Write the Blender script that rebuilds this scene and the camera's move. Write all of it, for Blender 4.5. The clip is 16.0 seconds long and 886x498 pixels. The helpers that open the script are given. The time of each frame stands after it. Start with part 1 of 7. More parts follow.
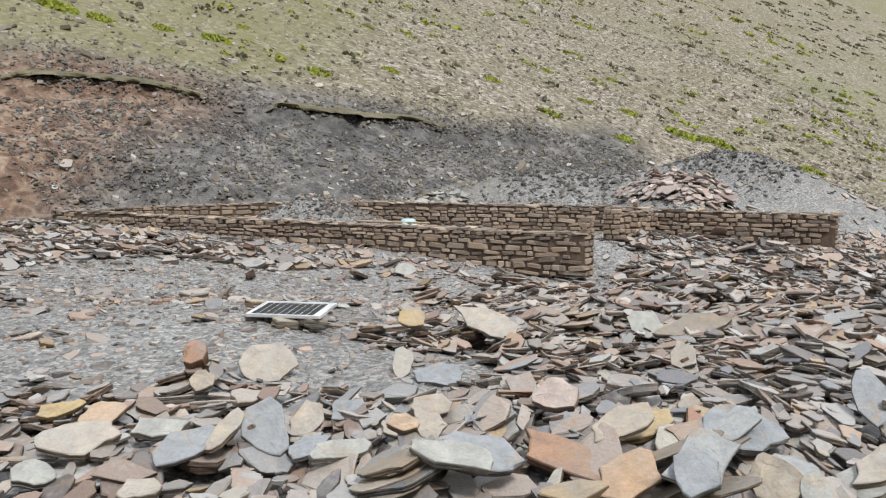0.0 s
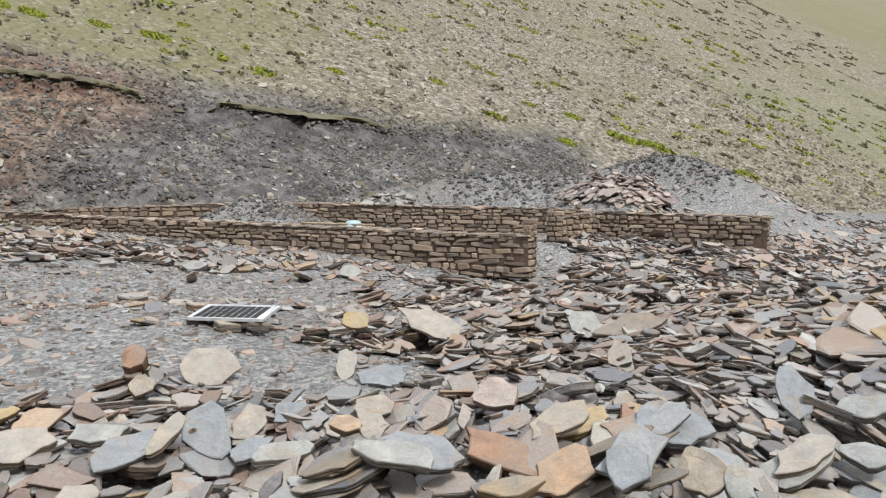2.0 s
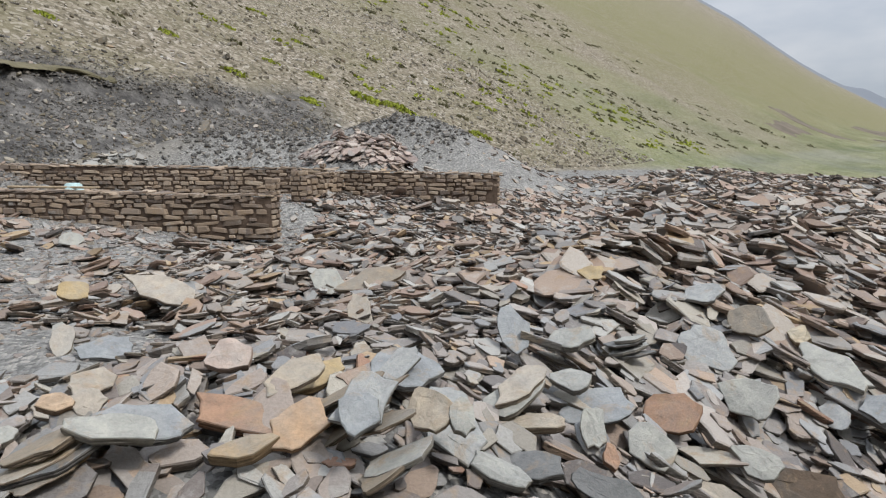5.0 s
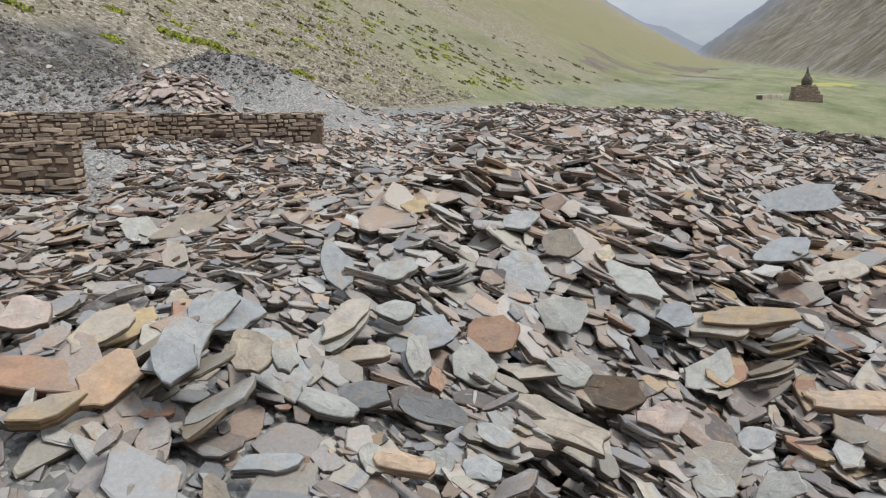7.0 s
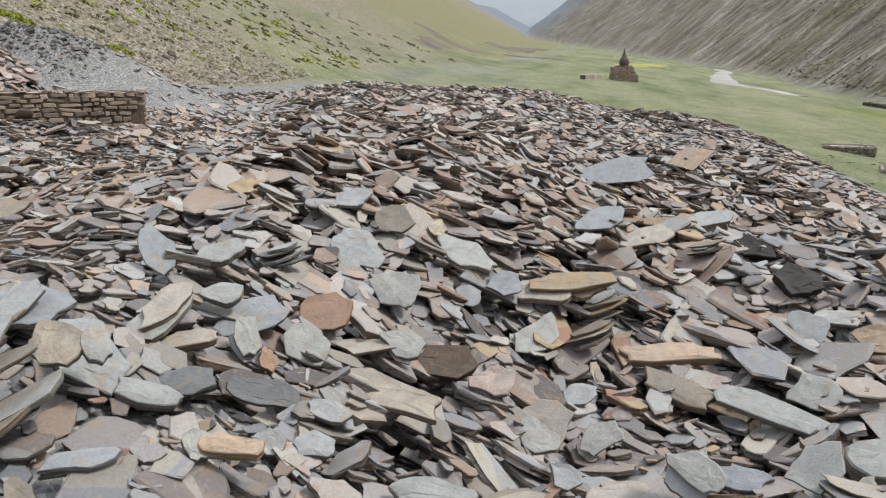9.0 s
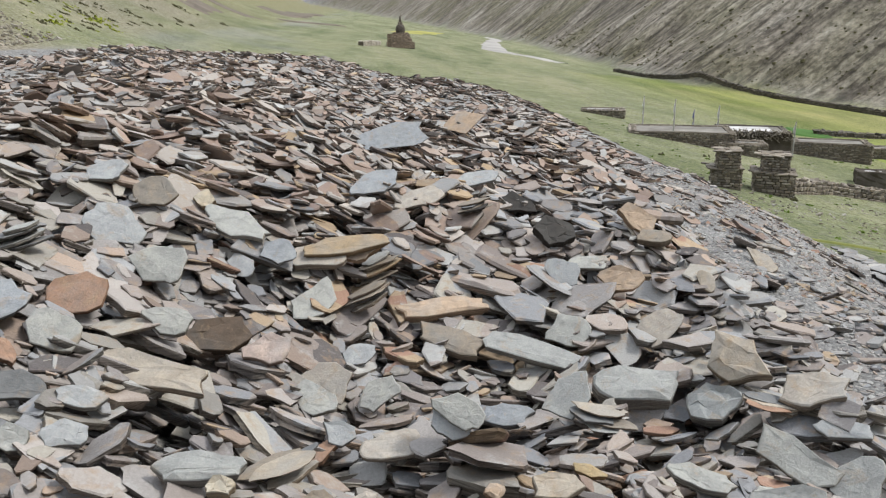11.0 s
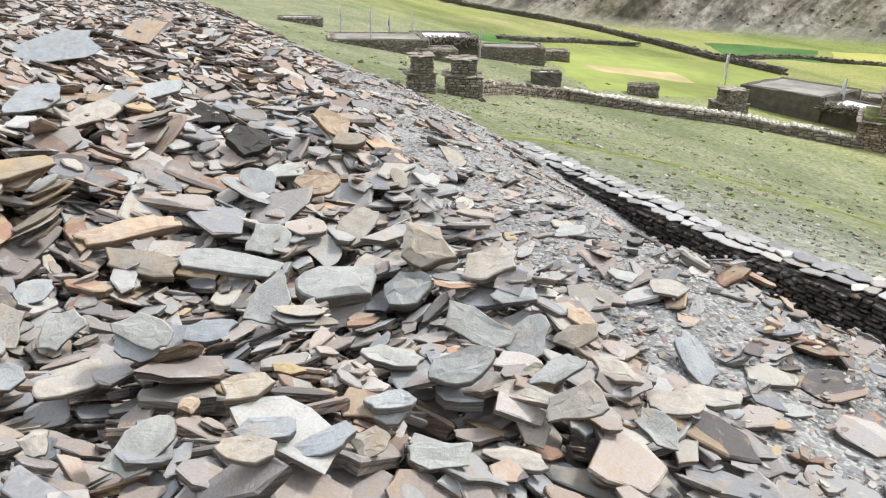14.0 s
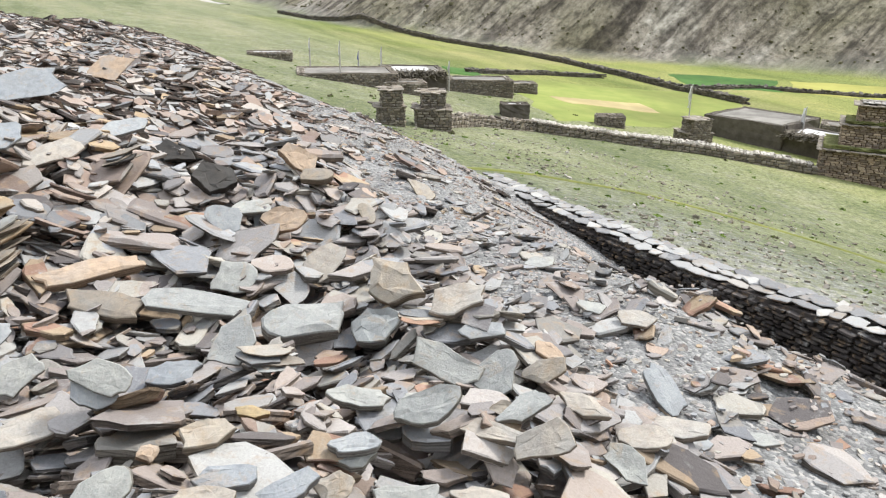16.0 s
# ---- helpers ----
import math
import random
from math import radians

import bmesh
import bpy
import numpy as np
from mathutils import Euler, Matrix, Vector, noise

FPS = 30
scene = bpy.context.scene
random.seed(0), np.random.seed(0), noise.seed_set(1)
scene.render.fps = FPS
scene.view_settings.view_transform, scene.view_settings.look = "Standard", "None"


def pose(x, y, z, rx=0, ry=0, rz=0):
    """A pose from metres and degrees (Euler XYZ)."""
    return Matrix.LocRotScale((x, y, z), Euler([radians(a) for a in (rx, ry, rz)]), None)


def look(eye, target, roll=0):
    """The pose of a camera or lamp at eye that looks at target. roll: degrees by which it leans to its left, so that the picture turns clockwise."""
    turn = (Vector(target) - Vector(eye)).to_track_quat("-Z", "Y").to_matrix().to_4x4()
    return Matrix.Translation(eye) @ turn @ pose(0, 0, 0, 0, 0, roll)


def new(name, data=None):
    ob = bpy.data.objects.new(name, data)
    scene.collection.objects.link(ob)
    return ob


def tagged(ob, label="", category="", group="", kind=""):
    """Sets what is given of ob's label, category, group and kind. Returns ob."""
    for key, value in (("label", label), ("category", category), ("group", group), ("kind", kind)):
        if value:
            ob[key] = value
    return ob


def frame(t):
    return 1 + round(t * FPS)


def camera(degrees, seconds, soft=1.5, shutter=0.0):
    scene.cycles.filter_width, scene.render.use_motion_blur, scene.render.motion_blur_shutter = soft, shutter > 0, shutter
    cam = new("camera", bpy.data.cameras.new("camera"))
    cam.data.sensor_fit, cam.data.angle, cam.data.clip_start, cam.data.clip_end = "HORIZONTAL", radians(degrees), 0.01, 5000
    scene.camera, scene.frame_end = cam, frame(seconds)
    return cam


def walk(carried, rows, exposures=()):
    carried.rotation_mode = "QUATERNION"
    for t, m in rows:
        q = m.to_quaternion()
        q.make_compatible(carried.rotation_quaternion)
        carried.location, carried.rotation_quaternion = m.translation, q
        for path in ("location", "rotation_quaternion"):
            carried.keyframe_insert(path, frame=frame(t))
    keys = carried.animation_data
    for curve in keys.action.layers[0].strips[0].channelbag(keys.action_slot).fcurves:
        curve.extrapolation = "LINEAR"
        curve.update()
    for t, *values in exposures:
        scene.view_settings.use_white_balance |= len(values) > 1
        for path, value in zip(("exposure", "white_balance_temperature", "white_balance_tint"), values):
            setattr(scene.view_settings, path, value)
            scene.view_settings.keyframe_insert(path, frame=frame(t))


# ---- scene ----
cam = camera(61.1, 16.0, soft=1.25)
# seconds, eye, target, roll
PATH = [
    (0.0, (0.000, 0.000, 1.500), (-0.164, 2.988, 1.286), -0.15),
    (0.5, (0.001, -0.019, 1.501), (-0.142, 2.969, 1.274), -0.01),
    (1.0, (0.005, -0.048, 1.508), (-0.107, 2.941, 1.281), 0.09),
    (1.5, (0.007, -0.063, 1.512), (-0.039, 2.929, 1.293), 0.07),
    (2.0, (0.026, -0.072, 1.513), (0.077, 2.920, 1.305), 0.04),
    (2.5, (0.043, -0.073, 1.516), (0.211, 2.915, 1.313), 0.02),
    (3.0, (0.057, -0.073, 1.517), (0.354, 2.904, 1.300), 0.01),
    (3.5, (0.067, -0.065, 1.508), (0.527, 2.890, 1.267), -0.02),
    (4.0, (0.088, -0.069, 1.499), (0.733, 2.849, 1.232), -0.08),
    (4.5, (0.108, -0.068, 1.494), (0.944, 2.797, 1.189), -0.05),
    (5.0, (0.132, -0.058, 1.473), (1.149, 2.741, 1.108), -0.21),
    (7.5, (0.215, -0.108, 1.429), (1.920, 2.272, 0.776), -1.27),
    (8.0, (0.229, -0.122, 1.422), (2.048, 2.166, 0.745), -1.11),
    (10.5, (0.300, -0.283, 1.393), (2.724, 1.306, 0.618), -0.67),
    (11.0, (0.316, -0.328, 1.383), (2.846, 1.054, 0.554), -0.28),
    (11.5, (0.357, -0.375, 1.357), (2.977, 0.784, 0.469), 0.05),
    (12.0, (0.386, -0.406, 1.348), (3.071, 0.539, 0.399), 0.42),
    (12.5, (0.405, -0.430, 1.322), (3.127, 0.329, 0.314), 0.82),
    (13.0, (0.417, -0.431, 1.309), (3.160, 0.163, 0.248), 1.09),
    (13.5, (0.418, -0.458, 1.290), (3.172, -0.023, 0.184), 1.27),
    (14.0, (0.386, -0.519, 1.294), (3.144, -0.223, 0.152), 1.38),
    (14.5, (0.392, -0.565, 1.287), (3.148, -0.385, 0.115), 1.53),
    (15.0, (0.398, -0.587, 1.289), (3.165, -0.483, 0.135), 1.69),
    (15.5, (0.413, -0.579, 1.309), (3.206, -0.473, 0.220), 1.52),
    (16.0, (0.418, -0.563, 1.324), (3.231, -0.368, 0.299), 1.17),
]
EXPOSURES = [(0.0, 0.63), (3.0, 0.59), (5.0, 0.42), (8.0, 0.48), (11.0, 0.55), (11.5, 0.59), (12.0, 0.70), (12.5, 0.87), (13.0, 1.03), (14.0, 1.07), (16.0, 1.06)]
walk(cam, [(t, look(eye, target, roll)) for t, eye, target, roll in PATH], EXPOSURES)

# ---------------------------------------------------------------- light
SUN_EL, SUN_AZ = radians(52), radians(150)
world = bpy.data.worlds.new("sky_world")
scene.world = world
world.use_nodes = True
wn, wl = world.node_tree.nodes, world.node_tree.links
wn.clear()
w_out = wn.new("ShaderNodeOutputWorld")
w_bg = wn.new("ShaderNodeBackground")
w_sky = wn.new("ShaderNodeTexSky")
w_sky.sky_type = "NISHITA"
w_sky.sun_disc = False
w_sky.sun_elevation, w_sky.sun_rotation = SUN_EL, SUN_AZ
w_dim = wn.new("ShaderNodeVectorMath")
w_dim.operation = "SCALE"
w_dim.inputs[3].default_value = 0.1
w_co = wn.new("ShaderNodeTexCoord")
w_map = wn.new("ShaderNodeMapping")
w_map.inputs["Scale"].default_value = (1.6, 1.6, 5.0)
w_noise = wn.new("ShaderNodeTexNoise")
w_noise.inputs["Scale"].default_value = 2.2
w_noise.inputs["Detail"].default_value = 7
w_ramp = wn.new("ShaderNodeValToRGB")
w_ramp.color_ramp.elements[0].position, w_ramp.color_ramp.elements[0].color = 0.36, (0.60, 0.67, 0.78, 1)
w_ramp.color_ramp.elements[1].position, w_ramp.color_ramp.elements[1].color = 0.62, (0.93, 0.95, 1.0, 1)
w_mix = wn.new("ShaderNodeMix")
w_mix.data_type = "RGBA"
w_mix.inputs["Factor"].default_value = 0.85
wl.new(w_co.outputs["Generated"], w_map.inputs["Vector"])
wl.new(w_map.outputs["Vector"], w_noise.inputs["Vector"])
wl.new(w_noise.outputs["Fac"], w_ramp.inputs["Fac"])
wl.new(w_sky.outputs["Color"], w_dim.inputs[0])
wl.new(w_dim.outputs["Vector"], w_mix.inputs["A"])
wl.new(w_ramp.outputs["Color"], w_mix.inputs["B"])
# overcast sky: three times brighter overhead than at the horizon
w_sep = wn.new("ShaderNodeSeparateXYZ")
wl.new(w_co.outputs["Generated"], w_sep.inputs["Vector"])
w_grad = wn.new("ShaderNodeMapRange")
w_grad.inputs["From Min"].default_value, w_grad.inputs["From Max"].default_value = 0.0, 1.0
w_grad.inputs["To Min"].default_value, w_grad.inputs["To Max"].default_value = 0.52, 1.42
wl.new(w_sep.outputs["Z"], w_grad.inputs["Value"])
w_lit = wn.new("ShaderNodeVectorMath")
w_lit.operation = "SCALE"
wl.new(w_mix.outputs["Result"], w_lit.inputs[0])
wl.new(w_grad.outputs["Result"], w_lit.inputs[3])
wl.new(w_lit.outputs["Vector"], w_bg.inputs["Color"])
w_bg.inputs["Strength"].default_value = 0.93
wl.new(w_bg.outputs["Background"], w_out.inputs["Surface"])

sun_data = bpy.data.lights.new("sun", "SUN")
sun_data.energy, sun_data.angle, sun_data.color = 2.0, radians(11), (1.0, 0.96, 0.9)
sun = new("sun", sun_data)
sun.matrix_world = look((60 * math.sin(SUN_AZ), 60 * math.cos(SUN_AZ), 77), (0, 0, 0))


# ---------------------------------------------------------------- material tools
def mat(name, rough=0.85, metal=0.0):
    m = bpy.data.materials.new(name)
    m.use_nodes = True
    b = m.node_tree.nodes["Principled BSDF"]
    b.inputs["Roughness"].default_value = rough
    b.inputs["Metallic"].default_value = metal
    b.inputs["Specular IOR Level"].default_value = 0.3
    return m, m.node_tree.nodes, m.node_tree.links, b


def ramp(n, stops, mode="LINEAR"):
    r = n.new("ShaderNodeValToRGB")
    r.color_ramp.interpolation = mode
    e = r.color_ramp.elements
    while len(e) < len(stops):
        e.new(0.5)
    for k, (pos, col) in enumerate(stops):
        e[k].position = pos
        e[k].color = (*col, 1)
    return r


def noise_tex(n, l, scale, detail=4, rough=0.6, vec=None, dist=0.0):
    t = n.new("ShaderNodeTexNoise")
    t.inputs["Scale"].default_value = scale
    t.inputs["Detail"].default_value = detail
    t.inputs["Roughness"].default_value = rough
    t.inputs["Distortion"].default_value = dist
    if vec:
        l.new(vec, t.inputs["Vector"])
    return t


def mixc(n, l, fac, a, b, blend="MIX"):
    x = n.new("ShaderNodeMix")
    x.data_type = "RGBA"
    x.blend_type = blend
    for key, v in (("Factor", fac), ("A", a), ("B", b)):
        s = x.inputs[key]
        if isinstance(v, (int, float)):
            s.default_value = v
        elif isinstance(v, tuple):
            s.default_value = (*v, 1)
        else:
            l.new(v, s)
    return x.outputs["Result"]


def bump(n, l, b, height, strength=0.5, dist=0.02):
    u = n.new("ShaderNodeBump")
    u.inputs["Strength"].default_value = strength
    u.inputs["Distance"].default_value = dist
    l.new(height, u.inputs["Height"])
    l.new(u.outputs["Normal"], b.inputs["Normal"])
    return u


def plain(name, c1, c2, scale=8.0, rough=0.85, metal=0.0, rel=0.4, dist=0.01):
    m, n, l, b = mat(name, rough, metal)
    co = n.new("ShaderNodeTexCoord").outputs["Object"]
    t = noise_tex(n, l, scale, 6, 0.65, co)
    big = noise_tex(n, l, scale * 0.17, 3, 0.5, co)
    r = ramp(n, [(0.3, c1), (0.7, c2)])
    l.new(t.outputs["Fac"], r.inputs["Fac"])
    dark = ramp(n, [(0.35, (0.72, 0.72, 0.72)), (0.65, (1.1, 1.1, 1.1))])
    l.new(big.outputs["Fac"], dark.inputs["Fac"])
    l.new(mixc(n, l, 1.0, r.outputs["Color"], dark.outputs["Color"], "MULTIPLY"), b.inputs["Base Color"])
    bump(n, l, b, t.outputs["Fac"], rel, dist)
    return m


SLATE = [(0, (0.290, 0.274, 0.263)), (0.13, (0.365, 0.336, 0.314)), (0.27, (0.291, 0.297, 0.304)), (0.4, (0.367, 0.346, 0.303)), (0.52, (0.329, 0.283, 0.251)), (0.64, (0.367, 0.365, 0.352)), (0.75, (0.301, 0.265, 0.242)), (0.84, (0.362, 0.284, 0.229)), (0.9, (0.134, 0.120, 0.115)), (0.95, (0.367, 0.283, 0.194)), (0.98, (0.313, 0.197, 0.144))]
WARM = [(0.0, (0.344, 0.316, 0.288)), (0.14, (0.335, 0.27, 0.228)), (0.28, (0.4, 0.363, 0.321)), (0.42, (0.31, 0.235, 0.19)),
         (0.54, (0.312, 0.298, 0.279)), (0.66, (0.391, 0.391, 0.377)), (0.76, (0.32, 0.24, 0.2)), (0.85, (0.27, 0.274, 0.274)),
         (0.92, (0.149, 0.13, 0.121)), (0.96, (0.381, 0.288, 0.186))]


def slate(name, rnd="island", stops=SLATE, tint=(1, 1, 1)):
    m, n, l, b = mat(name, 0.72)
    if rnd == "island":
        r_out = n.new("ShaderNodeNewGeometry").outputs["Random Per Island"]
    else:
        r_out = n.new("ShaderNodeObjectInfo").outputs["Random"]
    co = n.new("ShaderNodeNewGeometry").outputs["Position"]
    zone = noise_tex(n, l, 0.35, 3, 0.5, co)
    ma = n.new("ShaderNodeMath")
    ma.operation = "MULTIPLY_ADD"
    l.new(zone.outputs["Fac"], ma.inputs[0])
    ma.inputs[1].default_value = 0.9
    ma.inputs[2].default_value = -0.45
    ad = n.new("ShaderNodeMath")
    ad.operation = "ADD"
    l.new(r_out, ad.inputs[0])
    l.new(ma.outputs[0], ad.inputs[1])
    pp = n.new("ShaderNodeMath")
    pp.operation = "PINGPONG"
    pp.inputs[1].default_value = 1.0
    l.new(ad.outputs[0], pp.inputs[0])
    cr = ramp(n, stops, "CONSTANT")
    l.new(pp.outputs[0], cr.inputs["Fac"])
    # value jitter of each slab
    wh = n.new("ShaderNodeTexWhiteNoise")
    wh.noise_dimensions = "1D"
    l.new(r_out, wh.inputs["W"])
    vr = ramp(n, [(0.0, (0.60, 0.60, 0.62)), (1.0, (1.15, 1.145, 1.13))])
    l.new(wh.outputs["Value"], vr.inputs["Fac"])
    c = mixc(n, l, 1.0, cr.outputs["Color"], vr.outputs["Color"], "MULTIPLY")
    # rust and pale films in patches, and fine grain
    st = noise_tex(n, l, 7.0, 5, 0.65, co, 0.4)
    sr = ramp(n, [(0.54, (0, 0, 0)), (0.70, (0.6, 0.6, 0.6))])
    l.new(st.outputs["Fac"], sr.inputs["Fac"])
    c = mixc(n, l, sr.outputs["Color"], c, (0.34, 0.235, 0.14))
    st2 = noise_tex(n, l, 4.3, 5, 0.7, co, 0.2)
    sr2 = ramp(n, [(0.56, (0, 0, 0)), (0.72, (0.55, 0.55, 0.55))])
    l.new(st2.outputs["Fac"], sr2.inputs["Fac"])
    c = mixc(n, l, sr2.outputs["Color"], c, (0.44, 0.44, 0.42))
    g = noise_tex(n, l, 55.0, 5, 0.7, co)
    gr = ramp(n, [(0.3, (0.85, 0.85, 0.85)), (0.7, (1.1, 1.1, 1.1))])
    l.new(g.outputs["Fac"], gr.inputs["Fac"])
    c = mixc(n, l, 1.0, c, gr.outputs["Color"], "MULTIPLY")
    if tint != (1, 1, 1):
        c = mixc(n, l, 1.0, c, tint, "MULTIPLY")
    l.new(c, b.inputs["Base Color"])
    # split layers along the bedding
    la = n.new("ShaderNodeMapping")
    la.inputs["Scale"].default_value = (6, 6, 60)
    l.new(co, la.inputs["Vector"])
    lay = noise_tex(n, l, 1.0, 4, 0.6, la.outputs["Vector"])
    mx = n.new("ShaderNodeMath")
    mx.operation = "ADD"
    l.new(g.outputs["Fac"], mx.inputs[0])
    l.new(lay.outputs["Fac"], mx.inputs[1])
    if name.startswith("slate_broken"):
        # thin leaves of the split rock
        lb = n.new("ShaderNodeMapping")
        lb.inputs["Scale"].default_value = (3, 3, 110)
        l.new(co, lb.inputs["Vector"])
        leaf = noise_tex(n, l, 1.0, 3, 0.5, lb.outputs["Vector"])
        lr = ramp(n, [(0.38, (0.6, 0.59, 0.58)), (0.60, (1.3, 1.29, 1.28))])
        l.new(leaf.outputs["Fac"], lr.inputs["Fac"])
        l.new(mixc(n, l, 1.0, c, lr.outputs["Color"], "MULTIPLY"), b.inputs["Base Color"])
    bump(n, l, b, mx.outputs[0], 0.55, 0.014)
    return m


M_SLATE = slate("slate_mixed")
M_SLATE_WARM = slate("slate_brown", "island", WARM)
M_SLATE_OBJ = slate("slate_mixed_single", "object")
# broken sides: face palette tinted dark, painting in the shade between slabs
M_EDGE_SHADED = slate("slate_broken_edge_shaded", "island", SLATE, (0.42, 0.395, 0.365))
M_EDGE_WARM_SHADED = slate("slate_broken_brown_shaded", "island", WARM, (0.42, 0.385, 0.35))
M_EDGE_FAR_SHADED = slate("slate_broken_far_shaded", "island", WARM, (0.36, 0.33, 0.31))
M_EDGE_OBJ_SHADED = slate("slate_broken_edge_shaded_single", "object", SLATE, (0.42, 0.395, 0.365))
PINK = [(0.0, (0.40, 0.33, 0.30)), (0.3, (0.46, 0.40, 0.36)), (0.6, (0.36, 0.29, 0.26)), (0.8, (0.30, 0.27, 0.25)), (0.9, (0.50, 0.45, 0.41))]
M_PINK = slate("slate_pink", "island", PINK)
MASON = [(0, (0.308, 0.240, 0.180)), (0.25, (0.374, 0.296, 0.225)), (0.5, (0.242, 0.189, 0.145)), (0.7, (0.407, 0.332, 0.260)), (0.85, (0.220, 0.175, 0.145))]
M_MASON = slate("masonry_stone", "object", MASON)
M_MASON_ISL = slate("masonry_stone_far", "island", MASON)
M_MORTAR = plain("mud_mortar", (0.085, 0.060, 0.045), (0.15, 0.11, 0.083), 14, 0.95, rel=0.6)
# wet wall face, coloured near black to carry the shade on its hill side
M_WALL_SHADED = slate("wet_shaded_wall", "island", [(0.0, (0.03, 0.026, 0.024)), (0.4, (0.05, 0.043, 0.04)), (0.7, (0.038, 0.031, 0.028)), (0.9, (0.075, 0.066, 0.06))])
M_COPING = slate("coping_slate", "object", [(0, (0.317, 0.317, 0.312)), (0.4, (0.380, 0.375, 0.359)), (0.7, (0.264, 0.264, 0.264)), (0.9, (0.348, 0.327, 0.296))])

# ---------------------------------------------------------------- the lie of the land
# p runs along the terrace and the valley, q across it, away from the hill
PX, PY, QX, QY = 0.829, 0.559, 0.559, -0.829


def lattice(x, y, seed):
    h = (x.astype(np.int64) * 374761393 + y.astype(np.int64) * 668265263 + seed * 974711) & 0x7FFFFFFF
    h = ((h ^ (h >> 13)) * 1274126177) & 0x7FFFFFFF
    return ((h ^ (h >> 16)) & 0xFFFF) / 65535.0


def vnoise(x, y, seed=0):
    xi, yi = np.floor(x), np.floor(y)
    fx, fy = x - xi, y - yi
    fx, fy = fx * fx * (3 - 2 * fx), fy * fy * (3 - 2 * fy)
    a, b = lattice(xi, yi, seed), lattice(xi + 1, yi, seed)
    c, d = lattice(xi, yi + 1, seed), lattice(xi + 1, yi + 1, seed)
    return (a * (1 - fx) + b * fx) * (1 - fy) + (c * (1 - fx) + d * fx) * fy - 0.5


def fbm(x, y, scale, octaves=4, seed=0):
    out, amp = 0.0, 1.0
    for k in range(octaves):
        out = out + amp * vnoise(x * scale, y * scale, seed + 17 * k)
        scale, amp = scale * 2.03, amp * 0.5
    return out


def sstep(a, b, v):
    t = np.clip((v - a) / (b - a), 0, 1)
    return t * t * (3 - 2 * t)


def smax(a, b, k):
    h = np.clip(0.5 + 0.5 * (a - b) / k, 0, 1)
    return b * (1 - h) + a * h + k * h * (1 - h)


_tq = np.linspace(-40, 20, 601)
_tz = np.interp(_tq, [-40, -14, -10, -6, -3, -1.5, 1, 3.2, 7.4, 10, 12.1, 20], [0.5, 0.4, 0.27, 0.15, -0.05, -0.42, -1.2, -1.6, -2.4, -3.1, -3.95, -6.0])
_ker = np.exp(-np.linspace(-2, 2, 17) ** 2)
_tz = np.convolve(np.pad(_tz, 8, mode="edge"), _ker / _ker.sum(), "valid")
WALL_Q = 12.3
HILL_Q = -25.0


def toe_q(p):
    return np.interp(p, [-300, 40, 76, 95, 131, 200, 288, 700, 4000], [125, 118, 100, 76, 56, 56, 62, 20, -420])


def valley(p, q):
    return -6.25 + 0.0323 * np.clip(p, -60, 2500) - 0.1027 * np.minimum(q, 45 + 25 * np.tanh((q - 45) / 25))


def rim(x, y):
    """How far a place lies below the rim of the cut bank, in plan."""
    return (39.9 + 0.52 * x + 1.2 * fbm(x, y, 0.12, 3, 77) - y) * 0.93


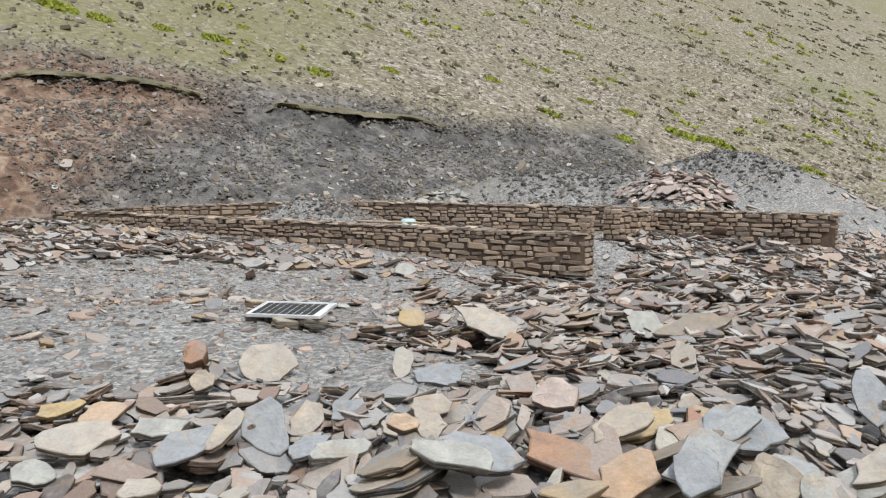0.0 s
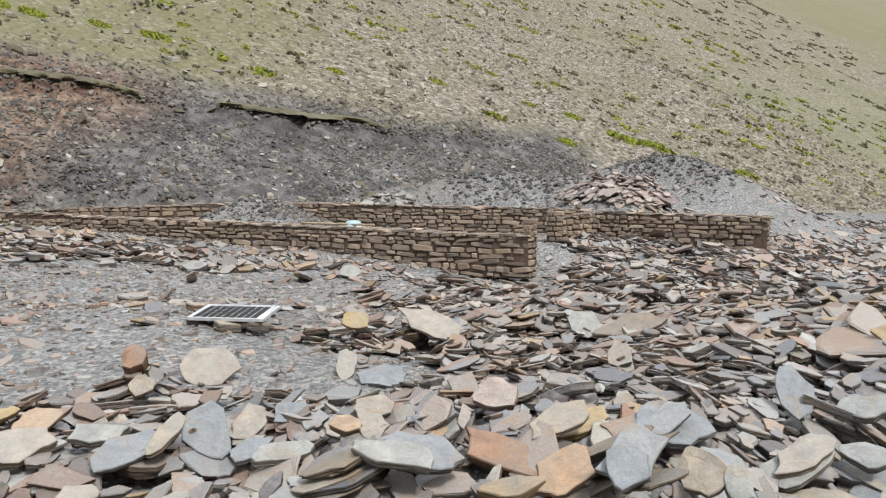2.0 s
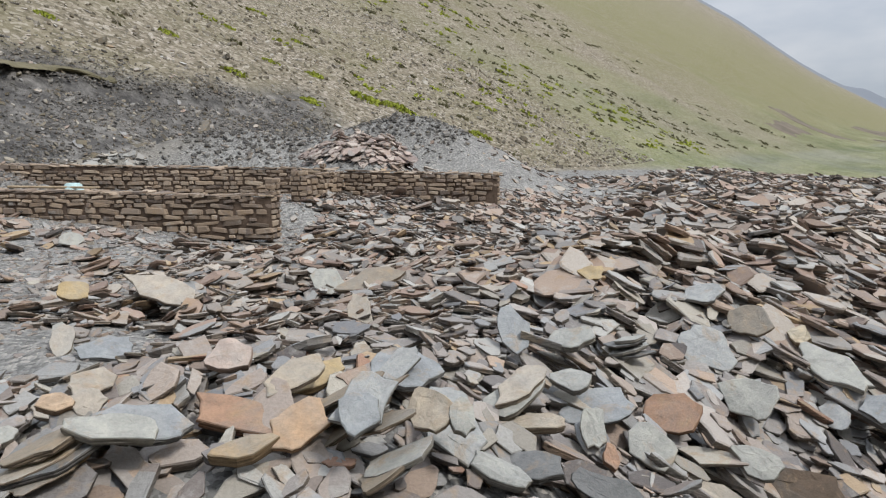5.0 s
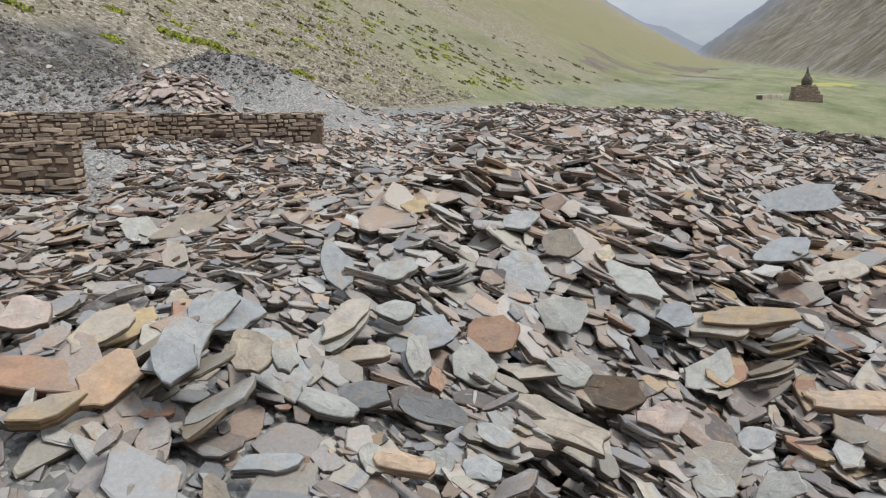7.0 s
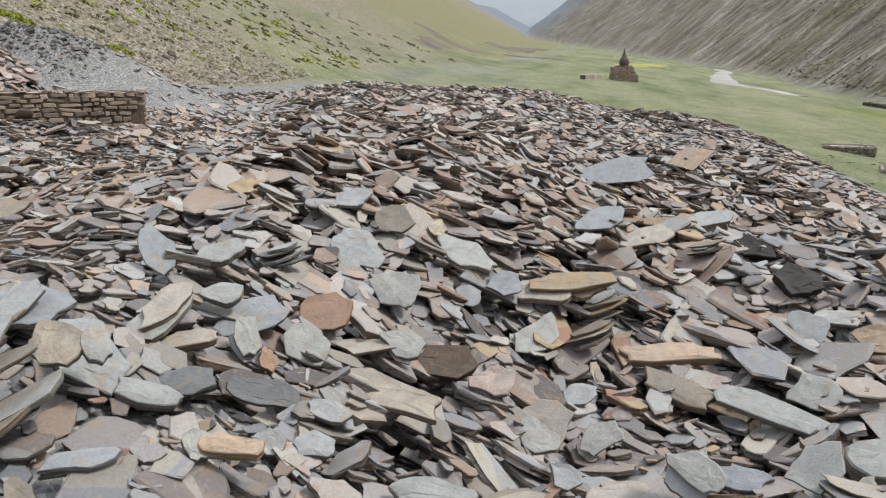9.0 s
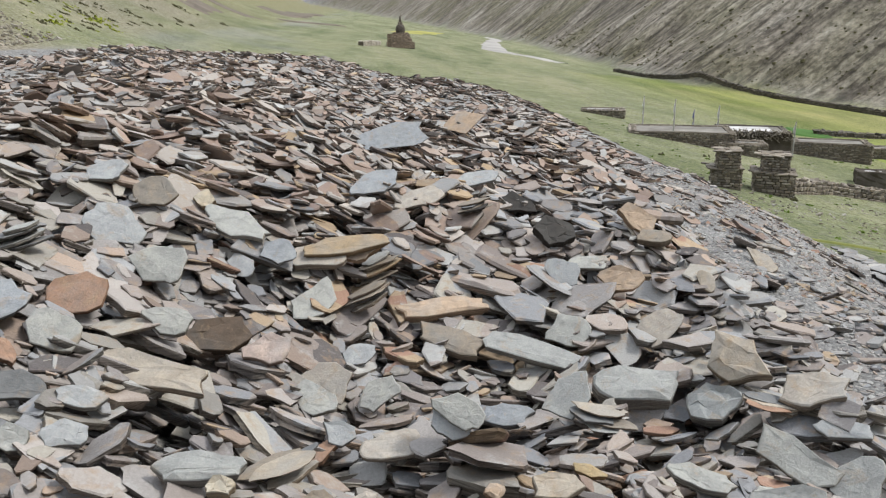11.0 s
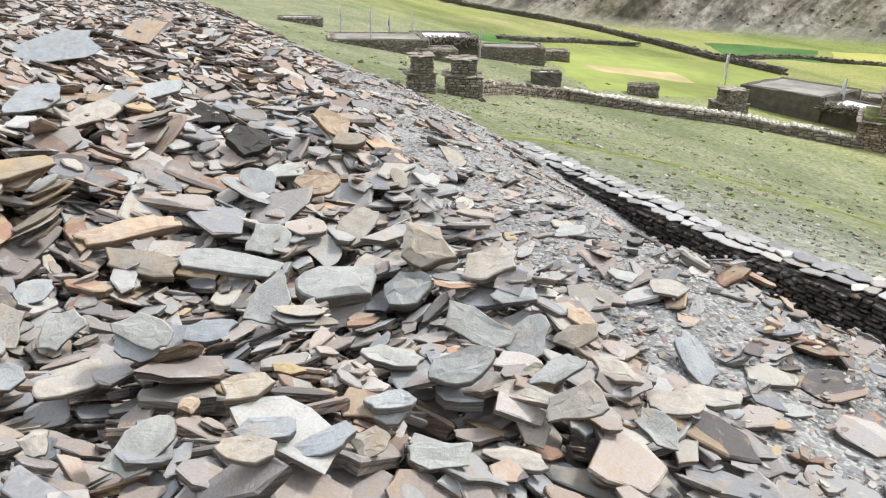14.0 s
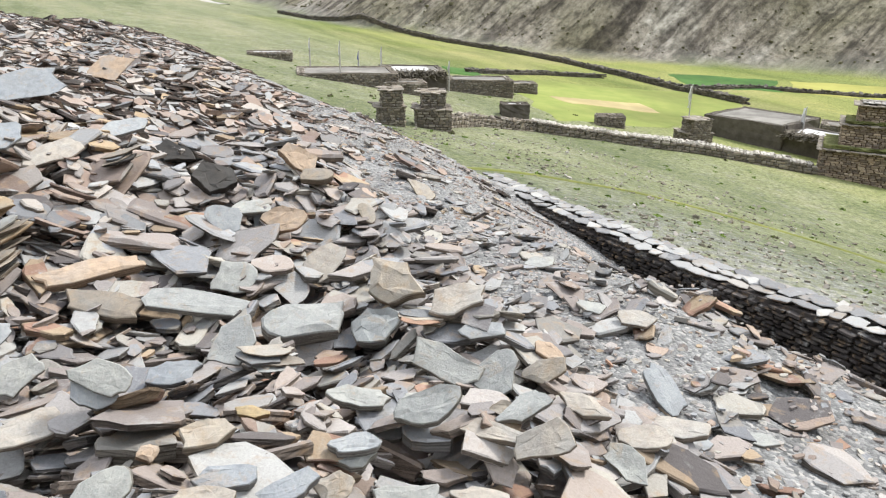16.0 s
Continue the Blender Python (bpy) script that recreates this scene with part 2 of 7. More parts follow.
def height(x, y):
    """Ground level at x, y (arrays)."""
    x, y = np.asarray(x, float), np.asarray(y, float)
    p, q = PX * x + PY * y, QX * x + QY * y
    far = np.hypot(x, y)
    # terrace of quarry spoil
    t = np.interp(q, _tq, _tz)
    t = t - sstep(7, 12.1, q) * np.clip((16.3 - p) * 0.13, 0, 1.9)
    t = t + 0.75 * np.exp(-((x - 0.2) ** 2 + (y + 0.2) ** 2) / 3.0)
    t = t + 0.22 * fbm(x, y, 0.35, 3, 3) * sstep(2.5, 6, far) + 0.06 * fbm(x, y, 1.7, 2, 5)
    t = t - 0.46 * np.exp(-((x + 1) / 9.0) ** 2 - ((y - 14.0) / 5.0) ** 2)
    t = t - 0.28 * sstep(8.5, 11.5, q) + 0.42 * sstep(6, 10.5, q) * sstep(15, 21, p)
    t = t - 0.30 * sstep(9, 15, far) * sstep(6, 12, p) * (1 - sstep(3, 6, q)) * (1 - sstep(12, 16, -q))
    t = t - 0.16 * sstep(7.5, 9.5, q) * (1 - sstep(9, 14, p)) - 0.06 * (1 - sstep(3, 6, q)) * sstep(2, 5, p)
    # the tipped loads near the stand: brows and hollows
    for mx, my, mh, mr in HEAVES:
        t = t + mh * np.exp(-((x - mx) ** 2 + (y - my) ** 2) / mr ** 2)
    # spoil mounds by the foundations
    for mx, my, mh, mr, ms in MOUNDS:
        c, s = math.cos(ms), math.sin(ms)
        du, dv = (x - mx) * c + (y - my) * s, -(x - mx) * s + (y - my) * c
        t = t + mh * np.exp(-((du / (mr * 1.7)) ** 2 + (dv / mr) ** 2))
    # hillside
    hill = 0.577 * (HILL_Q - q) + 0.6 * fbm(p, q, 0.05, 4, 9) * np.clip((HILL_Q - q) / 8, 0, 5)
    az = np.degrees(np.arctan2(x, y))
    hill = hill * (1 + 0.11 * (1 - sstep(40, 47, az)) * sstep(150, 900, far))
    gully = np.exp(-((p - 62 - 0.25 * (HILL_Q - q)) / 3.5) ** 2) * np.clip((HILL_Q - q) / 20, 0, 1) * 1.2
    hill = hill - gully
    # bank cut behind the foundations, with a lip along its rim
    bb = (y - 31.2 - 0.47 * x) * 0.91 + 1.1 * fbm(x, y, 0.25, 3, 21)
    bank = 0.5 + np.clip(0.68 - 0.016 * x, 0.5, 1.1) * np.maximum(bb, 0) + 0.5 * fbm(x, y, 0.8, 3, 33) * np.clip(bb, 0, 1)
    under = rim(x, y)
    hill = hill - 0.38 * sstep(0, 0.5, under) * (1 - sstep(4, 9, under)) * (1 - sstep(3, 8, x))
    site = smax(t, np.minimum(hill, bank), 0.6)
    # valley floor, grass slope under the retaining wall, far hill
    v = valley(p, q)
    grass = v + np.clip(-4.6 - valley(np.clip(p, -40, 62), WALL_Q + 0.3), 0, 9) * (1 - sstep(12.3, 36, q)) * (1 - sstep(60, 100, p))
    grass = grass + 0.25 * fbm(x, y, 0.07, 3, 41)
    nat = smax(v + 0.4 * fbm(x, y, 0.03, 3, 43), hill, 6.0)
    e = sstep(58, 78, p + 6 * fbm(x, y, 0.08, 2, 51))
    inside = np.where(q < WALL_Q, site, grass)
    z = inside * (1 - e) + np.where(q < WALL_Q, nat, smax(grass, hill, 6.0)) * e
    over = q - toe_q(p)
    ridge = np.abs(fbm(p + 0.5 * q, q * 0.25, 0.035, 4, 61))
    rib = np.abs(fbm(p * 1.0 + 0.3 * q, q * 0.22, 0.11, 4, 67))
    cliff = v + 0.8 * over + 9.0 * (ridge - 0.2) * np.clip(over / 25, 0, 3) - 2.2 * (rib - 0.2) * np.clip(over / 6, 0, 1) * (1 - sstep(200, 500, far))
    z = np.where(over > -10, smax(z, cliff, 2.0), z)
    # distant range that closes the valley
    crest = np.tan(np.radians(np.interp(az, [38, 46, 49, 52.5, 55], [3.0, 4.9, 4.4, 2.5, 0.5]) + 0.35 * fbm(x, y, 0.004, 3, 81))) * 3900
    z = np.where(far < 2600, z, np.maximum(z, sstep(2600, 3900, far) * crest))
    return z


HEAVES = [
    (0.9, 3.5, 0.20, 1.2), (2.3, 4.6, 0.32, 1.2), (4.2, 2.4, -0.71, 1.3), (3.6, 4.0, -0.45, 1.2), (5.3, 1.0, -0.42, 1.3), (7.2, 2.0, -0.53, 1.8),
    (6.8, 0.0, -0.06, 1.3), (5.6, 3.4, -0.28, 1.3), (6.6, 6.0, -0.25, 2.0), (10.5, 6.8, -0.12, 3.0), (7.5, 9.3, -0.22, 3.0),
]
MOUNDS = [
    (9.8, 30.0, 2.7, 2.6, -0.55),    # dark spoil behind the small wall
    (2.6, 31.5, 2.0, 2.3, -0.3),
    (-1.5, 30.0, 1.0, 1.6, 0.3),
    (-5.2, 23.2, 1.15, 1.35, -0.5),   # gravel inside the foundations
    (2.9, 18.0, 0.4, 0.8, 0.0),
    (6.4, 26.2, 1.3, 1.5, -0.55),    # under the pink slabs
    (-11.0, 15.5, 0.12, 2.0, -0.4),
]


def ground_at(x, y):
    return float(height(np.array([x]), np.array([y]))[0])


def link(name, bm, material, parent=None, label=""):
    me = bpy.data.meshes.new(name)
    bm.to_mesh(me)
    bm.free()
    return link_mesh(name, me, material, parent, label)


def link_mesh(name, me, material, parent=None, label=""):
    if material and not me.materials:
        me.materials.append(material)
    ob = new(name, me)
    if parent:
        ob.parent = parent
    if label:
        ob["label"] = label
    return ob


def mesh_from(name, verts, faces, smooth=False):
    me = bpy.data.meshes.new(name)
    me.from_pydata([tuple(v) for v in verts], [], [tuple(f) for f in faces])
    me.polygons.foreach_set("use_smooth", [smooth] * len(me.polygons))
    me.update()
    return me


# ground sheet: rings about the camera's stand, out to the far range
def ring_sheet():
    radii = [0.01, 0.25, 0.5]
    while radii[-1] < 4600:
        r = radii[-1]
        radii.append(r * (1.02 if r < 210 else 1.04))
    az = np.radians(np.concatenate([np.arange(-48, 132, 0.4), np.arange(132, 312, 3.0)]))
    R, A = np.meshgrid(np.array(radii), az, indexing="ij")
    X, Y = R * np.sin(A), R * np.cos(A)
    Z = height(X, Y)
    nr, na = R.shape
    co = np.stack([X, Y, Z], -1).reshape(-1, 3)
    i, j = np.meshgrid(np.arange(nr - 1), np.arange(na), indexing="ij")
    j2 = (j + 1) % na
    quads = np.stack([i * na + j, i * na + j2, (i + 1) * na + j2, (i + 1) * na + j], -1).reshape(-1, 4)
    me = bpy.data.meshes.new("ground")
    me.vertices.add(len(co))
    me.vertices.foreach_set("co", co.ravel())
    me.loops.add(quads.size)
    me.loops.foreach_set("vertex_index", quads.ravel().astype(np.int32))
    me.polygons.add(len(quads))
    me.polygons.foreach_set("loop_start", np.arange(0, quads.size, 4, dtype=np.int32))
    me.polygons.foreach_set("use_smooth", np.ones(len(quads), bool))
    me.update()
    me.validate()
    x, y = X.ravel(), Y.ravel()
    p, q = PX * x + PY * y, QX * x + QY * y
    far = np.hypot(x, y)
    nz = fbm(x, y, 0.06, 4, 71)
    onhill = sstep(-1.0, 1.5, HILL_Q - q + 2 * nz)
    b = (y - 31.2 - 0.47 * x) * 0.91
    cut = sstep(-1.5, 0.3, b + 1.5 * nz) * sstep(-3.4, -0.4, rim(x, y) + 3.0 * nz) * (1 - sstep(7, 12, x + 3 * nz))
    end = sstep(60, 74, p + 6 * nz)
    valley_grass = np.where(q > WALL_Q, 1.0, 0) + end * sstep(-60, -10, q + 25 * nz)
    lush = sstep(30, 55, q) * (p < 140)
    far_hill = sstep(-2, 3, q - toe_q(p) + 4 * nz)
    far_hill = np.maximum(far_hill, sstep(2200, 2700, far))
    grass = np.clip(valley_grass, 0, 1) * (1 - far_hill)
    stony = (1 - sstep(15, 22, q + 7 * nz)) * (q > WALL_Q) * (1 - sstep(12, 24, p + 6 * nz))
    # mask for distance haze, which is painted into the ground colour
    far_haze = sstep(1200, 2800, far)
    soil = cut * (1 - sstep(-15.5, -11.5, x - 0.25 * (y - 28) + 5 * nz))
    attr = me.color_attributes.new("zone", "FLOAT_COLOR", "POINT")
    attr.data.foreach_set("color", np.stack([grass, onhill * (1 - far_hill), np.clip(cut, 0, 1), far_hill], -1).astype(np.float32).ravel())
    attr = me.color_attributes.new("zone_b", "FLOAT_COLOR", "POINT")
    green = sstep(60, 260, p + 80 * nz) * sstep(-400, -30, q)
    onhill = onhill * (1 - sstep(2200, 2700, far))
    turf = (1 - sstep(-13, -3, x + 5 * nz)) * (1 - cut) * sstep(0, 1, -rim(x, y)) * 0.8
    attr.data.foreach_set("color", np.stack([soil, lush, np.clip(green + turf, 0, 1), np.ones_like(soil)], -1).astype(np.float32).ravel())
    attr = me.color_attributes.new("zone_c", "FLOAT_COLOR", "POINT")
    attr.data.foreach_set("color", np.stack([stony, far_haze, stony * 0, np.ones_like(soil)], -1).astype(np.float32).ravel())
    return me


def ground_material():
    m, n, l, b = mat("mountain_ground", 0.95)
    co = n.new("ShaderNodeNewGeometry").outputs["Position"]
    za = n.new("ShaderNodeVertexColor")
    za.layer_name = "zone"
    zb = n.new("ShaderNodeVertexColor")
    zb.layer_name = "zone_b"
    zc = n.new("ShaderNodeVertexColor")
    zc.layer_name = "zone_c"
    scs = n.new("ShaderNodeSeparateColor")
    l.new(zc.outputs["Color"], scs.inputs["Color"])
    sa, sb = n.new("ShaderNodeSeparateColor"), n.new("ShaderNodeSeparateColor")
    l.new(za.outputs["Color"], sa.inputs["Color"])
    l.new(zb.outputs["Color"], sb.inputs["Color"])
    # grey slate gravel
    v1 = n.new("ShaderNodeTexVoronoi")
    v1.inputs["Scale"].default_value = 26
    l.new(co, v1.inputs["Vector"])
    vs = n.new("ShaderNodeSeparateColor")
    l.new(v1.outputs["Color"], vs.inputs["Color"])
    gr = ramp(n, [(0.0, (0.13, 0.132, 0.13)), (0.5, (0.225, 0.228, 0.225)), (0.85, (0.32, 0.32, 0.31)), (1.0, (0.42, 0.405, 0.38))])
    l.new(vs.outputs["Red"], gr.inputs["Fac"])
    n1 = noise_tex(n, l, 0.5, 5, 0.6, co)
    n1r = ramp(n, [(0.3, (0.78, 0.76, 0.75)), (0.7, (1.15, 1.15, 1.14))])
    l.new(n1.outputs["Fac"], n1r.inputs["Fac"])
    gravel = mixc(n, l, 1.0, gr.outputs["Color"], n1r.outputs["Color"], "MULTIPLY")
    # cut bank: dark broken shale with an orange soil end
    n2 = noise_tex(n, l, 1.6, 8, 0.72, co, 0.6)
    bk = ramp(n, [(0.32, (0.05, 0.05, 0.05)), (0.5, (0.145, 0.14, 0.135)), (0.68, (0.25, 0.245, 0.235))])
    l.new(n2.outputs["Fac"], bk.inputs["Fac"])
    so = ramp(n, [(0.36, (0.06, 0.037, 0.028)), (0.5, (0.19, 0.125, 0.09)), (0.64, (0.34, 0.265, 0.2))])
    l.new(n2.outputs["Fac"], so.inputs["Fac"])
    n2b = noise_tex(n, l, 0.35, 6, 0.7, co, 0.3)
    bkr = ramp(n, [(0.4, (0.55, 0.55, 0.56)), (0.6, (1.2, 1.19, 1.17))])
    l.new(n2b.outputs["Fac"], bkr.inputs["Fac"])
    bank = mixc(n, l, sb.outputs["Red"], mixc(n, l, 1.0, bk.outputs["Color"], bkr.outputs["Color"], "MULTIPLY"), so.outputs["Color"])
    # scree hillside with thin turf
    v2 = n.new("ShaderNodeTexVoronoi")
    v2.inputs["Scale"].default_value = 4.5
    l.new(co, v2.inputs["Vector"])
    v2s = n.new("ShaderNodeSeparateColor")
    l.new(v2.outputs["Color"], v2s.inputs["Color"])
    sc = ramp(n, [(0.0, (0.115, 0.10, 0.075)), (0.4, (0.205, 0.178, 0.132)), (0.75, (0.275, 0.243, 0.19)), (1.0, (0.43, 0.395, 0.345))])
    l.new(v2s.outputs["Red"], sc.inputs["Fac"])
    n3 = noise_tex(n, l, 0.12, 6, 0.65, co)
    tf = ramp(n, [(0.42, (0, 0, 0)), (0.72, (0.55, 0.55, 0.55))])
    l.new(n3.outputs["Fac"], tf.inputs["Fac"])
    hill = mixc(n, l, tf.outputs["Color"], sc.outputs["Color"], (0.175, 0.165, 0.085))
    n3b = noise_tex(n, l, 0.6, 5, 0.6, co)
    gfac = n.new("ShaderNodeMath")
    gfac.operation = "MULTIPLY"
    l.new(sb.outputs["Blue"], gfac.inputs[0])
    gf2 = ramp(n, [(0.25, (0.35, 0.35, 0.35)), (0.6, (0.95, 0.95, 0.95))])
    l.new(n3b.outputs["Fac"], gf2.inputs["Fac"])
    l.new(gf2.outputs["Color"], gfac.inputs[1])
    hill = mixc(n, l, gfac.outputs[0], hill, (0.185, 0.18, 0.085))
    # meadow
    n4 = noise_tex(n, l, 0.25, 6, 0.7, co)
    gs = ramp(n, [(0.3, (0.15, 0.168, 0.08)), (0.55, (0.215, 0.23, 0.122)), (0.75, (0.29, 0.288, 0.195))])
    l.new(n4.outputs["Fac"], gs.inputs["Fac"])
    n4b = noise_tex(n, l, 1.3, 6, 0.75, co)
    pat = ramp(n, [(0.50, (0.05, 0.05, 0.05)), (0.66, (0.75, 0.75, 0.75))])
    l.new(n4b.outputs["Fac"], pat.inputs["Fac"])
    bare = mixc(n, l, pat.outputs["Color"], gs.outputs["Color"], (0.245, 0.24, 0.205))
    pebb = mixc(n, l, 0.35, gravel, (0.27, 0.265, 0.235))
    n4c = noise_tex(n, l, 2.6, 9, 0.8, co)
    spf = ramp(n, [(0.44, (0.2, 0.2, 0.2)), (0.54, (0.95, 0.95, 0.95))])
    l.new(n4c.outputs["Fac"], spf.inputs["Fac"])
    sm = n.new("ShaderNodeMath")
    sm.operation = "MULTIPLY"
    l.new(spf.outputs["Color"], sm.inputs[0])
    l.new(scs.outputs["Red"], sm.inputs[1])
    bare = mixc(n, l, sm.outputs[0], bare, pebb)
    n5 = noise_tex(n, l, 0.05, 3, 0.5, co)
    ls = ramp(n, [(0.35, (0.17, 0.21, 0.055)), (0.55, (0.235, 0.255, 0.075)), (0.7, (0.28, 0.275, 0.11))])
    l.new(n5.outputs["Fac"], ls.inputs["Fac"])
    meadow = mixc(n, l, sb.outputs["Green"], bare, ls.outputs["Color"])
    n4d = noise_tex(n, l, 4.0, 8, 0.75, co)
    mdr = ramp(n, [(0.38, (0.55, 0.58, 0.52)), (0.62, (1.28, 1.26, 1.26))])
    l.new(n4d.outputs["Fac"], mdr.inputs["Fac"])
    meadow = mixc(n, l, 1.0, meadow, mdr.outputs["Color"], "MULTIPLY")
    ms = n.new("ShaderNodeMapping")
    ms.vector_type = "TEXTURE"
    ms.inputs["Rotation"].default_value = (0, 0, radians(34))
    ms.inputs["Scale"].default_value = (45.5, 10.0, 20.0)
    l.new(co, ms.inputs["Vector"])
    n4e = noise_tex(n, l, 1.0, 6, 0.65, ms.outputs["Vector"], 0.2)
    mer = ramp(n, [(0.36, (0.60, 0.66, 0.55)), (0.5, (1.0, 1.0, 1.0)), (0.64, (1.22, 1.14, 1.2))])
    l.new(n4e.outputs["Fac"], mer.inputs["Fac"])
    meadow = mixc(n, l, 1.0, meadow, mer.outputs["Color"], "MULTIPLY")
    # far slope, streaked darker and paler down its fall
    mp = n.new("ShaderNodeMapping")
    mp.vector_type = "TEXTURE"
    mp.inputs["Rotation"].default_value = (0, 0, radians(34))
    mp.inputs["Scale"].default_value = (9.1, 25.0, 25.0)
    l.new(co, mp.inputs["Vector"])
    n6 = noise_tex(n, l, 1.0, 9, 0.72, mp.outputs["Vector"], 0.1)
    fh = ramp(n, [(0.34, (0.135, 0.118, 0.096)), (0.5, (0.295, 0.262, 0.212)), (0.66, (0.43, 0.40, 0.345))])
    l.new(n6.outputs["Fac"], fh.inputs["Fac"])
    n7 = noise_tex(n, l, 0.03, 4, 0.6, co)
    fg = ramp(n, [(0.46, (0, 0, 0)), (0.62, (0.6, 0.6, 0.6))])
    l.new(n7.outputs["Fac"], fg.inputs["Fac"])
    farh = mixc(n, l, fg.outputs["Color"], fh.outputs["Color"], (0.175, 0.165, 0.085))
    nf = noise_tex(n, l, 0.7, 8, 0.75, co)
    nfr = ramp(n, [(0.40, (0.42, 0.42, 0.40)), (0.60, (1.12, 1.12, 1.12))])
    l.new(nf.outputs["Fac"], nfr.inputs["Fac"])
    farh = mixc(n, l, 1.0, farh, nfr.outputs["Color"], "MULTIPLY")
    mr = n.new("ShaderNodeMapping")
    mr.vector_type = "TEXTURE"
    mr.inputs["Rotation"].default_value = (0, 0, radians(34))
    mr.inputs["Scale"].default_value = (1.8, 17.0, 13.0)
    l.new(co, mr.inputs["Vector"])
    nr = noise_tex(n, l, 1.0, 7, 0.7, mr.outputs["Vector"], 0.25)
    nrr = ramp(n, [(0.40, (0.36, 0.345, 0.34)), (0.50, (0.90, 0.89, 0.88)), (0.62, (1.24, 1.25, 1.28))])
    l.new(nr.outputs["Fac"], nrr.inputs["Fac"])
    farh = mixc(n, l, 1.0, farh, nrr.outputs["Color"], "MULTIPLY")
    # air haze of the far range, as a blue-grey in its base colour
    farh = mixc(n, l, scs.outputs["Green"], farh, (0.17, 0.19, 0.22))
    c = mixc(n, l, sa.outputs["Green"], gravel, hill)
    c = mixc(n, l, sa.outputs["Blue"], c, bank)
    c = mixc(n, l, sa.outputs["Red"], c, meadow)
    al = n.new("ShaderNodeMath")
    al.operation = "ADD"
    l.new(za.outputs["Alpha"], al.inputs[0])
    al.inputs[1].default_value = 0.0
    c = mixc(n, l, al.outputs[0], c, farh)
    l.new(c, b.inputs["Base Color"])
    h1 = n.new("ShaderNodeMath")
    h1.operation = "MULTIPLY_ADD"
    l.new(v1.outputs["Distance"], h1.inputs[0])
    h1.inputs[1].default_value = -0.5
    l.new(n2.outputs["Fac"], h1.inputs[2])
    bump(n, l, b, h1.outputs[0], 0.9, 0.06)
    return m


M_GROUND = ground_material()
ground = link_mesh("ground", ring_sheet(), M_GROUND)
tagged(ground, "grey slate gravel terrace below a scree hillside and green valley", "ground", kind="structure")


# ---------------------------------------------------------------- mesh tools
def np_mesh(name, verts, faces):
    """A mesh from an array of vertices and a list of (k-sided) face arrays."""
    me = bpy.data.meshes.new(name)
    me.vertices.add(len(verts))
    me.vertices.foreach_set("co", np.ascontiguousarray(verts, np.float32).ravel())
    loops = np.concatenate([f.ravel() for f in faces]).astype(np.int32)
    sizes = np.concatenate([np.full(len(f), f.shape[1], np.int32) for f in faces])
    starts = np.concatenate([[0], np.cumsum(sizes)[:-1]]).astype(np.int32)
    me.loops.add(len(loops))
    me.loops.foreach_set("vertex_index", loops)
    me.polygons.add(len(sizes))
    me.polygons.foreach_set("loop_start", starts)
    me.polygons.foreach_set("use_smooth", np.zeros(len(sizes), bool))
    me.update(calc_edges=True)
    return me


def shard_ring(rng, cuts, n_min=5):
    """Outline of a split slab, about 1 x 1: a plate knapped by straight breaks, with small notches."""
    while True:
        ring = [(-0.5, -0.5), (0.5, -0.5), (0.5, 0.5), (-0.5, 0.5)]
        start = rng.uniform(0, 2 * math.pi)
        for k in range(cuts):
            a = start + (k + rng.uniform(-0.35, 0.35)) * 2 * math.pi / cuts
            d = rng.uniform(0.32, 0.50)
            ca, sa = math.cos(a), math.sin(a)
            out = []
            for (x0, y0), (x1, y1) in zip(ring, ring[1:] + ring[:1]):
                f0, f1 = x0 * ca + y0 * sa - d, x1 * ca + y1 * sa - d
                if f0 <= 0:
                    out.append((x0, y0))
                if f0 * f1 < 0:
                    w = f0 / (f0 - f1)
                    out.append((x0 + (x1 - x0) * w, y0 + (y1 - y0) * w))
            ring = out
        pts = [ring[0]]
        for pt in ring[1:]:
            if math.dist(pt, pts[-1]) > 0.07 and math.dist(pt, ring[0]) > 0.07:
                pts.append(pt)
        if len(pts) >= n_min:
            return np.array(pts)


def notched(rng, ring, amount=0.035):
    """Breaks each long side once, a little in or out."""
    out = []
    for a, b in zip(ring, np.roll(ring, -1, 0)):
        out.append(a)
        d = b - a
        ln = float(np.hypot(*d))
        if ln > 0.26:
            w = rng.uniform(0.3, 0.7)
            out.append(a + d * w + np.array((d[1], -d[0])) / ln * rng.uniform(-amount, amount))
    return np.array(out)


def layered(rng, ring, levels, bow=0.14, wander=0.04):
    """Rings of a slab from top to bottom; each level is (height, least inset, most inset)."""
    n = len(ring)
    rows = []
    for z, i0, i1 in levels:
        inset = rng.uniform(i0, i1) + wander * rng.uniform(-0.5, 0.5, n)
        rows.append(np.concatenate([ring * (1 - inset)[:, None], np.full((n, 1), z)], 1))
    v = np.concatenate(rows)
    v[:n, 2] += rng.uniform(-bow, bow, n)
    v[-n:, 2] += rng.uniform(-bow, bow, n)
    k = np.arange(n)
    sides = [np.stack([r * n + k, (r + 1) * n + k, (r + 1) * n + (k + 1) % n, r * n + (k + 1) % n], -1) for r in range(len(levels) - 1)]
    caps = np.stack([k, (len(levels) - 1) * n + k[::-1]])
    return v, sides, caps


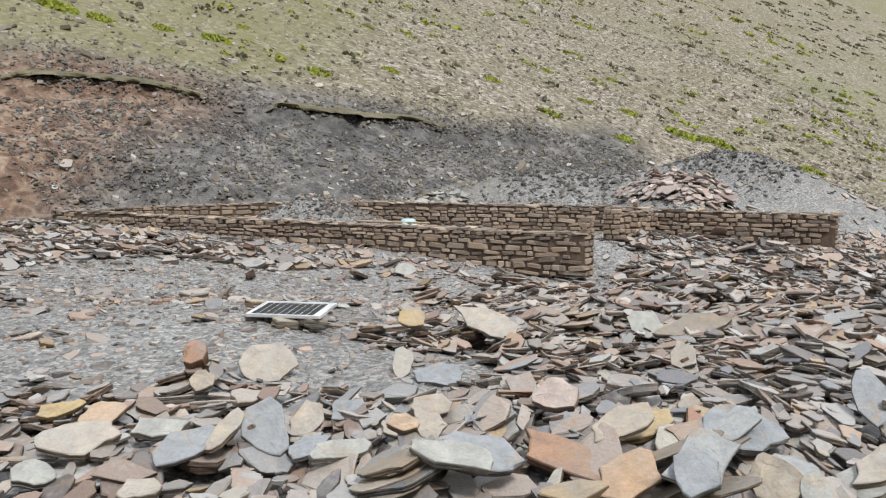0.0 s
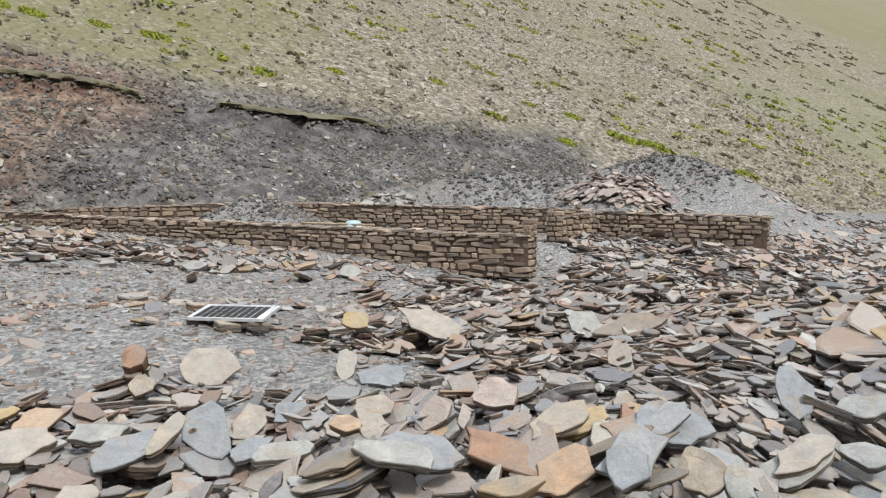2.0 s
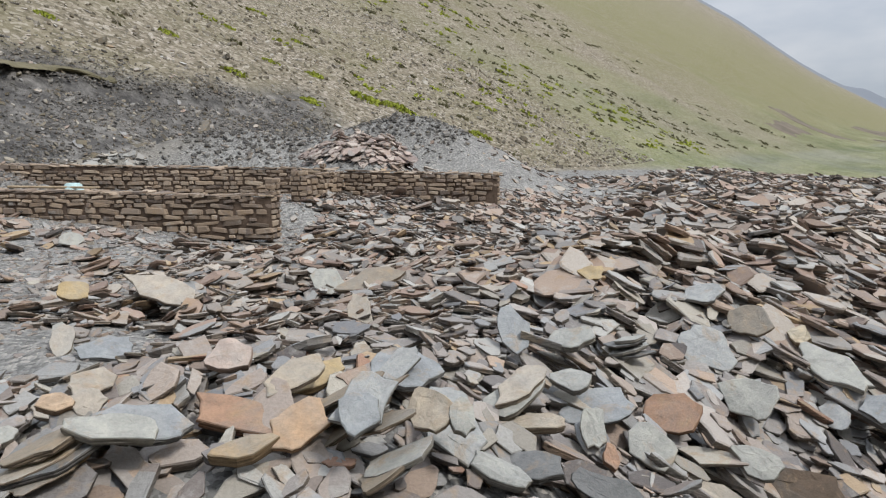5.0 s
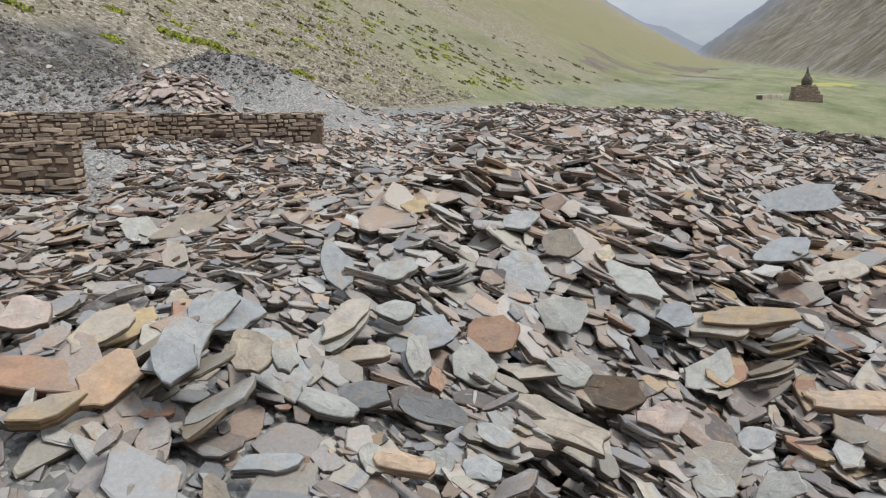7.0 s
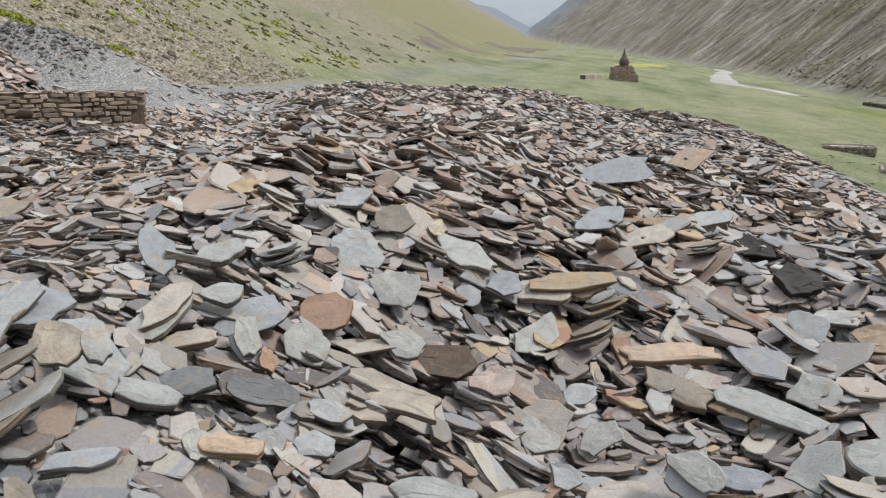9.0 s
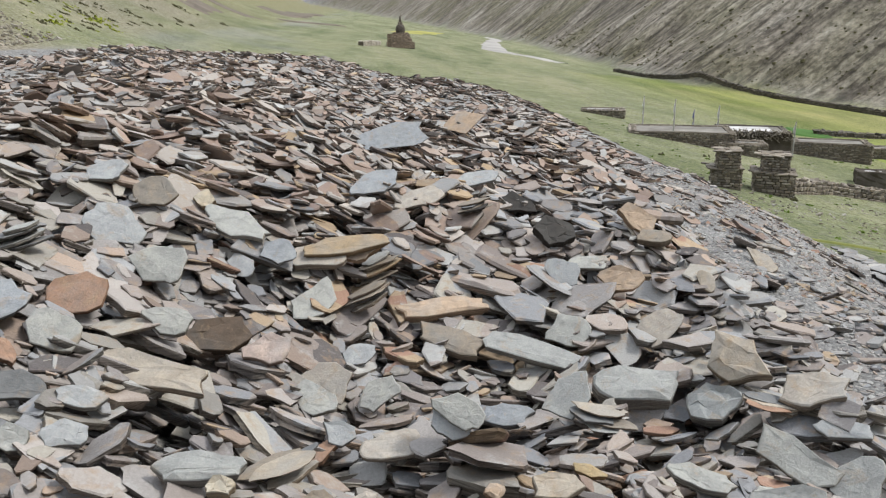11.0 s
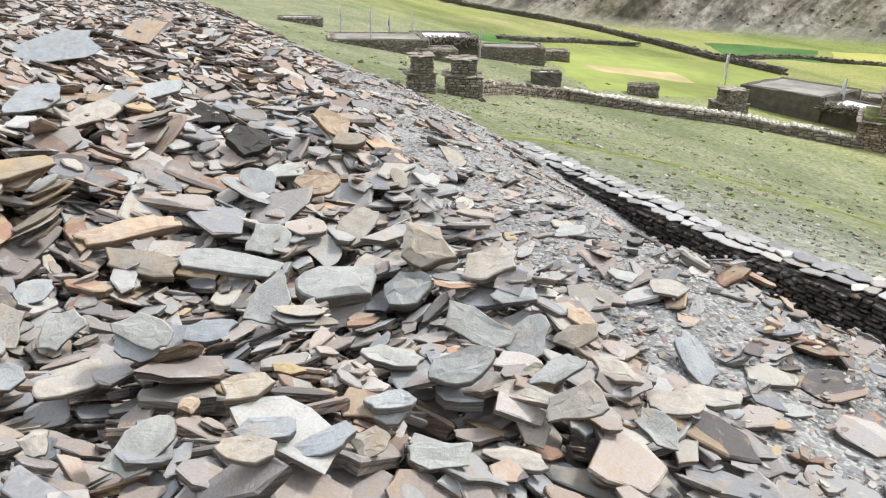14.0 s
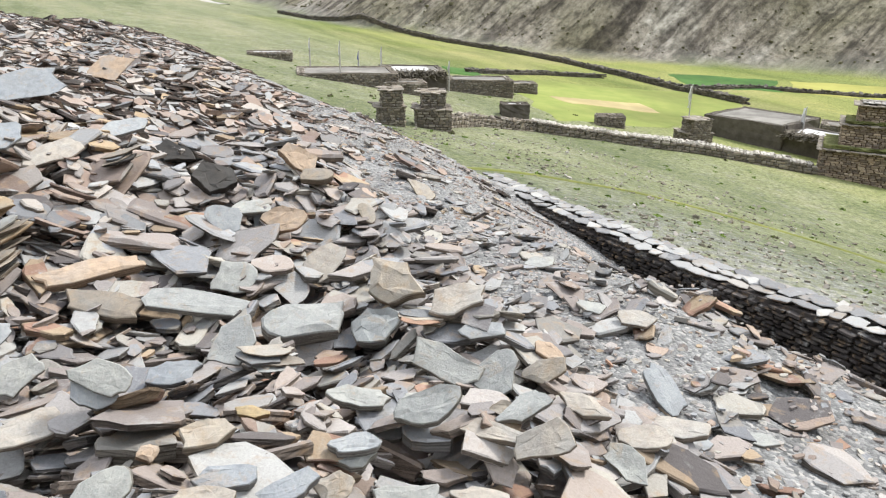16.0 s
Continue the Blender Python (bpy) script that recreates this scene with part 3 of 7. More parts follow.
def slab_proto(rng, cuts, kind="mid"):
    """A broken slab of about 1 x 1 x 1 (to be scaled): corners, broken sides, worn shoulder, the two faces."""
    ring = shard_ring(rng, cuts)
    if kind == "fine":
        ring = notched(rng, ring)
        ledge = rng.uniform(0.05, 0.14)
        v, sides, caps = layered(rng, ring, [(0.5, 0.05, 0.10), (0.36, 0.0, 0.02), (0.05, 0.0, 0.05), (0.0, ledge * 0.3, ledge), (-0.5, 0.03, 0.14)], 0.14, 0.06)
        return v, np.concatenate(sides[1:]), sides[0], caps
    if kind == "mid":
        v, sides, caps = layered(rng, notched(rng, ring), [(0.5, 0.05, 0.12), (rng.uniform(0.05, 0.25), -0.03, 0.01), (-0.5, 0.03, 0.14)], 0.15, 0.06)
        return v, sides[1], sides[0], caps
    v, sides, caps = layered(rng, ring, [(0.5, 0.04, 0.08), (-0.5, 0.0, 0.02)], 0.10, 0.0)
    return v, sides[0], np.zeros((0, 4), int), caps


RNG = np.random.default_rng(11)
PROTO = [slab_proto(RNG, 4 + i % 4) for i in range(28)]
PROTO_FINE = [slab_proto(RNG, 4 + i % 4, "fine") for i in range(28)]
PROTO_FAR = [slab_proto(RNG, 4 + i % 3, "far") for i in range(14)]


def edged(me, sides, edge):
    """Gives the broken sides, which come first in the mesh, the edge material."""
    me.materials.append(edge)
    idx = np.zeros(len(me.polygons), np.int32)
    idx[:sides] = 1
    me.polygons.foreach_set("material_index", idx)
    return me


def joined_slabs(name, protos, which, mats, face=None, edge=None):
    """One mesh of many slabs: which proto, and a 3 x 4 matrix each."""
    vs, quads, worn, caps, base = [], [], [], {}, 0
    for k, (v, q, sh, c) in enumerate(protos):
        sel = np.nonzero(which == k)[0]
        if not len(sel):
            continue
        m = mats[sel]
        w = np.einsum("sij,vj->svi", m[:, :, :3], v) + m[:, None, :, 3]
        off = base + np.arange(len(sel)) * len(v)
        vs.append(w.reshape(-1, 3))
        quads.append((q[None] + off[:, None, None]).reshape(-1, 4))
        worn.append((sh[None] + off[:, None, None]).reshape(-1, 4))
        caps.setdefault(c.shape[1], []).append((c[None] + off[:, None, None]).reshape(-1, c.shape[1]))
        base += len(sel) * len(v)
    faces = [np.concatenate(quads), np.concatenate(worn)] + [np.concatenate(a) for a in caps.values()]
    me = np_mesh(name, np.concatenate(vs), faces)
    if face:
        me.materials.append(face)
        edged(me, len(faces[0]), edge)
    return me


def cover(x, y):
    """How thickly slabs lie: 0 bare gravel, 1 a full heap."""
    p, q = PX * x + PY * y, QX * x + QY * y
    nz = fbm(x, y, 0.45, 3, 91)
    d = np.ones_like(x)
    for cx, cy, rx, ry in ((-4.4, 9.2, 4.0, 4.3), (-3.9, 13.2, 4.2, 2.7), (-0.9, 5.9, 1.2, 0.8), (-2.2, 6.7, 1.5, 1.3), (-3.3, 5.6, 1.9, 0.9), (-0.63, 5.6, 0.35, 0.35), (1.3, 7.7, 0.6, 0.5), (9.0, 14.0, 1.6, 0.8)):
        e = ((x - cx) / rx) ** 2 + ((y - cy) / ry) ** 2 + 0.9 * nz
        d = d * (0.045 + 0.955 * sstep(0.7, 1.15, e))
    edge = np.clip(3.2 + 0.34 * p, 3.2, 4.9) + 0.21 * np.clip(p - 9, 0, 50)
    d = d * (1 - 0.93 * sstep(-0.6, 0.6, q - edge + 1.2 * nz))
    # the front foundation and what lies behind it
    front = (x - 2.1) * 0.48 + (y - 15.4) * 0.877
    side = (x - 2.4) * 0.877 - (y - 15.4) * 0.48
    d = d * np.where((front > -0.5) & (side < 0.4 - 0.34 * np.clip(front, 0, 30)) & (y < 60), 0.05, 1.0)
    d = d * np.where((front > -1.6) & (front <= -0.5) & (side < 0.3), 0.35, 1.0)
    d = d * (1 - 0.93 * sstep(15, 17.5, -q + 2 * nz) * (x > 2))
    return np.where((p > 60 + 6 * nz) | (q > 11.7), 0.0, d)


# height of what has been laid so far, on a fine grid
GX0, GY0, GC = -16.0, -12.0, 0.08
GNX, GNY = 1000, 740
_gx, _gy = GX0 + GC * np.arange(GNX), GY0 + GC * np.arange(GNY)
LAID = height(*np.meshgrid(_gx, _gy, indexing="ij"))
LAID -= 0.015 * cover(*np.meshgrid(_gx, _gy, indexing="ij"))
BED = LAID.copy()
_dirs = np.array([(0, 0)] + [(math.cos(a), math.sin(a)) for a in np.arange(8) * math.pi / 4]) * 0.42


def lay(x, y, yaw, L, W, T, tilt_u, tilt_v, sink=0.62):
    """Sets a slab down on what lies there; gives its 3 x 4 matrix and raises the grid."""
    c, s = math.cos(yaw), math.sin(yaw)
    lu, lv = _dirs[:, 0] * L, _dirs[:, 1] * W
    px, py = x + c * lu - s * lv, y + s * lu + c * lv
    ix, iy = ((px - GX0) / GC).astype(int), ((py - GY0) / GC).astype(int)
    if ix.min() < 1 or iy.min() < 1 or ix.max() >= GNX - 1 or iy.max() >= GNY - 1:
        return None
    h = LAID[ix, iy]
    # mostly flat on the slope, partly as the pieces under it make it lie
    hb = 0.42 * h + 0.5 * BED[ix, iy]
    su = float((hb * lu).sum() / (lu * lu).sum()) + tilt_u
    sv = float((hb * lv).sum() / (lv * lv).sum()) + tilt_v
    lim = 0.62
    su, sv = max(-lim, min(lim, su)), max(-lim, min(lim, sv))
    rest = h - su * lu - sv * lv
    z = sink * rest.max() + (1 - sink) * rest.mean() + 0.35 * T
    u = np.array((c, s, su)) / math.sqrt(1 + su * su)
    v0 = np.array((-s, c, sv))
    nrm = np.cross(u, v0)
    nrm /= np.linalg.norm(nrm)
    v = np.cross(nrm, u)
    m = np.empty((3, 4))
    m[:, 0], m[:, 1], m[:, 2], m[:, 3] = u * L, v * W, nrm * T, (x, y, z)
    r = 0.45 * max(L, W)
    a0, a1 = int((x - r - GX0) / GC), int((x + r - GX0) / GC) + 2
    b0, b1 = int((y - r - GY0) / GC), int((y + r - GY0) / GC) + 2
    gx, gy = _gx[a0:a1, None] - x, _gy[None, b0:b1] - y
    gu, gv = c * gx + s * gy, -s * gx + c * gy
    top = z + su * gu + sv * gv + 0.45 * T
    ins = (gu / (0.46 * L)) ** 2 + (gv / (0.46 * W)) ** 2 < 1
    block = LAID[a0:a1, b0:b1]
    block[ins] = np.maximum(block, top)[ins]
    return m


def scatter():
    rng = np.random.default_rng(5)
    spots = []
    for count, r0, r1, big in ((5600, 2.2, 7, 1.0), (9500, 7, 13, 1.16), (14500, 13, 27, 1.34), (12000, 27, 64, 1.5)):
        r = np.sqrt(rng.uniform(r0 * r0, r1 * r1, count * 3))
        a = np.radians(rng.uniform(-42, 126, count * 3))
        x, y = r * np.sin(a), r * np.cos(a)
        keep = rng.uniform(0, 1, len(x)) < cover(x, y)
        x, y = x[keep][:count], y[keep][:count]
        spots.append(np.stack([x, y, np.full(len(x), big)], -1))
    # round the stand and behind it
    r = np.sqrt(rng.uniform(0.5, 81, 9000))
    a = np.radians(rng.uniform(0, 360, 9000))
    x, y = r * np.sin(a), r * np.cos(a)
    deg = (np.degrees(a) + 180) % 360 - 180
    keep = ((r < 2.2) | (deg < -42) | (deg > 126)) & (rng.uniform(0, 1, 9000) < cover(x, y)) & (np.hypot(x - 0.4, y + 0.2) > 0.75)
    spots.append(np.stack([x[keep], y[keep], np.full(keep.sum(), 1.0)], -1))
    spots = np.concatenate(spots)
    rng.shuffle(spots)
    n = len(spots)
    L = np.clip(np.exp(rng.normal(math.log(0.285), 0.43, n)), 0.08, 0.66) * spots[:, 2]
    # the tip towards the bank is of smaller pieces
    L = L * (0.64 + 0.36 * sstep(1.5, 3.5, spots[:, 0] + 0.4 * fbm(spots[:, 0], spots[:, 1], 0.4, 2, 77)) * sstep(-0.4, 1.2, spots[:, 0] - 0.75 * spots[:, 1] + 2))
    W = L * rng.uniform(0.34, 0.86, n)
    T = np.clip(L * rng.uniform(0.045, 0.12, n) + 0.008, 0.014, 0.065)
    T = np.where(rng.uniform(0, 1, n) < 0.07, T * 1.6, T)
    yaw = rng.uniform(0, 2 * math.pi, n)
    wild = rng.uniform(0, 1, n) < 0.17
    tu = rng.normal(0, 1, n) * np.where(wild, 0.40, 0.15)
    tv = rng.normal(0, 1, n) * np.where(wild, 0.40, 0.15)
    # slabs of one tip lie over one another the same way
    gx = 0.42 * fbm(spots[:, 0], spots[:, 1], 0.3, 2, 501) - 0.03
    gy = 0.42 * fbm(spots[:, 0], spots[:, 1], 0.3, 2, 502) + 0.05
    tu = tu + gx * np.cos(yaw) + gy * np.sin(yaw)
    tv = tv - gx * np.sin(yaw) + gy * np.cos(yaw)
    q = QX * spots[:, 0] + QY * spots[:, 1]
    flat = np.where(q > 7.6, 0.35, 1.0)
    kind = rng.integers(0, 28, n)
    out, idx = [], []
    for i in range(n):
        m = lay(spots[i, 0], spots[i, 1], yaw[i], L[i], W[i], T[i], tu[i] * flat[i], tv[i] * flat[i])
        if m is not None:
            out.append(m)
            idx.append(i)
    idx = np.array(idx)
    return np.array(out), kind[idx], spots[idx], L[idx]


S_M, S_K, S_XY, S_L = scatter()
S_R = np.hypot(S_XY[:, 0], S_XY[:, 1])
heap = new("slate_heap")
tagged(heap, "heap of loose broken grey, tan and ochre slate slabs on gravel", "stone heap")
# the nearest large slabs lie singly, the rest as one spread
_late = np.arange(len(S_R)) > 0.5 * len(S_R)
_near = np.nonzero(_late & (S_R < 7.5) & (S_R > 2.8))[0]
_near = _near[np.argsort(-S_L[_near])][:300]
_single = np.zeros(len(S_R), bool)
_single[_near] = True
_mesh_of = {}
for i in _near:
    k = int(S_K[i])
    if k not in _mesh_of:
        v, q, sh, c = PROTO_FINE[k]
        _mesh_of[k] = np_mesh("slab", v, [q, sh, c])
        _mesh_of[k].materials.append(M_SLATE_OBJ)
        edged(_mesh_of[k], len(q), M_EDGE_OBJ_SHADED)
    ob = new("slab", _mesh_of[k])
    ob.parent = heap
    m4 = Matrix.Identity(4)
    for a in range(3):
        for b_ in range(4):
            m4[a][b_] = S_M[i][a, b_]
    ob.matrix_world = m4
# grey slabs were tipped round the stand and along the outer edge, brown ones beyond
_sq = QX * S_XY[:, 0] + QY * S_XY[:, 1]
_grey = (np.hypot(S_XY[:, 0] - 3.0, S_XY[:, 1] - 3.6) + 3.0 * fbm(S_XY[:, 0], S_XY[:, 1], 0.5, 2, 611) < 3.6) | (_sq + 2 * fbm(S_XY[:, 0], S_XY[:, 1], 0.5, 2, 612) > 1.8) | (S_R < 3.6)
_mid = (~_single) & (S_R < 15)
_close = S_R < 7.5
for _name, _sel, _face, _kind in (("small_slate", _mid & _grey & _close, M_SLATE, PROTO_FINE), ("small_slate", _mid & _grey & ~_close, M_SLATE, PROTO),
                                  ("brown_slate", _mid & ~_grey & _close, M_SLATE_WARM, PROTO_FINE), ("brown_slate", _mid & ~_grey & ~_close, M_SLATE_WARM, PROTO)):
    tagged(link_mesh(_name, joined_slabs(_name, _kind, S_K[_sel], S_M[_sel], _face, M_EDGE_SHADED if _face is M_SLATE else M_EDGE_WARM_SHADED), None, heap), kind="stuff")
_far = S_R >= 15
tagged(link_mesh("distant_slate", joined_slabs("distant_slate", PROTO_FAR, S_K[_far] % 14, S_M[_far], M_SLATE_WARM, M_EDGE_FAR_SHADED), None, heap), kind="stuff")


def chips():
    """Small shale chips over the bare gravel."""
    rng = np.random.default_rng(8)
    n = 60000
    r = np.sqrt(rng.uniform(2.5 ** 2, 24 ** 2, n))
    a = np.radians(rng.uniform(-42, 126, n))
    x, y = r * np.sin(a), r * np.cos(a)
    keep = (rng.uniform(0, 1, n) > cover(x, y) * 1.3) & (QX * x + QY * y < 12.0)
    x, y = x[keep], y[keep]
    ix, iy = ((x - GX0) / GC).astype(int), ((y - GY0) / GC).astype(int)
    ok = (ix > 0) & (iy > 0) & (ix < GNX) & (iy < GNY)
    x, y, ix, iy = x[ok], y[ok], ix[ok], iy[ok]
    n = len(x)
    L = np.exp(rng.normal(math.log(0.055), 0.45, n)) * (1 + 0.02 * np.hypot(x, y))
    m = np.zeros((n, 3, 4))
    yaw = rng.uniform(0, 6.28, n)
    tu, tv = rng.normal(0, 0.2, n), rng.normal(0, 0.2, n)
    m[:, 0, 0], m[:, 1, 0], m[:, 2, 0] = np.cos(yaw) * L, np.sin(yaw) * L, tu * L
    m[:, 0, 1], m[:, 1, 1], m[:, 2, 1] = -np.sin(yaw) * L * 0.7, np.cos(yaw) * L * 0.7, tv * L
    m[:, 2, 2] = L * 0.22
    m[:, 0, 3], m[:, 1, 3], m[:, 2, 3] = x, y, LAID[ix, iy] + 0.004
    me = joined_slabs("gravel_chips", PROTO_FAR, rng.integers(0, 14, n), m)
    ob = link_mesh("gravel_chips", me, M_SLATE)
    tagged(ob, "small grey slate chips strewn over gravel", "gravel", kind="stuff")


chips()


# ---------------------------------------------------------------- slabs that stand out
TONES = {"slate_blue": (0.282, 0.292, 0.308), "pale_tan": (0.391, 0.342, 0.293), "pink": (0.448, 0.351, 0.307), "rust": (0.327, 0.200, 0.137), "orange": (0.441, 0.292, 0.186), "ochre": (0.425, 0.318, 0.177), "brown": (0.265, 0.220, 0.175), "pale": (0.359, 0.351, 0.325), "pale_blue": (0.335, 0.338, 0.342), "tan": (0.385, 0.325, 0.261), "dark_brown": (0.107, 0.075, 0.053), "ochre_tan": (0.352, 0.260, 0.164), "slate_dark": (0.165, 0.165, 0.168), "black": (0.054, 0.048, 0.043), "orange_tan": (0.445, 0.326, 0.234), "slate_green": (0.325, 0.322, 0.308), "block_grey": (0.320, 0.325, 0.320), "cream": (0.484, 0.408, 0.305)}
CHIPPED_SHADED = {}
TONE_MATS = {}


def tone_material(key):
    """Cleavage face of a slab: one tone, clouded with rust films and fine grain."""
    if key in TONE_MATS:
        return TONE_MATS[key]
    r, g, b3 = TONES[key]
    m, n, l, b = mat("slab_" + key, 0.7)
    co = n.new("ShaderNodeNewGeometry").outputs["Position"]
    t = noise_tex(n, l, 9.0, 6, 0.65, co, 0.5)
    rm = ramp(n, [(0.28, (r * 0.72, g * 0.72, b3 * 0.72)), (0.5, (r, g, b3)), (0.72, (min(r * 1.22, 0.6), min(g * 1.2, 0.58), min(b3 * 1.16, 0.55)))])
    l.new(t.outputs["Fac"], rm.inputs["Fac"])
    st = noise_tex(n, l, 5.0, 6, 0.7, co, 0.6)
    sr = ramp(n, [(0.55, (0, 0, 0)), (0.70, (0.6, 0.6, 0.6))])
    l.new(st.outputs["Fac"], sr.inputs["Fac"])
    c = mixc(n, l, sr.outputs["Color"], rm.outputs["Color"], (0.35 if r > 0.1 else 0.09, 0.24 if r > 0.1 else 0.07, 0.14 if r > 0.1 else 0.055))
    film = noise_tex(n, l, 3.2, 5, 0.65, co, 0.8)
    fr = ramp(n, [(0.45, (0, 0, 0)), (0.68, (0.48, 0.48, 0.48))])
    l.new(film.outputs["Fac"], fr.inputs["Fac"])
    lum = (r + g + b3) / 3
    c = mixc(n, l, fr.outputs["Color"], c, (lum * 1.02, lum * 1.01, lum * 0.98))
    g2 = noise_tex(n, l, 60.0, 5, 0.7, co)
    gr = ramp(n, [(0.3, (0.82, 0.88, 0.88)), (0.7, (1.08, 1.08, 1.08))])
    l.new(g2.outputs["Fac"], gr.inputs["Fac"])
    l.new(mixc(n, l, 1.0, c, gr.outputs["Color"], "MULTIPLY"), b.inputs["Base Color"])
    ad = n.new("ShaderNodeMath")
    ad.operation = "ADD"
    l.new(t.outputs["Fac"], ad.inputs[0])
    l.new(g2.outputs["Fac"], ad.inputs[1])
    bump(n, l, b, ad.outputs[0], 0.5, 0.012)
    TONE_MATS[key] = m
    return m


_loose_rng = np.random.default_rng(404)


def loose_slab(x, y, turn, length, width, thick, tip, tone, label):
    """One slab with layered, stepped edges, laid on the heap and tipped up towards the stand."""
    rng = _loose_rng
    m = lay(x, y, radians(turn + 14 * rng.normal()), length * 0.92, width * 0.92, thick * 0.85, 0.05 * rng.normal(), math.tan(radians(tip)) * 0.6, 0.7)
    n = int(rng.integers(4, 8))
    ang = np.sort((np.arange(n) + rng.uniform(-0.34, 0.34, n)) * 2 * math.pi / n)
    rad = rng.uniform(0.36, 0.56, n)
    ring = np.stack([np.cos(ang) * rad, np.sin(ang) * rad], -1)
    half = (ring + np.roll(ring, -1, 0)) * 0.5 * rng.uniform(0.88, 1.12, (n, 1))
    ring = np.stack([ring, half], 1).reshape(-1, 2)
    n = 2 * n
    rows = []
    for z, s0, s1 in ((0.5, 0.90, 0.97), (0.36, 0.95, 1.01), (0.12, 0.97, 1.05), (0.0, 0.94, 1.0), (-0.25, 0.97, 1.05), (-0.5, 0.86, 0.98)):
        rr = ring * rng.uniform(s0, s1, (n, 1))
        rows.append(np.concatenate([rr, np.full((n, 1), z)], 1))
    v = np.concatenate(rows)
    v[:n, 2] += rng.uniform(-0.1, 0.1, n)
    v = np.concatenate([v, [[0.02, -0.03, 0.56]], [[0, 0, -0.5]]])
    k = np.arange(n)
    sides = np.concatenate([np.stack([r * n + k, (r + 1) * n + k, (r + 1) * n + (k + 1) % n, r * n + (k + 1) % n], -1) for r in range(1, 5)])
    top = np.stack([k, n + k, n + (k + 1) % n, (k + 1) % n], -1)
    fan = np.stack([np.full(n, 6 * n), k, (k + 1) % n], -1)
    low = np.stack([np.full(n, 6 * n + 1), 5 * n + (k + 1) % n, 5 * n + k], -1)
    w = v @ m[:, :3].T + m[:, 3]
    me = np_mesh("broken_stone", w - m[:, 3], [sides, top, fan, low])
    me.materials.append(tone_material(tone))
    edged(me, len(sides), M_EDGE_OBJ_SHADED)
    ob = new("broken_stone", me)
    ob.location = m[:, 3]
    tagged(ob, label, "stone", "standout stones")


def chipped_shaded_material(key):
    """Broken side of a slab: its tone darkened to paint in shade, in thin leaves along the bedding."""
    if key in CHIPPED_SHADED:
        return CHIPPED_SHADED[key]
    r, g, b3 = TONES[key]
    m, n, l, b = mat("chipped_shaded_" + key, 0.85)
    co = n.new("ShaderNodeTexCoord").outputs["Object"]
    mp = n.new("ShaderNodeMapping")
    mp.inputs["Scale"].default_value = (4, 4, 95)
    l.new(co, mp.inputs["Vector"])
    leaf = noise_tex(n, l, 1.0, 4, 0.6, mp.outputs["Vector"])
    # all leaves darker than the face: shade of the gaps put into the colour
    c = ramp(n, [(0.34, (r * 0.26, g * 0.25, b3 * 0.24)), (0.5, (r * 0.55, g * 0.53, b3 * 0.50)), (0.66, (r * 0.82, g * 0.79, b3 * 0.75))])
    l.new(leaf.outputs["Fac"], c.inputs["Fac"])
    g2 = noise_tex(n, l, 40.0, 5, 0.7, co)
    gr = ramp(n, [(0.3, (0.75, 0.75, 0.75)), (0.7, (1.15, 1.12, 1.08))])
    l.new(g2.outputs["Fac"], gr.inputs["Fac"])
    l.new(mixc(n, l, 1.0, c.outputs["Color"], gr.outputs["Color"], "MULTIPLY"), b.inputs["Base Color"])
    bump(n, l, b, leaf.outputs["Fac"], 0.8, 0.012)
    CHIPPED_SHADED[key] = m
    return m


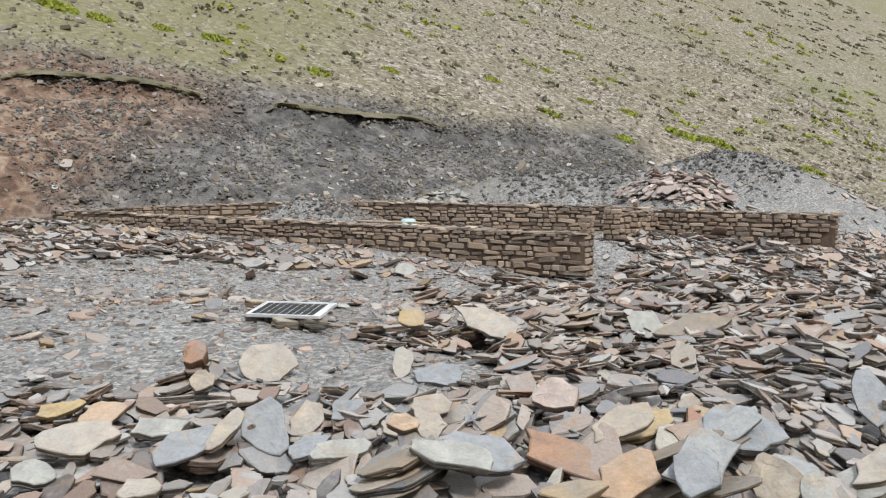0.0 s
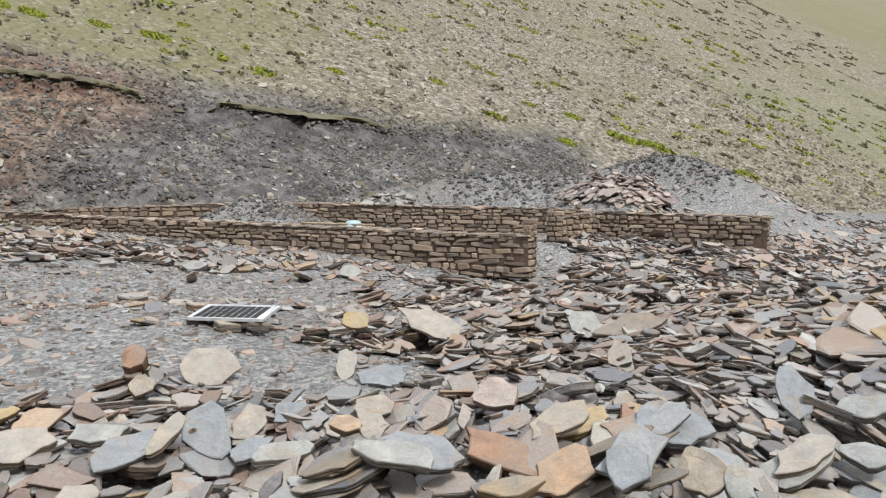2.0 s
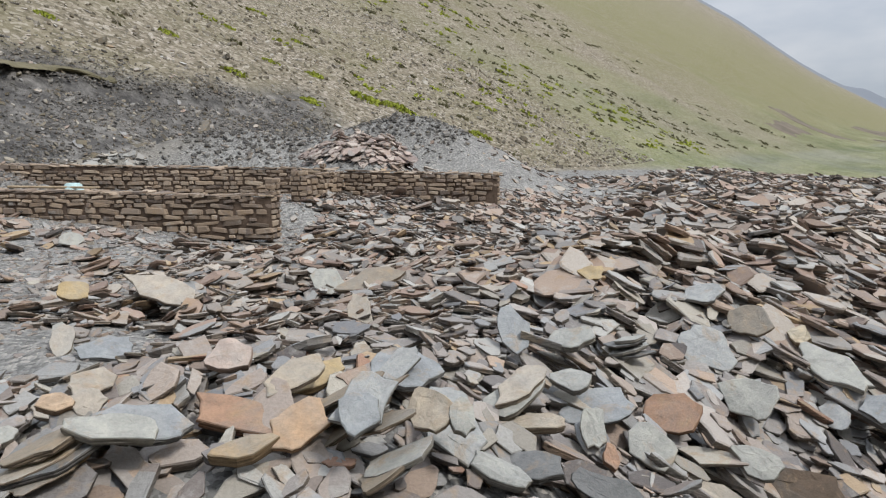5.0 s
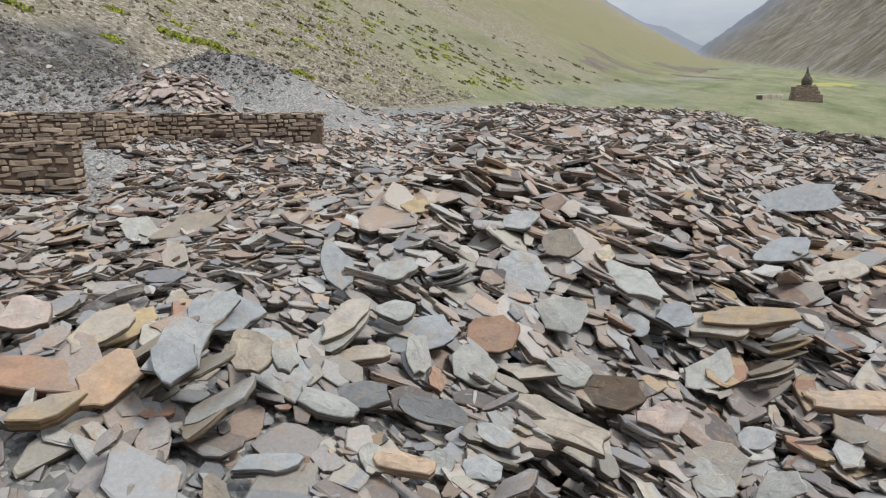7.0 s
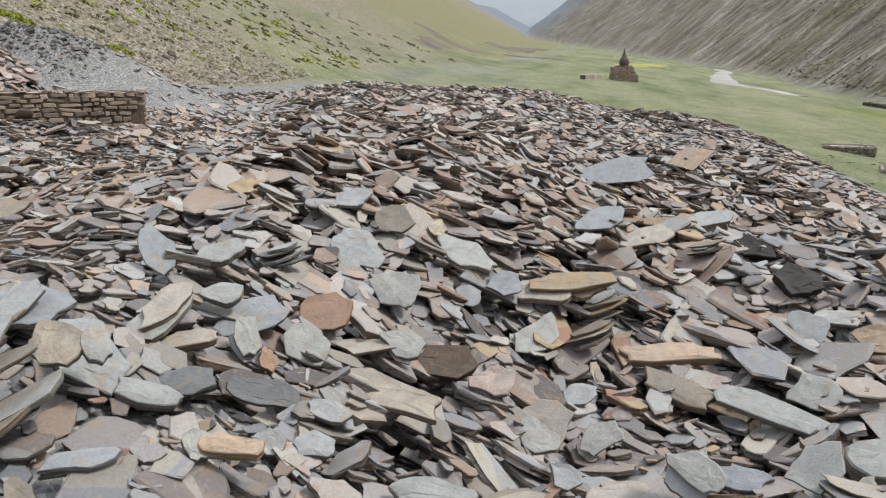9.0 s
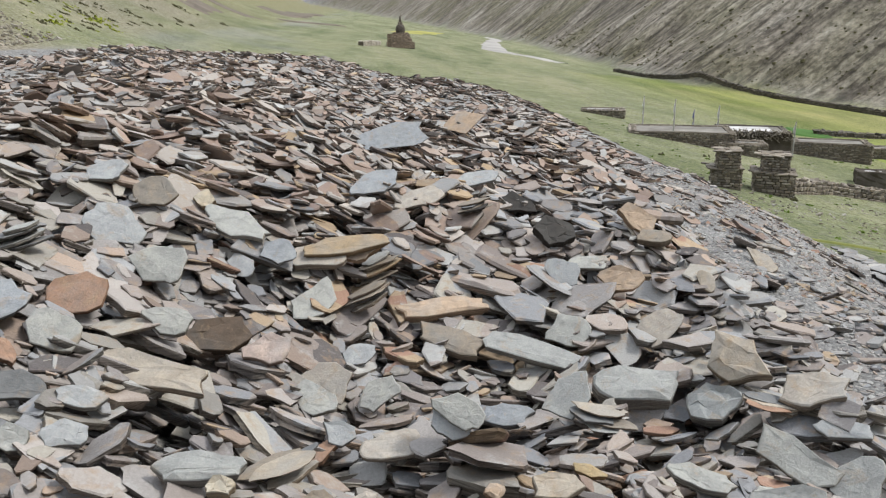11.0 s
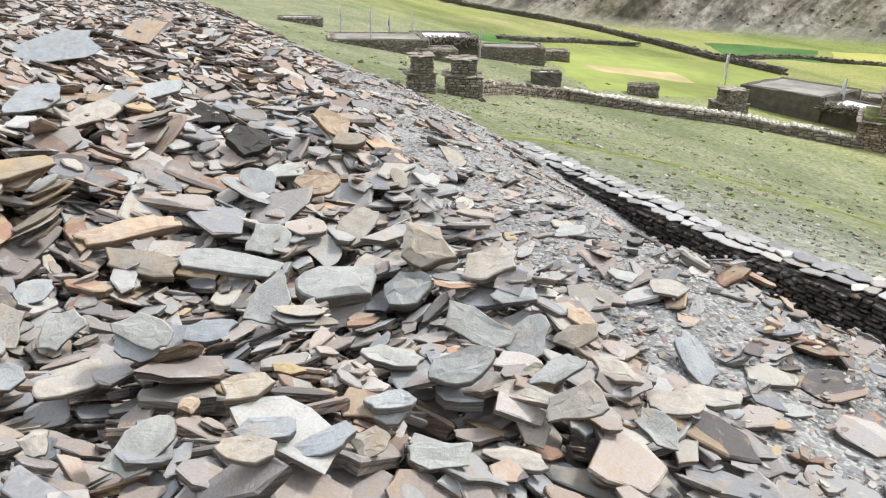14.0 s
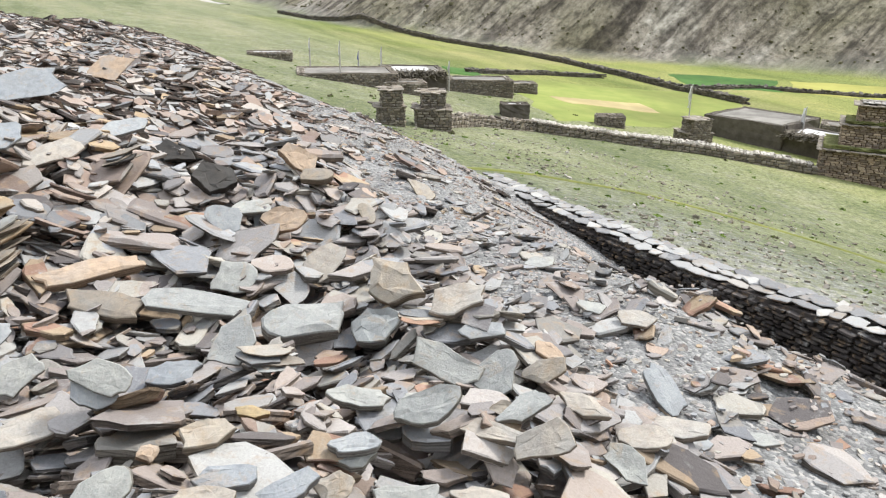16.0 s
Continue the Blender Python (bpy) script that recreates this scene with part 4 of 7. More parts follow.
def split_slab(x, y, facing, tip, turn, length, width, thick, tone, label):
    """One slab resting in the heap: its face tips by tip degrees towards the compass side facing; turn is the lie of its long side."""
    rng = _loose_rng
    a, b, c = radians(facing), radians(tip), radians(turn)
    nrm = Vector((math.sin(b) * math.cos(a), math.sin(b) * math.sin(a), math.cos(b)))
    across = Vector((0, 0, 1)).cross(nrm).normalized()
    up = nrm.cross(across)
    u = across * math.cos(c) + up * math.sin(c)
    v = nrm.cross(u)
    # bedded on what lies under it
    pts = [(du, dv) for du in (-0.4, -0.2, 0, 0.2, 0.4) for dv in (-0.4, -0.2, 0, 0.2, 0.4)]
    gaps = []
    for du, dv in pts:
        w = u * (du * length) + v * (dv * width)
        i, j = int((x + w.x - GX0) / GC), int((y + w.y - GY0) / GC)
        gaps.append(LAID[i, j] - w.z)
    z = 0.62 * max(gaps) + 0.38 * sum(gaps) / len(gaps) + 0.30 * thick
    for du, dv in pts:
        w = u * (du * length) + v * (dv * width)
        i, j = int((x + w.x - GX0) / GC), int((y + w.y - GY0) / GC)
        LAID[i, j] = max(LAID[i, j], z + w.z + 0.4 * thick)
    ring = notched(rng, shard_ring(rng, int(rng.integers(5, 9))), 0.05)
    ring = notched(rng, ring, 0.03)
    ring = ring / (ring.max(0) - ring.min(0)) * 1.03
    ledge, under = rng.uniform(0.02, 0.09), rng.uniform(0.03, 0.12)
    levels = [(0.5, 0.05, 0.07), (0.40, 0.01, 0.03), (0.16, 0.0, 0.02), (0.12, ledge * 0.7, ledge), (-0.14, ledge * 0.5, ledge), (-0.18, under * 0.3, under), (-0.5, under, under + 0.06)]
    co, sides, caps = layered(rng, ring, levels, 0.0, 0.035)
    n = len(ring)
    co[:, 2] += 0.10 * np.sin(3.0 * co[:, 0] + rng.uniform(0, 6)) + 0.08 * np.sin(4.0 * co[:, 1] + rng.uniform(0, 6))
    inner = np.concatenate([ring * 0.55 + rng.uniform(-0.04, 0.04, ring.shape), np.full((n, 1), 0.5)], 1)
    inner[:, 2] += rng.uniform(-0.03, 0.06, n)
    co = np.concatenate([co, inner])
    k = np.arange(n)
    face = np.stack([7 * n + k, k, (k + 1) % n, 7 * n + (k + 1) % n], -1)
    co = co * np.array((length, width, thick))
    broken = np.concatenate(sides[1:])
    me = np_mesh("broken_stone", co, [broken, sides[0], face, (7 * n + k)[None], caps[1:]])
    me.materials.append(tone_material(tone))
    edged(me, len(broken), chipped_shaded_material(tone))
    ob = new("broken_stone", me)
    ob.matrix_world = Matrix(((u.x, v.x, nrm.x, x), (u.y, v.y, nrm.y, y), (u.z, v.z, nrm.z, z), (0, 0, 0, 1)))
    tagged(ob, label, "stone", "standout stones")


split_slab(-0.37, 3.29, -175, 20, 94, 0.29, 0.15, 0.02, "ochre_tan", "thin ochre-tan slate in a stack of leaning layers")
split_slab(-0.36, 3.26, -162, 19, 99, 0.36, 0.20, 0.01, "brown", "thin weathered brown slate in a stack of leaning layers")
split_slab(-0.37, 3.26, -163, 19, 76, 0.41, 0.16, 0.03, "slate_dark", "thin dark grey slate in a stack of leaning layers")
split_slab(-0.39, 3.32, -166, 18, 93, 0.44, 0.18, 0.02, "tan", "thin tan slate in a stack of leaning layers")
split_slab(-0.35, 3.32, -173, 22, 101, 0.29, 0.16, 0.01, "brown", "thin weathered brown slate in a stack of leaning layers")
split_slab(-0.36, 3.31, -166, 21, 88, 0.42, 0.20, 0.03, "brown", "thin weathered brown slate in a stack of leaning layers")
split_slab(0.92, 3.38, -185, 31, 102, 0.53, 0.28, 0.03, "brown", "thin weathered brown slate in a stack of leaning layers")
split_slab(0.93, 3.40, -196, 31, 92, 0.36, 0.25, 0.03, "slate_dark", "thin dark grey slate in a stack of leaning layers")
split_slab(0.95, 3.38, -197, 28, 100, 0.56, 0.19, 0.01, "brown", "thin weathered brown slate in a stack of leaning layers")
split_slab(0.90, 3.34, -197, 32, 100, 0.35, 0.25, 0.01, "tan", "thin tan slate in a stack of leaning layers")
split_slab(0.90, 3.38, -192, 33, 84, 0.39, 0.19, 0.01, "slate_dark", "thin dark grey slate in a stack of leaning layers")
split_slab(0.87, 3.39, -202, 29, 87, 0.47, 0.20, 0.01, "brown", "thin weathered brown slate in a stack of leaning layers")
split_slab(3.41, 4.72, -216, 9, 100, 0.31, 0.20, 0.02, "slate_dark", "thin dark grey slate in a stack of leaning layers")
split_slab(3.37, 4.74, -212, 12, 102, 0.33, 0.17, 0.03, "slate_green", "thin greenish grey slate in a stack of leaning layers")
split_slab(3.38, 4.78, -214, 10, 84, 0.30, 0.19, 0.03, "slate_dark", "thin dark grey slate in a stack of leaning layers")
split_slab(3.34, 4.72, -211, 9, 94, 0.30, 0.16, 0.02, "slate_dark", "thin dark grey slate in a stack of leaning layers")
split_slab(3.37, 4.71, -213, 12, 103, 0.25, 0.16, 0.03, "slate_green", "thin greenish grey slate in a stack of leaning layers")
split_slab(6.02, 3.65, -239, 23, 85, 0.37, 0.22, 0.02, "brown", "thin weathered brown slate in a stack of leaning layers")
split_slab(6.05, 3.60, -229, 27, 95, 0.33, 0.21, 0.03, "tan", "thin tan slate in a stack of leaning layers")
split_slab(6.05, 3.62, -241, 24, 96, 0.32, 0.19, 0.02, "slate_dark", "thin dark grey slate in a stack of leaning layers")
split_slab(6.04, 3.62, -229, 27, 78, 0.45, 0.18, 0.03, "brown", "thin weathered brown slate in a stack of leaning layers")
split_slab(6.02, 3.62, -243, 24, 81, 0.46, 0.24, 0.01, "tan", "thin tan slate in a stack of leaning layers")
split_slab(6.06, 3.63, -229, 22, 93, 0.42, 0.20, 0.03, "brown", "thin weathered brown slate in a stack of leaning layers")
split_slab(8.68, 3.74, -247, 16, 88, 0.38, 0.25, 0.01, "brown", "thin weathered brown slate in a stack of leaning layers")
split_slab(8.62, 3.76, -237, 17, 90, 0.41, 0.25, 0.03, "black", "thin nearly black slate in a stack of leaning layers")
split_slab(8.63, 3.79, -237, 17, 91, 0.36, 0.20, 0.01, "brown", "thin weathered brown slate in a stack of leaning layers")
split_slab(8.69, 3.80, -234, 14, 83, 0.31, 0.24, 0.03, "slate_dark", "thin dark grey slate in a stack of leaning layers")
split_slab(8.70, 3.81, -236, 16, 76, 0.45, 0.18, 0.02, "brown", "thin weathered brown slate in a stack of leaning layers")
split_slab(2.76, 1.87, -224, 15, 102, 0.27, 0.14, 0.03, "tan", "thin tan slate in a stack of leaning layers")
split_slab(2.78, 1.94, -228, 16, 91, 0.38, 0.15, 0.02, "brown", "thin weathered brown slate in a stack of leaning layers")
split_slab(2.82, 1.95, -219, 15, 94, 0.38, 0.14, 0.02, "slate_dark", "thin dark grey slate in a stack of leaning layers")
split_slab(2.76, 1.93, -225, 15, 85, 0.38, 0.20, 0.01, "brown", "thin weathered brown slate in a stack of leaning layers")
split_slab(2.74, 1.87, -226, 15, 96, 0.33, 0.17, 0.01, "tan", "thin tan slate in a stack of leaning layers")
split_slab(0.98, 3.03, -193, 25, 86, 0.31, 0.18, 0.01, "slate_dark", "thin dark grey slate in a stack of leaning layers")
split_slab(0.96, 3.00, -191, 26, 92, 0.28, 0.19, 0.03, "brown", "thin weathered brown slate in a stack of leaning layers")
split_slab(1.03, 3.03, -190, 25, 88, 0.34, 0.19, 0.03, "slate_green", "thin greenish grey slate in a stack of leaning layers")
split_slab(0.98, 3.09, -197, 21, 82, 0.32, 0.20, 0.02, "brown", "thin weathered brown slate in a stack of leaning layers")
split_slab(6.44, 3.77, -244, 19, 103, 0.41, 0.24, 0.01, "brown", "thin weathered brown slate in a stack of leaning layers")
split_slab(6.46, 3.76, -229, 21, 101, 0.46, 0.22, 0.03, "ochre_tan", "thin ochre-tan slate in a stack of leaning layers")
split_slab(6.45, 3.81, -229, 21, 89, 0.35, 0.20, 0.03, "tan", "thin tan slate in a stack of leaning layers")
split_slab(6.43, 3.76, -227, 18, 77, 0.46, 0.18, 0.01, "brown", "thin weathered brown slate in a stack of leaning layers")
split_slab(6.48, 3.84, -226, 20, 98, 0.31, 0.23, 0.03, "slate_green", "thin greenish grey slate in a stack of leaning layers")
split_slab(5.05, 0.97, -73, 4, 91, 0.37, 0.22, 0.01, "slate_green", "thin greenish grey slate in a stack of leaning layers")
split_slab(5.08, 0.97, -81, 5, 93, 0.41, 0.18, 0.02, "brown", "thin weathered brown slate in a stack of leaning layers")
split_slab(5.06, 1.04, -73, 9, 87, 0.32, 0.22, 0.03, "slate_dark", "thin dark grey slate in a stack of leaning layers")
split_slab(5.10, 0.99, -73, 7, 102, 0.39, 0.16, 0.02, "tan", "thin tan slate in a stack of leaning layers")
split_slab(5.56, -0.07, -92, 9, 102, 0.33, 0.17, 0.03, "brown", "thin weathered brown slate in a stack of leaning layers")
split_slab(5.56, -0.07, -79, 6, 90, 0.39, 0.20, 0.03, "tan", "thin tan slate in a stack of leaning layers")
split_slab(5.57, -0.06, -80, 7, 100, 0.34, 0.15, 0.01, "slate_dark", "thin dark grey slate in a stack of leaning layers")
split_slab(5.50, -0.06, -78, 6, 92, 0.29, 0.17, 0.01, "rust", "thin rusty red-brown slate in a stack of leaning layers")
split_slab(0.42, 3.56, -97, 30, -24, 0.60, 0.20, 0.06, "rust", "large rusty red-brown long layered slab lying slantwise on the slate heap")
split_slab(0.64, 3.29, -92, 44, 15, 0.29, 0.22, 0.06, "orange", "orange-stained broad slab leaning on the slate heap")
split_slab(-0.05, 3.44, -84, 31, -18, 0.44, 0.22, 0.05, "slate_blue", "blue-grey slab lying slantwise on the slate heap")
split_slab(0.84, 3.95, -95, 24, 29, 0.44, 0.19, 0.05, "ochre", "ochre yellow slab lying slantwise on the slate heap")
split_slab(1.34, 3.92, -91, 25, -24, 0.42, 0.35, 0.05, "slate_blue", "blue-grey broad slab lying slantwise on the slate heap")
split_slab(2.32, 4.54, -101, 48, -90, 0.39, 0.23, 0.04, "slate_blue", "blue-grey slab leaning on the slate heap")
split_slab(1.44, 3.43, -98, 42, -44, 0.41, 0.34, 0.08, "pale_blue", "pale blue-grey broad slab leaning on the slate heap")
split_slab(4.41, 5.05, -117, 49, -28, 0.51, 0.42, 0.06, "pale_blue", "pale blue-grey broad slab leaning on the slate heap")
split_slab(5.49, 4.73, -134, 30, -38, 0.72, 0.37, 0.06, "pale", "large pale grey slab lying slantwise on the slate heap")
split_slab(3.28, 4.02, -141, 44, 6, 0.38, 0.30, 0.05, "rust", "rusty red-brown broad slab leaning on the slate heap")
split_slab(4.29, 4.45, -141, 49, 16, 0.43, 0.35, 0.06, "pale", "pale grey broad slab leaning on the slate heap")
split_slab(0.68, 3.74, -89, 25, 35, 0.42, 0.19, 0.05, "tan", "tan slab lying slantwise on the slate heap")
split_slab(1.73, 8.24, -97, 47, -27, 0.40, 0.34, 0.04, "pale", "pale grey broad slab leaning on the slate heap")
split_slab(1.54, 5.77, -118, 49, -56, 0.32, 0.21, 0.04, "pale_tan", "pale tan slab leaning on the slate heap")
split_slab(2.13, 7.75, -115, 24, 28, 0.81, 0.37, 0.06, "brown", "large weathered brown slab lying slantwise on the slate heap")
split_slab(0.40, 4.17, -104, 43, 16, 0.26, 0.22, 0.07, "pink", "small pinkish rust-stained broad slab leaning on the slate heap")
split_slab(-0.67, 6.97, -74, 43, -22, 0.25, 0.21, 0.05, "ochre", "small ochre yellow broad slab leaning on the slate heap")
split_slab(-0.33, 5.62, -93, 31, 9, 0.38, 0.26, 0.04, "slate_blue", "blue-grey slab lying slantwise on the slate heap")
split_slab(-0.65, 5.93, -97, 46, -71, 0.31, 0.16, 0.04, "pale", "pale grey slab leaning on the slate heap")
split_slab(0.92, 3.14, -96, 45, 55, 0.31, 0.22, 0.05, "pale_blue", "pale blue-grey slab leaning on the slate heap")
split_slab(1.25, 3.24, -124, 45, -33, 0.25, 0.21, 0.06, "tan", "small tan broad slab leaning on the slate heap")
split_slab(1.81, 3.21, -121, 25, -7, 0.33, 0.19, 0.05, "slate_dark", "dark grey slab lying slantwise on the slate heap")
split_slab(2.78, 3.60, -121, 48, -34, 0.31, 0.23, 0.06, "pale", "pale grey broad slab leaning on the slate heap")
split_slab(2.41, 3.64, -122, 43, -79, 0.29, 0.17, 0.05, "pale_blue", "pale blue-grey slab leaning on the slate heap")
split_slab(2.69, 4.41, -126, 31, 19, 0.33, 0.19, 0.06, "slate_green", "greenish grey slab lying slantwise on the slate heap")
split_slab(2.01, 3.62, -131, 27, 7, 0.37, 0.14, 0.06, "tan", "tan long layered slab lying slantwise on the slate heap")
split_slab(2.67, 4.00, -124, 28, 13, 0.49, 0.32, 0.05, "slate_blue", "blue-grey slab lying slantwise on the slate heap")
split_slab(1.97, 3.76, -124, 28, 50, 0.42, 0.21, 0.05, "pale", "pale grey slab lying slantwise on the slate heap")
split_slab(-0.15, 3.28, -79, 29, -16, 0.38, 0.15, 0.05, "pale", "pale grey long layered slab lying slantwise on the slate heap")
split_slab(0.04, 6.97, -93, 28, -41, 0.79, 0.34, 0.04, "pale_tan", "large pale tan long layered slab lying slantwise on the slate heap")
split_slab(-1.61, 15.13, -78, 47, 9, 0.44, 0.37, 0.04, "pale", "pale grey broad slab leaning on the slate heap")
split_slab(3.89, 6.15, -107, 49, 11, 0.26, 0.16, 0.04, "ochre", "small ochre yellow slab leaning on the slate heap")
split_slab(4.97, 5.88, -142, 32, 16, 0.39, 0.27, 0.05, "pale_blue", "pale blue-grey slab lying slantwise on the slate heap")
split_slab(0.40, 3.21, -100, 29, 14, 0.31, 0.12, 0.07, "ochre_tan", "ochre-tan long layered slab lying slantwise on the slate heap")
split_slab(-0.26, 3.70, -83, 47, 3, 0.18, 0.14, 0.05, "pale_tan", "small pale tan broad slab leaning on the slate heap")
split_slab(-0.40, 3.68, -82, 42, -28, 0.15, 0.10, 0.05, "orange_tan", "small orange-tan slab leaning on the slate heap")
split_slab(-1.18, 3.90, -80, 48, -60, 0.34, 0.26, 0.05, "slate_blue", "blue-grey broad slab leaning on the slate heap")
split_slab(-1.70, 5.79, -66, 47, 12, 0.44, 0.37, 0.05, "pale_tan", "pale tan broad slab leaning on the slate heap")
split_slab(-1.01, 4.14, -69, 43, 57, 0.30, 0.17, 0.05, "pale_tan", "pale tan slab leaning on the slate heap")
split_slab(-1.52, 3.77, -72, 31, 20, 0.42, 0.20, 0.05, "slate_blue", "blue-grey slab lying slantwise on the slate heap")
split_slab(-1.36, 3.83, -72, 25, 64, 0.35, 0.11, 0.04, "tan", "tan long layered slab lying slantwise on the slate heap")
split_slab(-2.55, 4.33, -58, 31, 12, 0.28, 0.12, 0.04, "ochre", "ochre yellow slab lying slantwise on the slate heap")
split_slab(-2.32, 4.35, -57, 29, 19, 0.29, 0.19, 0.05, "orange_tan", "orange-tan slab lying slantwise on the slate heap")
split_slab(-2.11, 3.76, -64, 26, -11, 0.41, 0.26, 0.05, "pale_tan", "pale tan slab lying slantwise on the slate heap")
split_slab(-1.74, 3.86, -76, 28, -16, 0.28, 0.15, 0.05, "pale", "pale grey slab lying slantwise on the slate heap")
split_slab(-2.17, 3.41, -49, 30, -18, 0.20, 0.16, 0.05, "pale", "small pale grey broad slab lying slantwise on the slate heap")
split_slab(-2.04, 5.13, -81, 43, 81, 0.21, 0.17, 0.14, "rust", "small rusty red-brown broad block leaning on the slate heap")
split_slab(-1.93, 4.96, -67, 47, 30, 0.17, 0.15, 0.06, "tan", "small tan broad slab leaning on the slate heap")
split_slab(-0.48, 4.09, -87, 43, -11, 0.18, 0.15, 0.05, "pale_tan", "small pale tan broad slab leaning on the slate heap")
split_slab(-0.64, 5.84, -91, 42, 87, 0.31, 0.16, 0.04, "pale_tan", "pale tan slab leaning on the slate heap")
split_slab(-0.80, 4.25, -91, 46, 18, 0.20, 0.14, 0.04, "slate_blue", "small blue-grey slab leaning on the slate heap")
split_slab(-1.62, 3.37, -72, 30, -1, 0.20, 0.12, 0.05, "pale_tan", "small pale tan slab lying slantwise on the slate heap")
split_slab(-0.91, 3.84, -76, 31, 21, 0.25, 0.13, 0.04, "slate_blue", "small blue-grey slab lying slantwise on the slate heap")
split_slab(-0.74, 3.77, -65, 28, -4, 0.33, 0.12, 0.05, "pale", "pale grey long layered slab lying slantwise on the slate heap")
split_slab(-0.31, 4.32, -76, 43, 18, 0.25, 0.17, 0.05, "pale_tan", "small pale tan slab leaning on the slate heap")
split_slab(1.30, 3.85, -108, 50, 43, 0.29, 0.14, 0.05, "pale_blue", "pale blue-grey slab leaning on the slate heap")
split_slab(2.87, 2.88, -143, 29, -19, 0.64, 0.22, 0.07, "tan", "large tan long layered slab lying slantwise on the slate heap")
split_slab(4.08, 3.18, -134, 47, 17, 0.37, 0.23, 0.08, "pink", "pinkish rust-stained slab leaning on the slate heap")
split_slab(4.16, 3.68, -123, 43, -9, 0.49, 0.28, 0.10, "dark_brown", "dark brown block leaning on the slate heap")
split_slab(3.60, 3.58, -126, 47, -23, 0.33, 0.20, 0.09, "pale", "pale grey slab leaning on the slate heap")
split_slab(2.41, 3.64, -115, 45, -87, 0.25, 0.15, 0.06, "pale", "small pale grey slab leaning on the slate heap")
split_slab(2.43, 3.47, -106, 43, -95, 0.17, 0.09, 0.05, "rust", "small rusty red-brown slab leaning on the slate heap")
split_slab(2.17, 3.12, -118, 49, -21, 0.40, 0.16, 0.06, "slate_dark", "dark grey long layered slab leaning on the slate heap")
split_slab(1.59, 3.15, -103, 28, -33, 0.31, 0.13, 0.06, "slate_green", "greenish grey long layered slab lying slantwise on the slate heap")
split_slab(0.88, 3.05, -112, 43, 40, 0.20, 0.20, 0.06, "slate_blue", "small blue-grey broad slab leaning on the slate heap")
split_slab(1.38, 3.13, -98, 45, -90, 0.20, 0.12, 0.06, "pale", "small pale grey slab leaning on the slate heap")
split_slab(5.90, 4.14, -150, 31, 1, 0.59, 0.30, 0.08, "pale_tan", "large pale tan slab lying slantwise on the slate heap")
split_slab(6.27, 3.86, -148, 27, 22, 0.49, 0.29, 0.07, "orange_tan", "orange-tan slab lying slantwise on the slate heap")
split_slab(6.49, 3.07, -143, 27, 6, 0.92, 0.23, 0.11, "orange_tan", "large orange-tan long layered block lying slantwise on the slate heap")
split_slab(5.59, 3.92, -130, 44, 30, 0.54, 0.29, 0.05, "pale", "pale grey slab leaning on the slate heap")
split_slab(6.24, 2.81, -154, 28, -22, 0.68, 0.27, 0.10, "brown", "large weathered brown long layered block lying slantwise on the slate heap")
split_slab(8.25, 5.03, -141, 31, 30, 0.73, 0.40, 0.05, "slate_blue", "large blue-grey slab lying slantwise on the slate heap")
split_slab(14.44, 8.74, -143, 42, 15, 1.68, 0.75, 0.05, "slate_blue", "large blue-grey slab leaning on the slate heap")
split_slab(4.97, 5.19, -142, 47, -9, 0.41, 0.31, 0.06, "brown", "weathered brown broad slab leaning on the slate heap")
split_slab(2.51, 4.09, -131, 30, 7, 0.27, 0.20, 0.06, "slate_green", "small greenish grey slab lying slantwise on the slate heap")
split_slab(1.99, 3.77, -123, 25, 58, 0.42, 0.19, 0.05, "pale_tan", "pale tan slab lying slantwise on the slate heap")
split_slab(5.52, 4.31, -136, 44, -33, 0.33, 0.27, 0.05, "slate_blue", "blue-grey broad slab leaning on the slate heap")
split_slab(1.13, 2.73, -99, 26, -5, 0.30, 0.11, 0.06, "slate_blue", "blue-grey long layered slab lying slantwise on the slate heap")
split_slab(1.54, 2.60, -106, 49, -91, 0.14, 0.11, 0.06, "pale", "small pale grey broad slab leaning on the slate heap")
split_slab(2.15, 2.63, -111, 43, -30, 0.20, 0.15, 0.06, "pale_blue", "small pale blue-grey slab leaning on the slate heap")
split_slab(5.60, 5.25, -142, 47, -20, 0.22, 0.21, 0.12, "cream", "small cream white broad block leaning on the slate heap")
split_slab(1.64, 2.50, -129, 28, -11, 0.28, 0.10, 0.06, "orange_tan", "orange-tan long layered slab lying slantwise on the slate heap")
split_slab(4.79, 3.20, -157, 49, -29, 0.43, 0.30, 0.06, "pale_tan", "pale tan slab leaning on the slate heap")
split_slab(20.69, 10.08, -169, 47, 26, 1.29, 0.88, 0.06, "orange_tan", "large orange-tan slab leaning on the slate heap")
split_slab(0.86, 2.57, -103, 46, -79, 0.17, 0.11, 0.05, "brown", "small weathered brown slab leaning on the slate heap")
split_slab(5.24, 4.48, -153, 45, -34, 0.29, 0.22, 0.04, "pale_blue", "pale blue-grey broad slab leaning on the slate heap")
split_slab(1.97, 2.73, -127, 45, -22, 0.17, 0.13, 0.06, "pale", "small pale grey broad slab leaning on the slate heap")
split_slab(2.38, 2.79, -120, 43, -21, 0.24, 0.12, 0.05, "pale_blue", "small pale blue-grey slab leaning on the slate heap")
split_slab(9.05, 2.84, -149, 48, -12, 0.54, 0.42, 0.20, "black", "nearly black broad block leaning on the slate heap")
split_slab(10.40, 3.93, -172, 43, -28, 0.63, 0.33, 0.08, "black", "large nearly black slab leaning on the slate heap")
split_slab(9.77, 2.00, -150, 50, -47, 0.52, 0.31, 0.14, "orange_tan", "orange-tan block leaning on the slate heap")
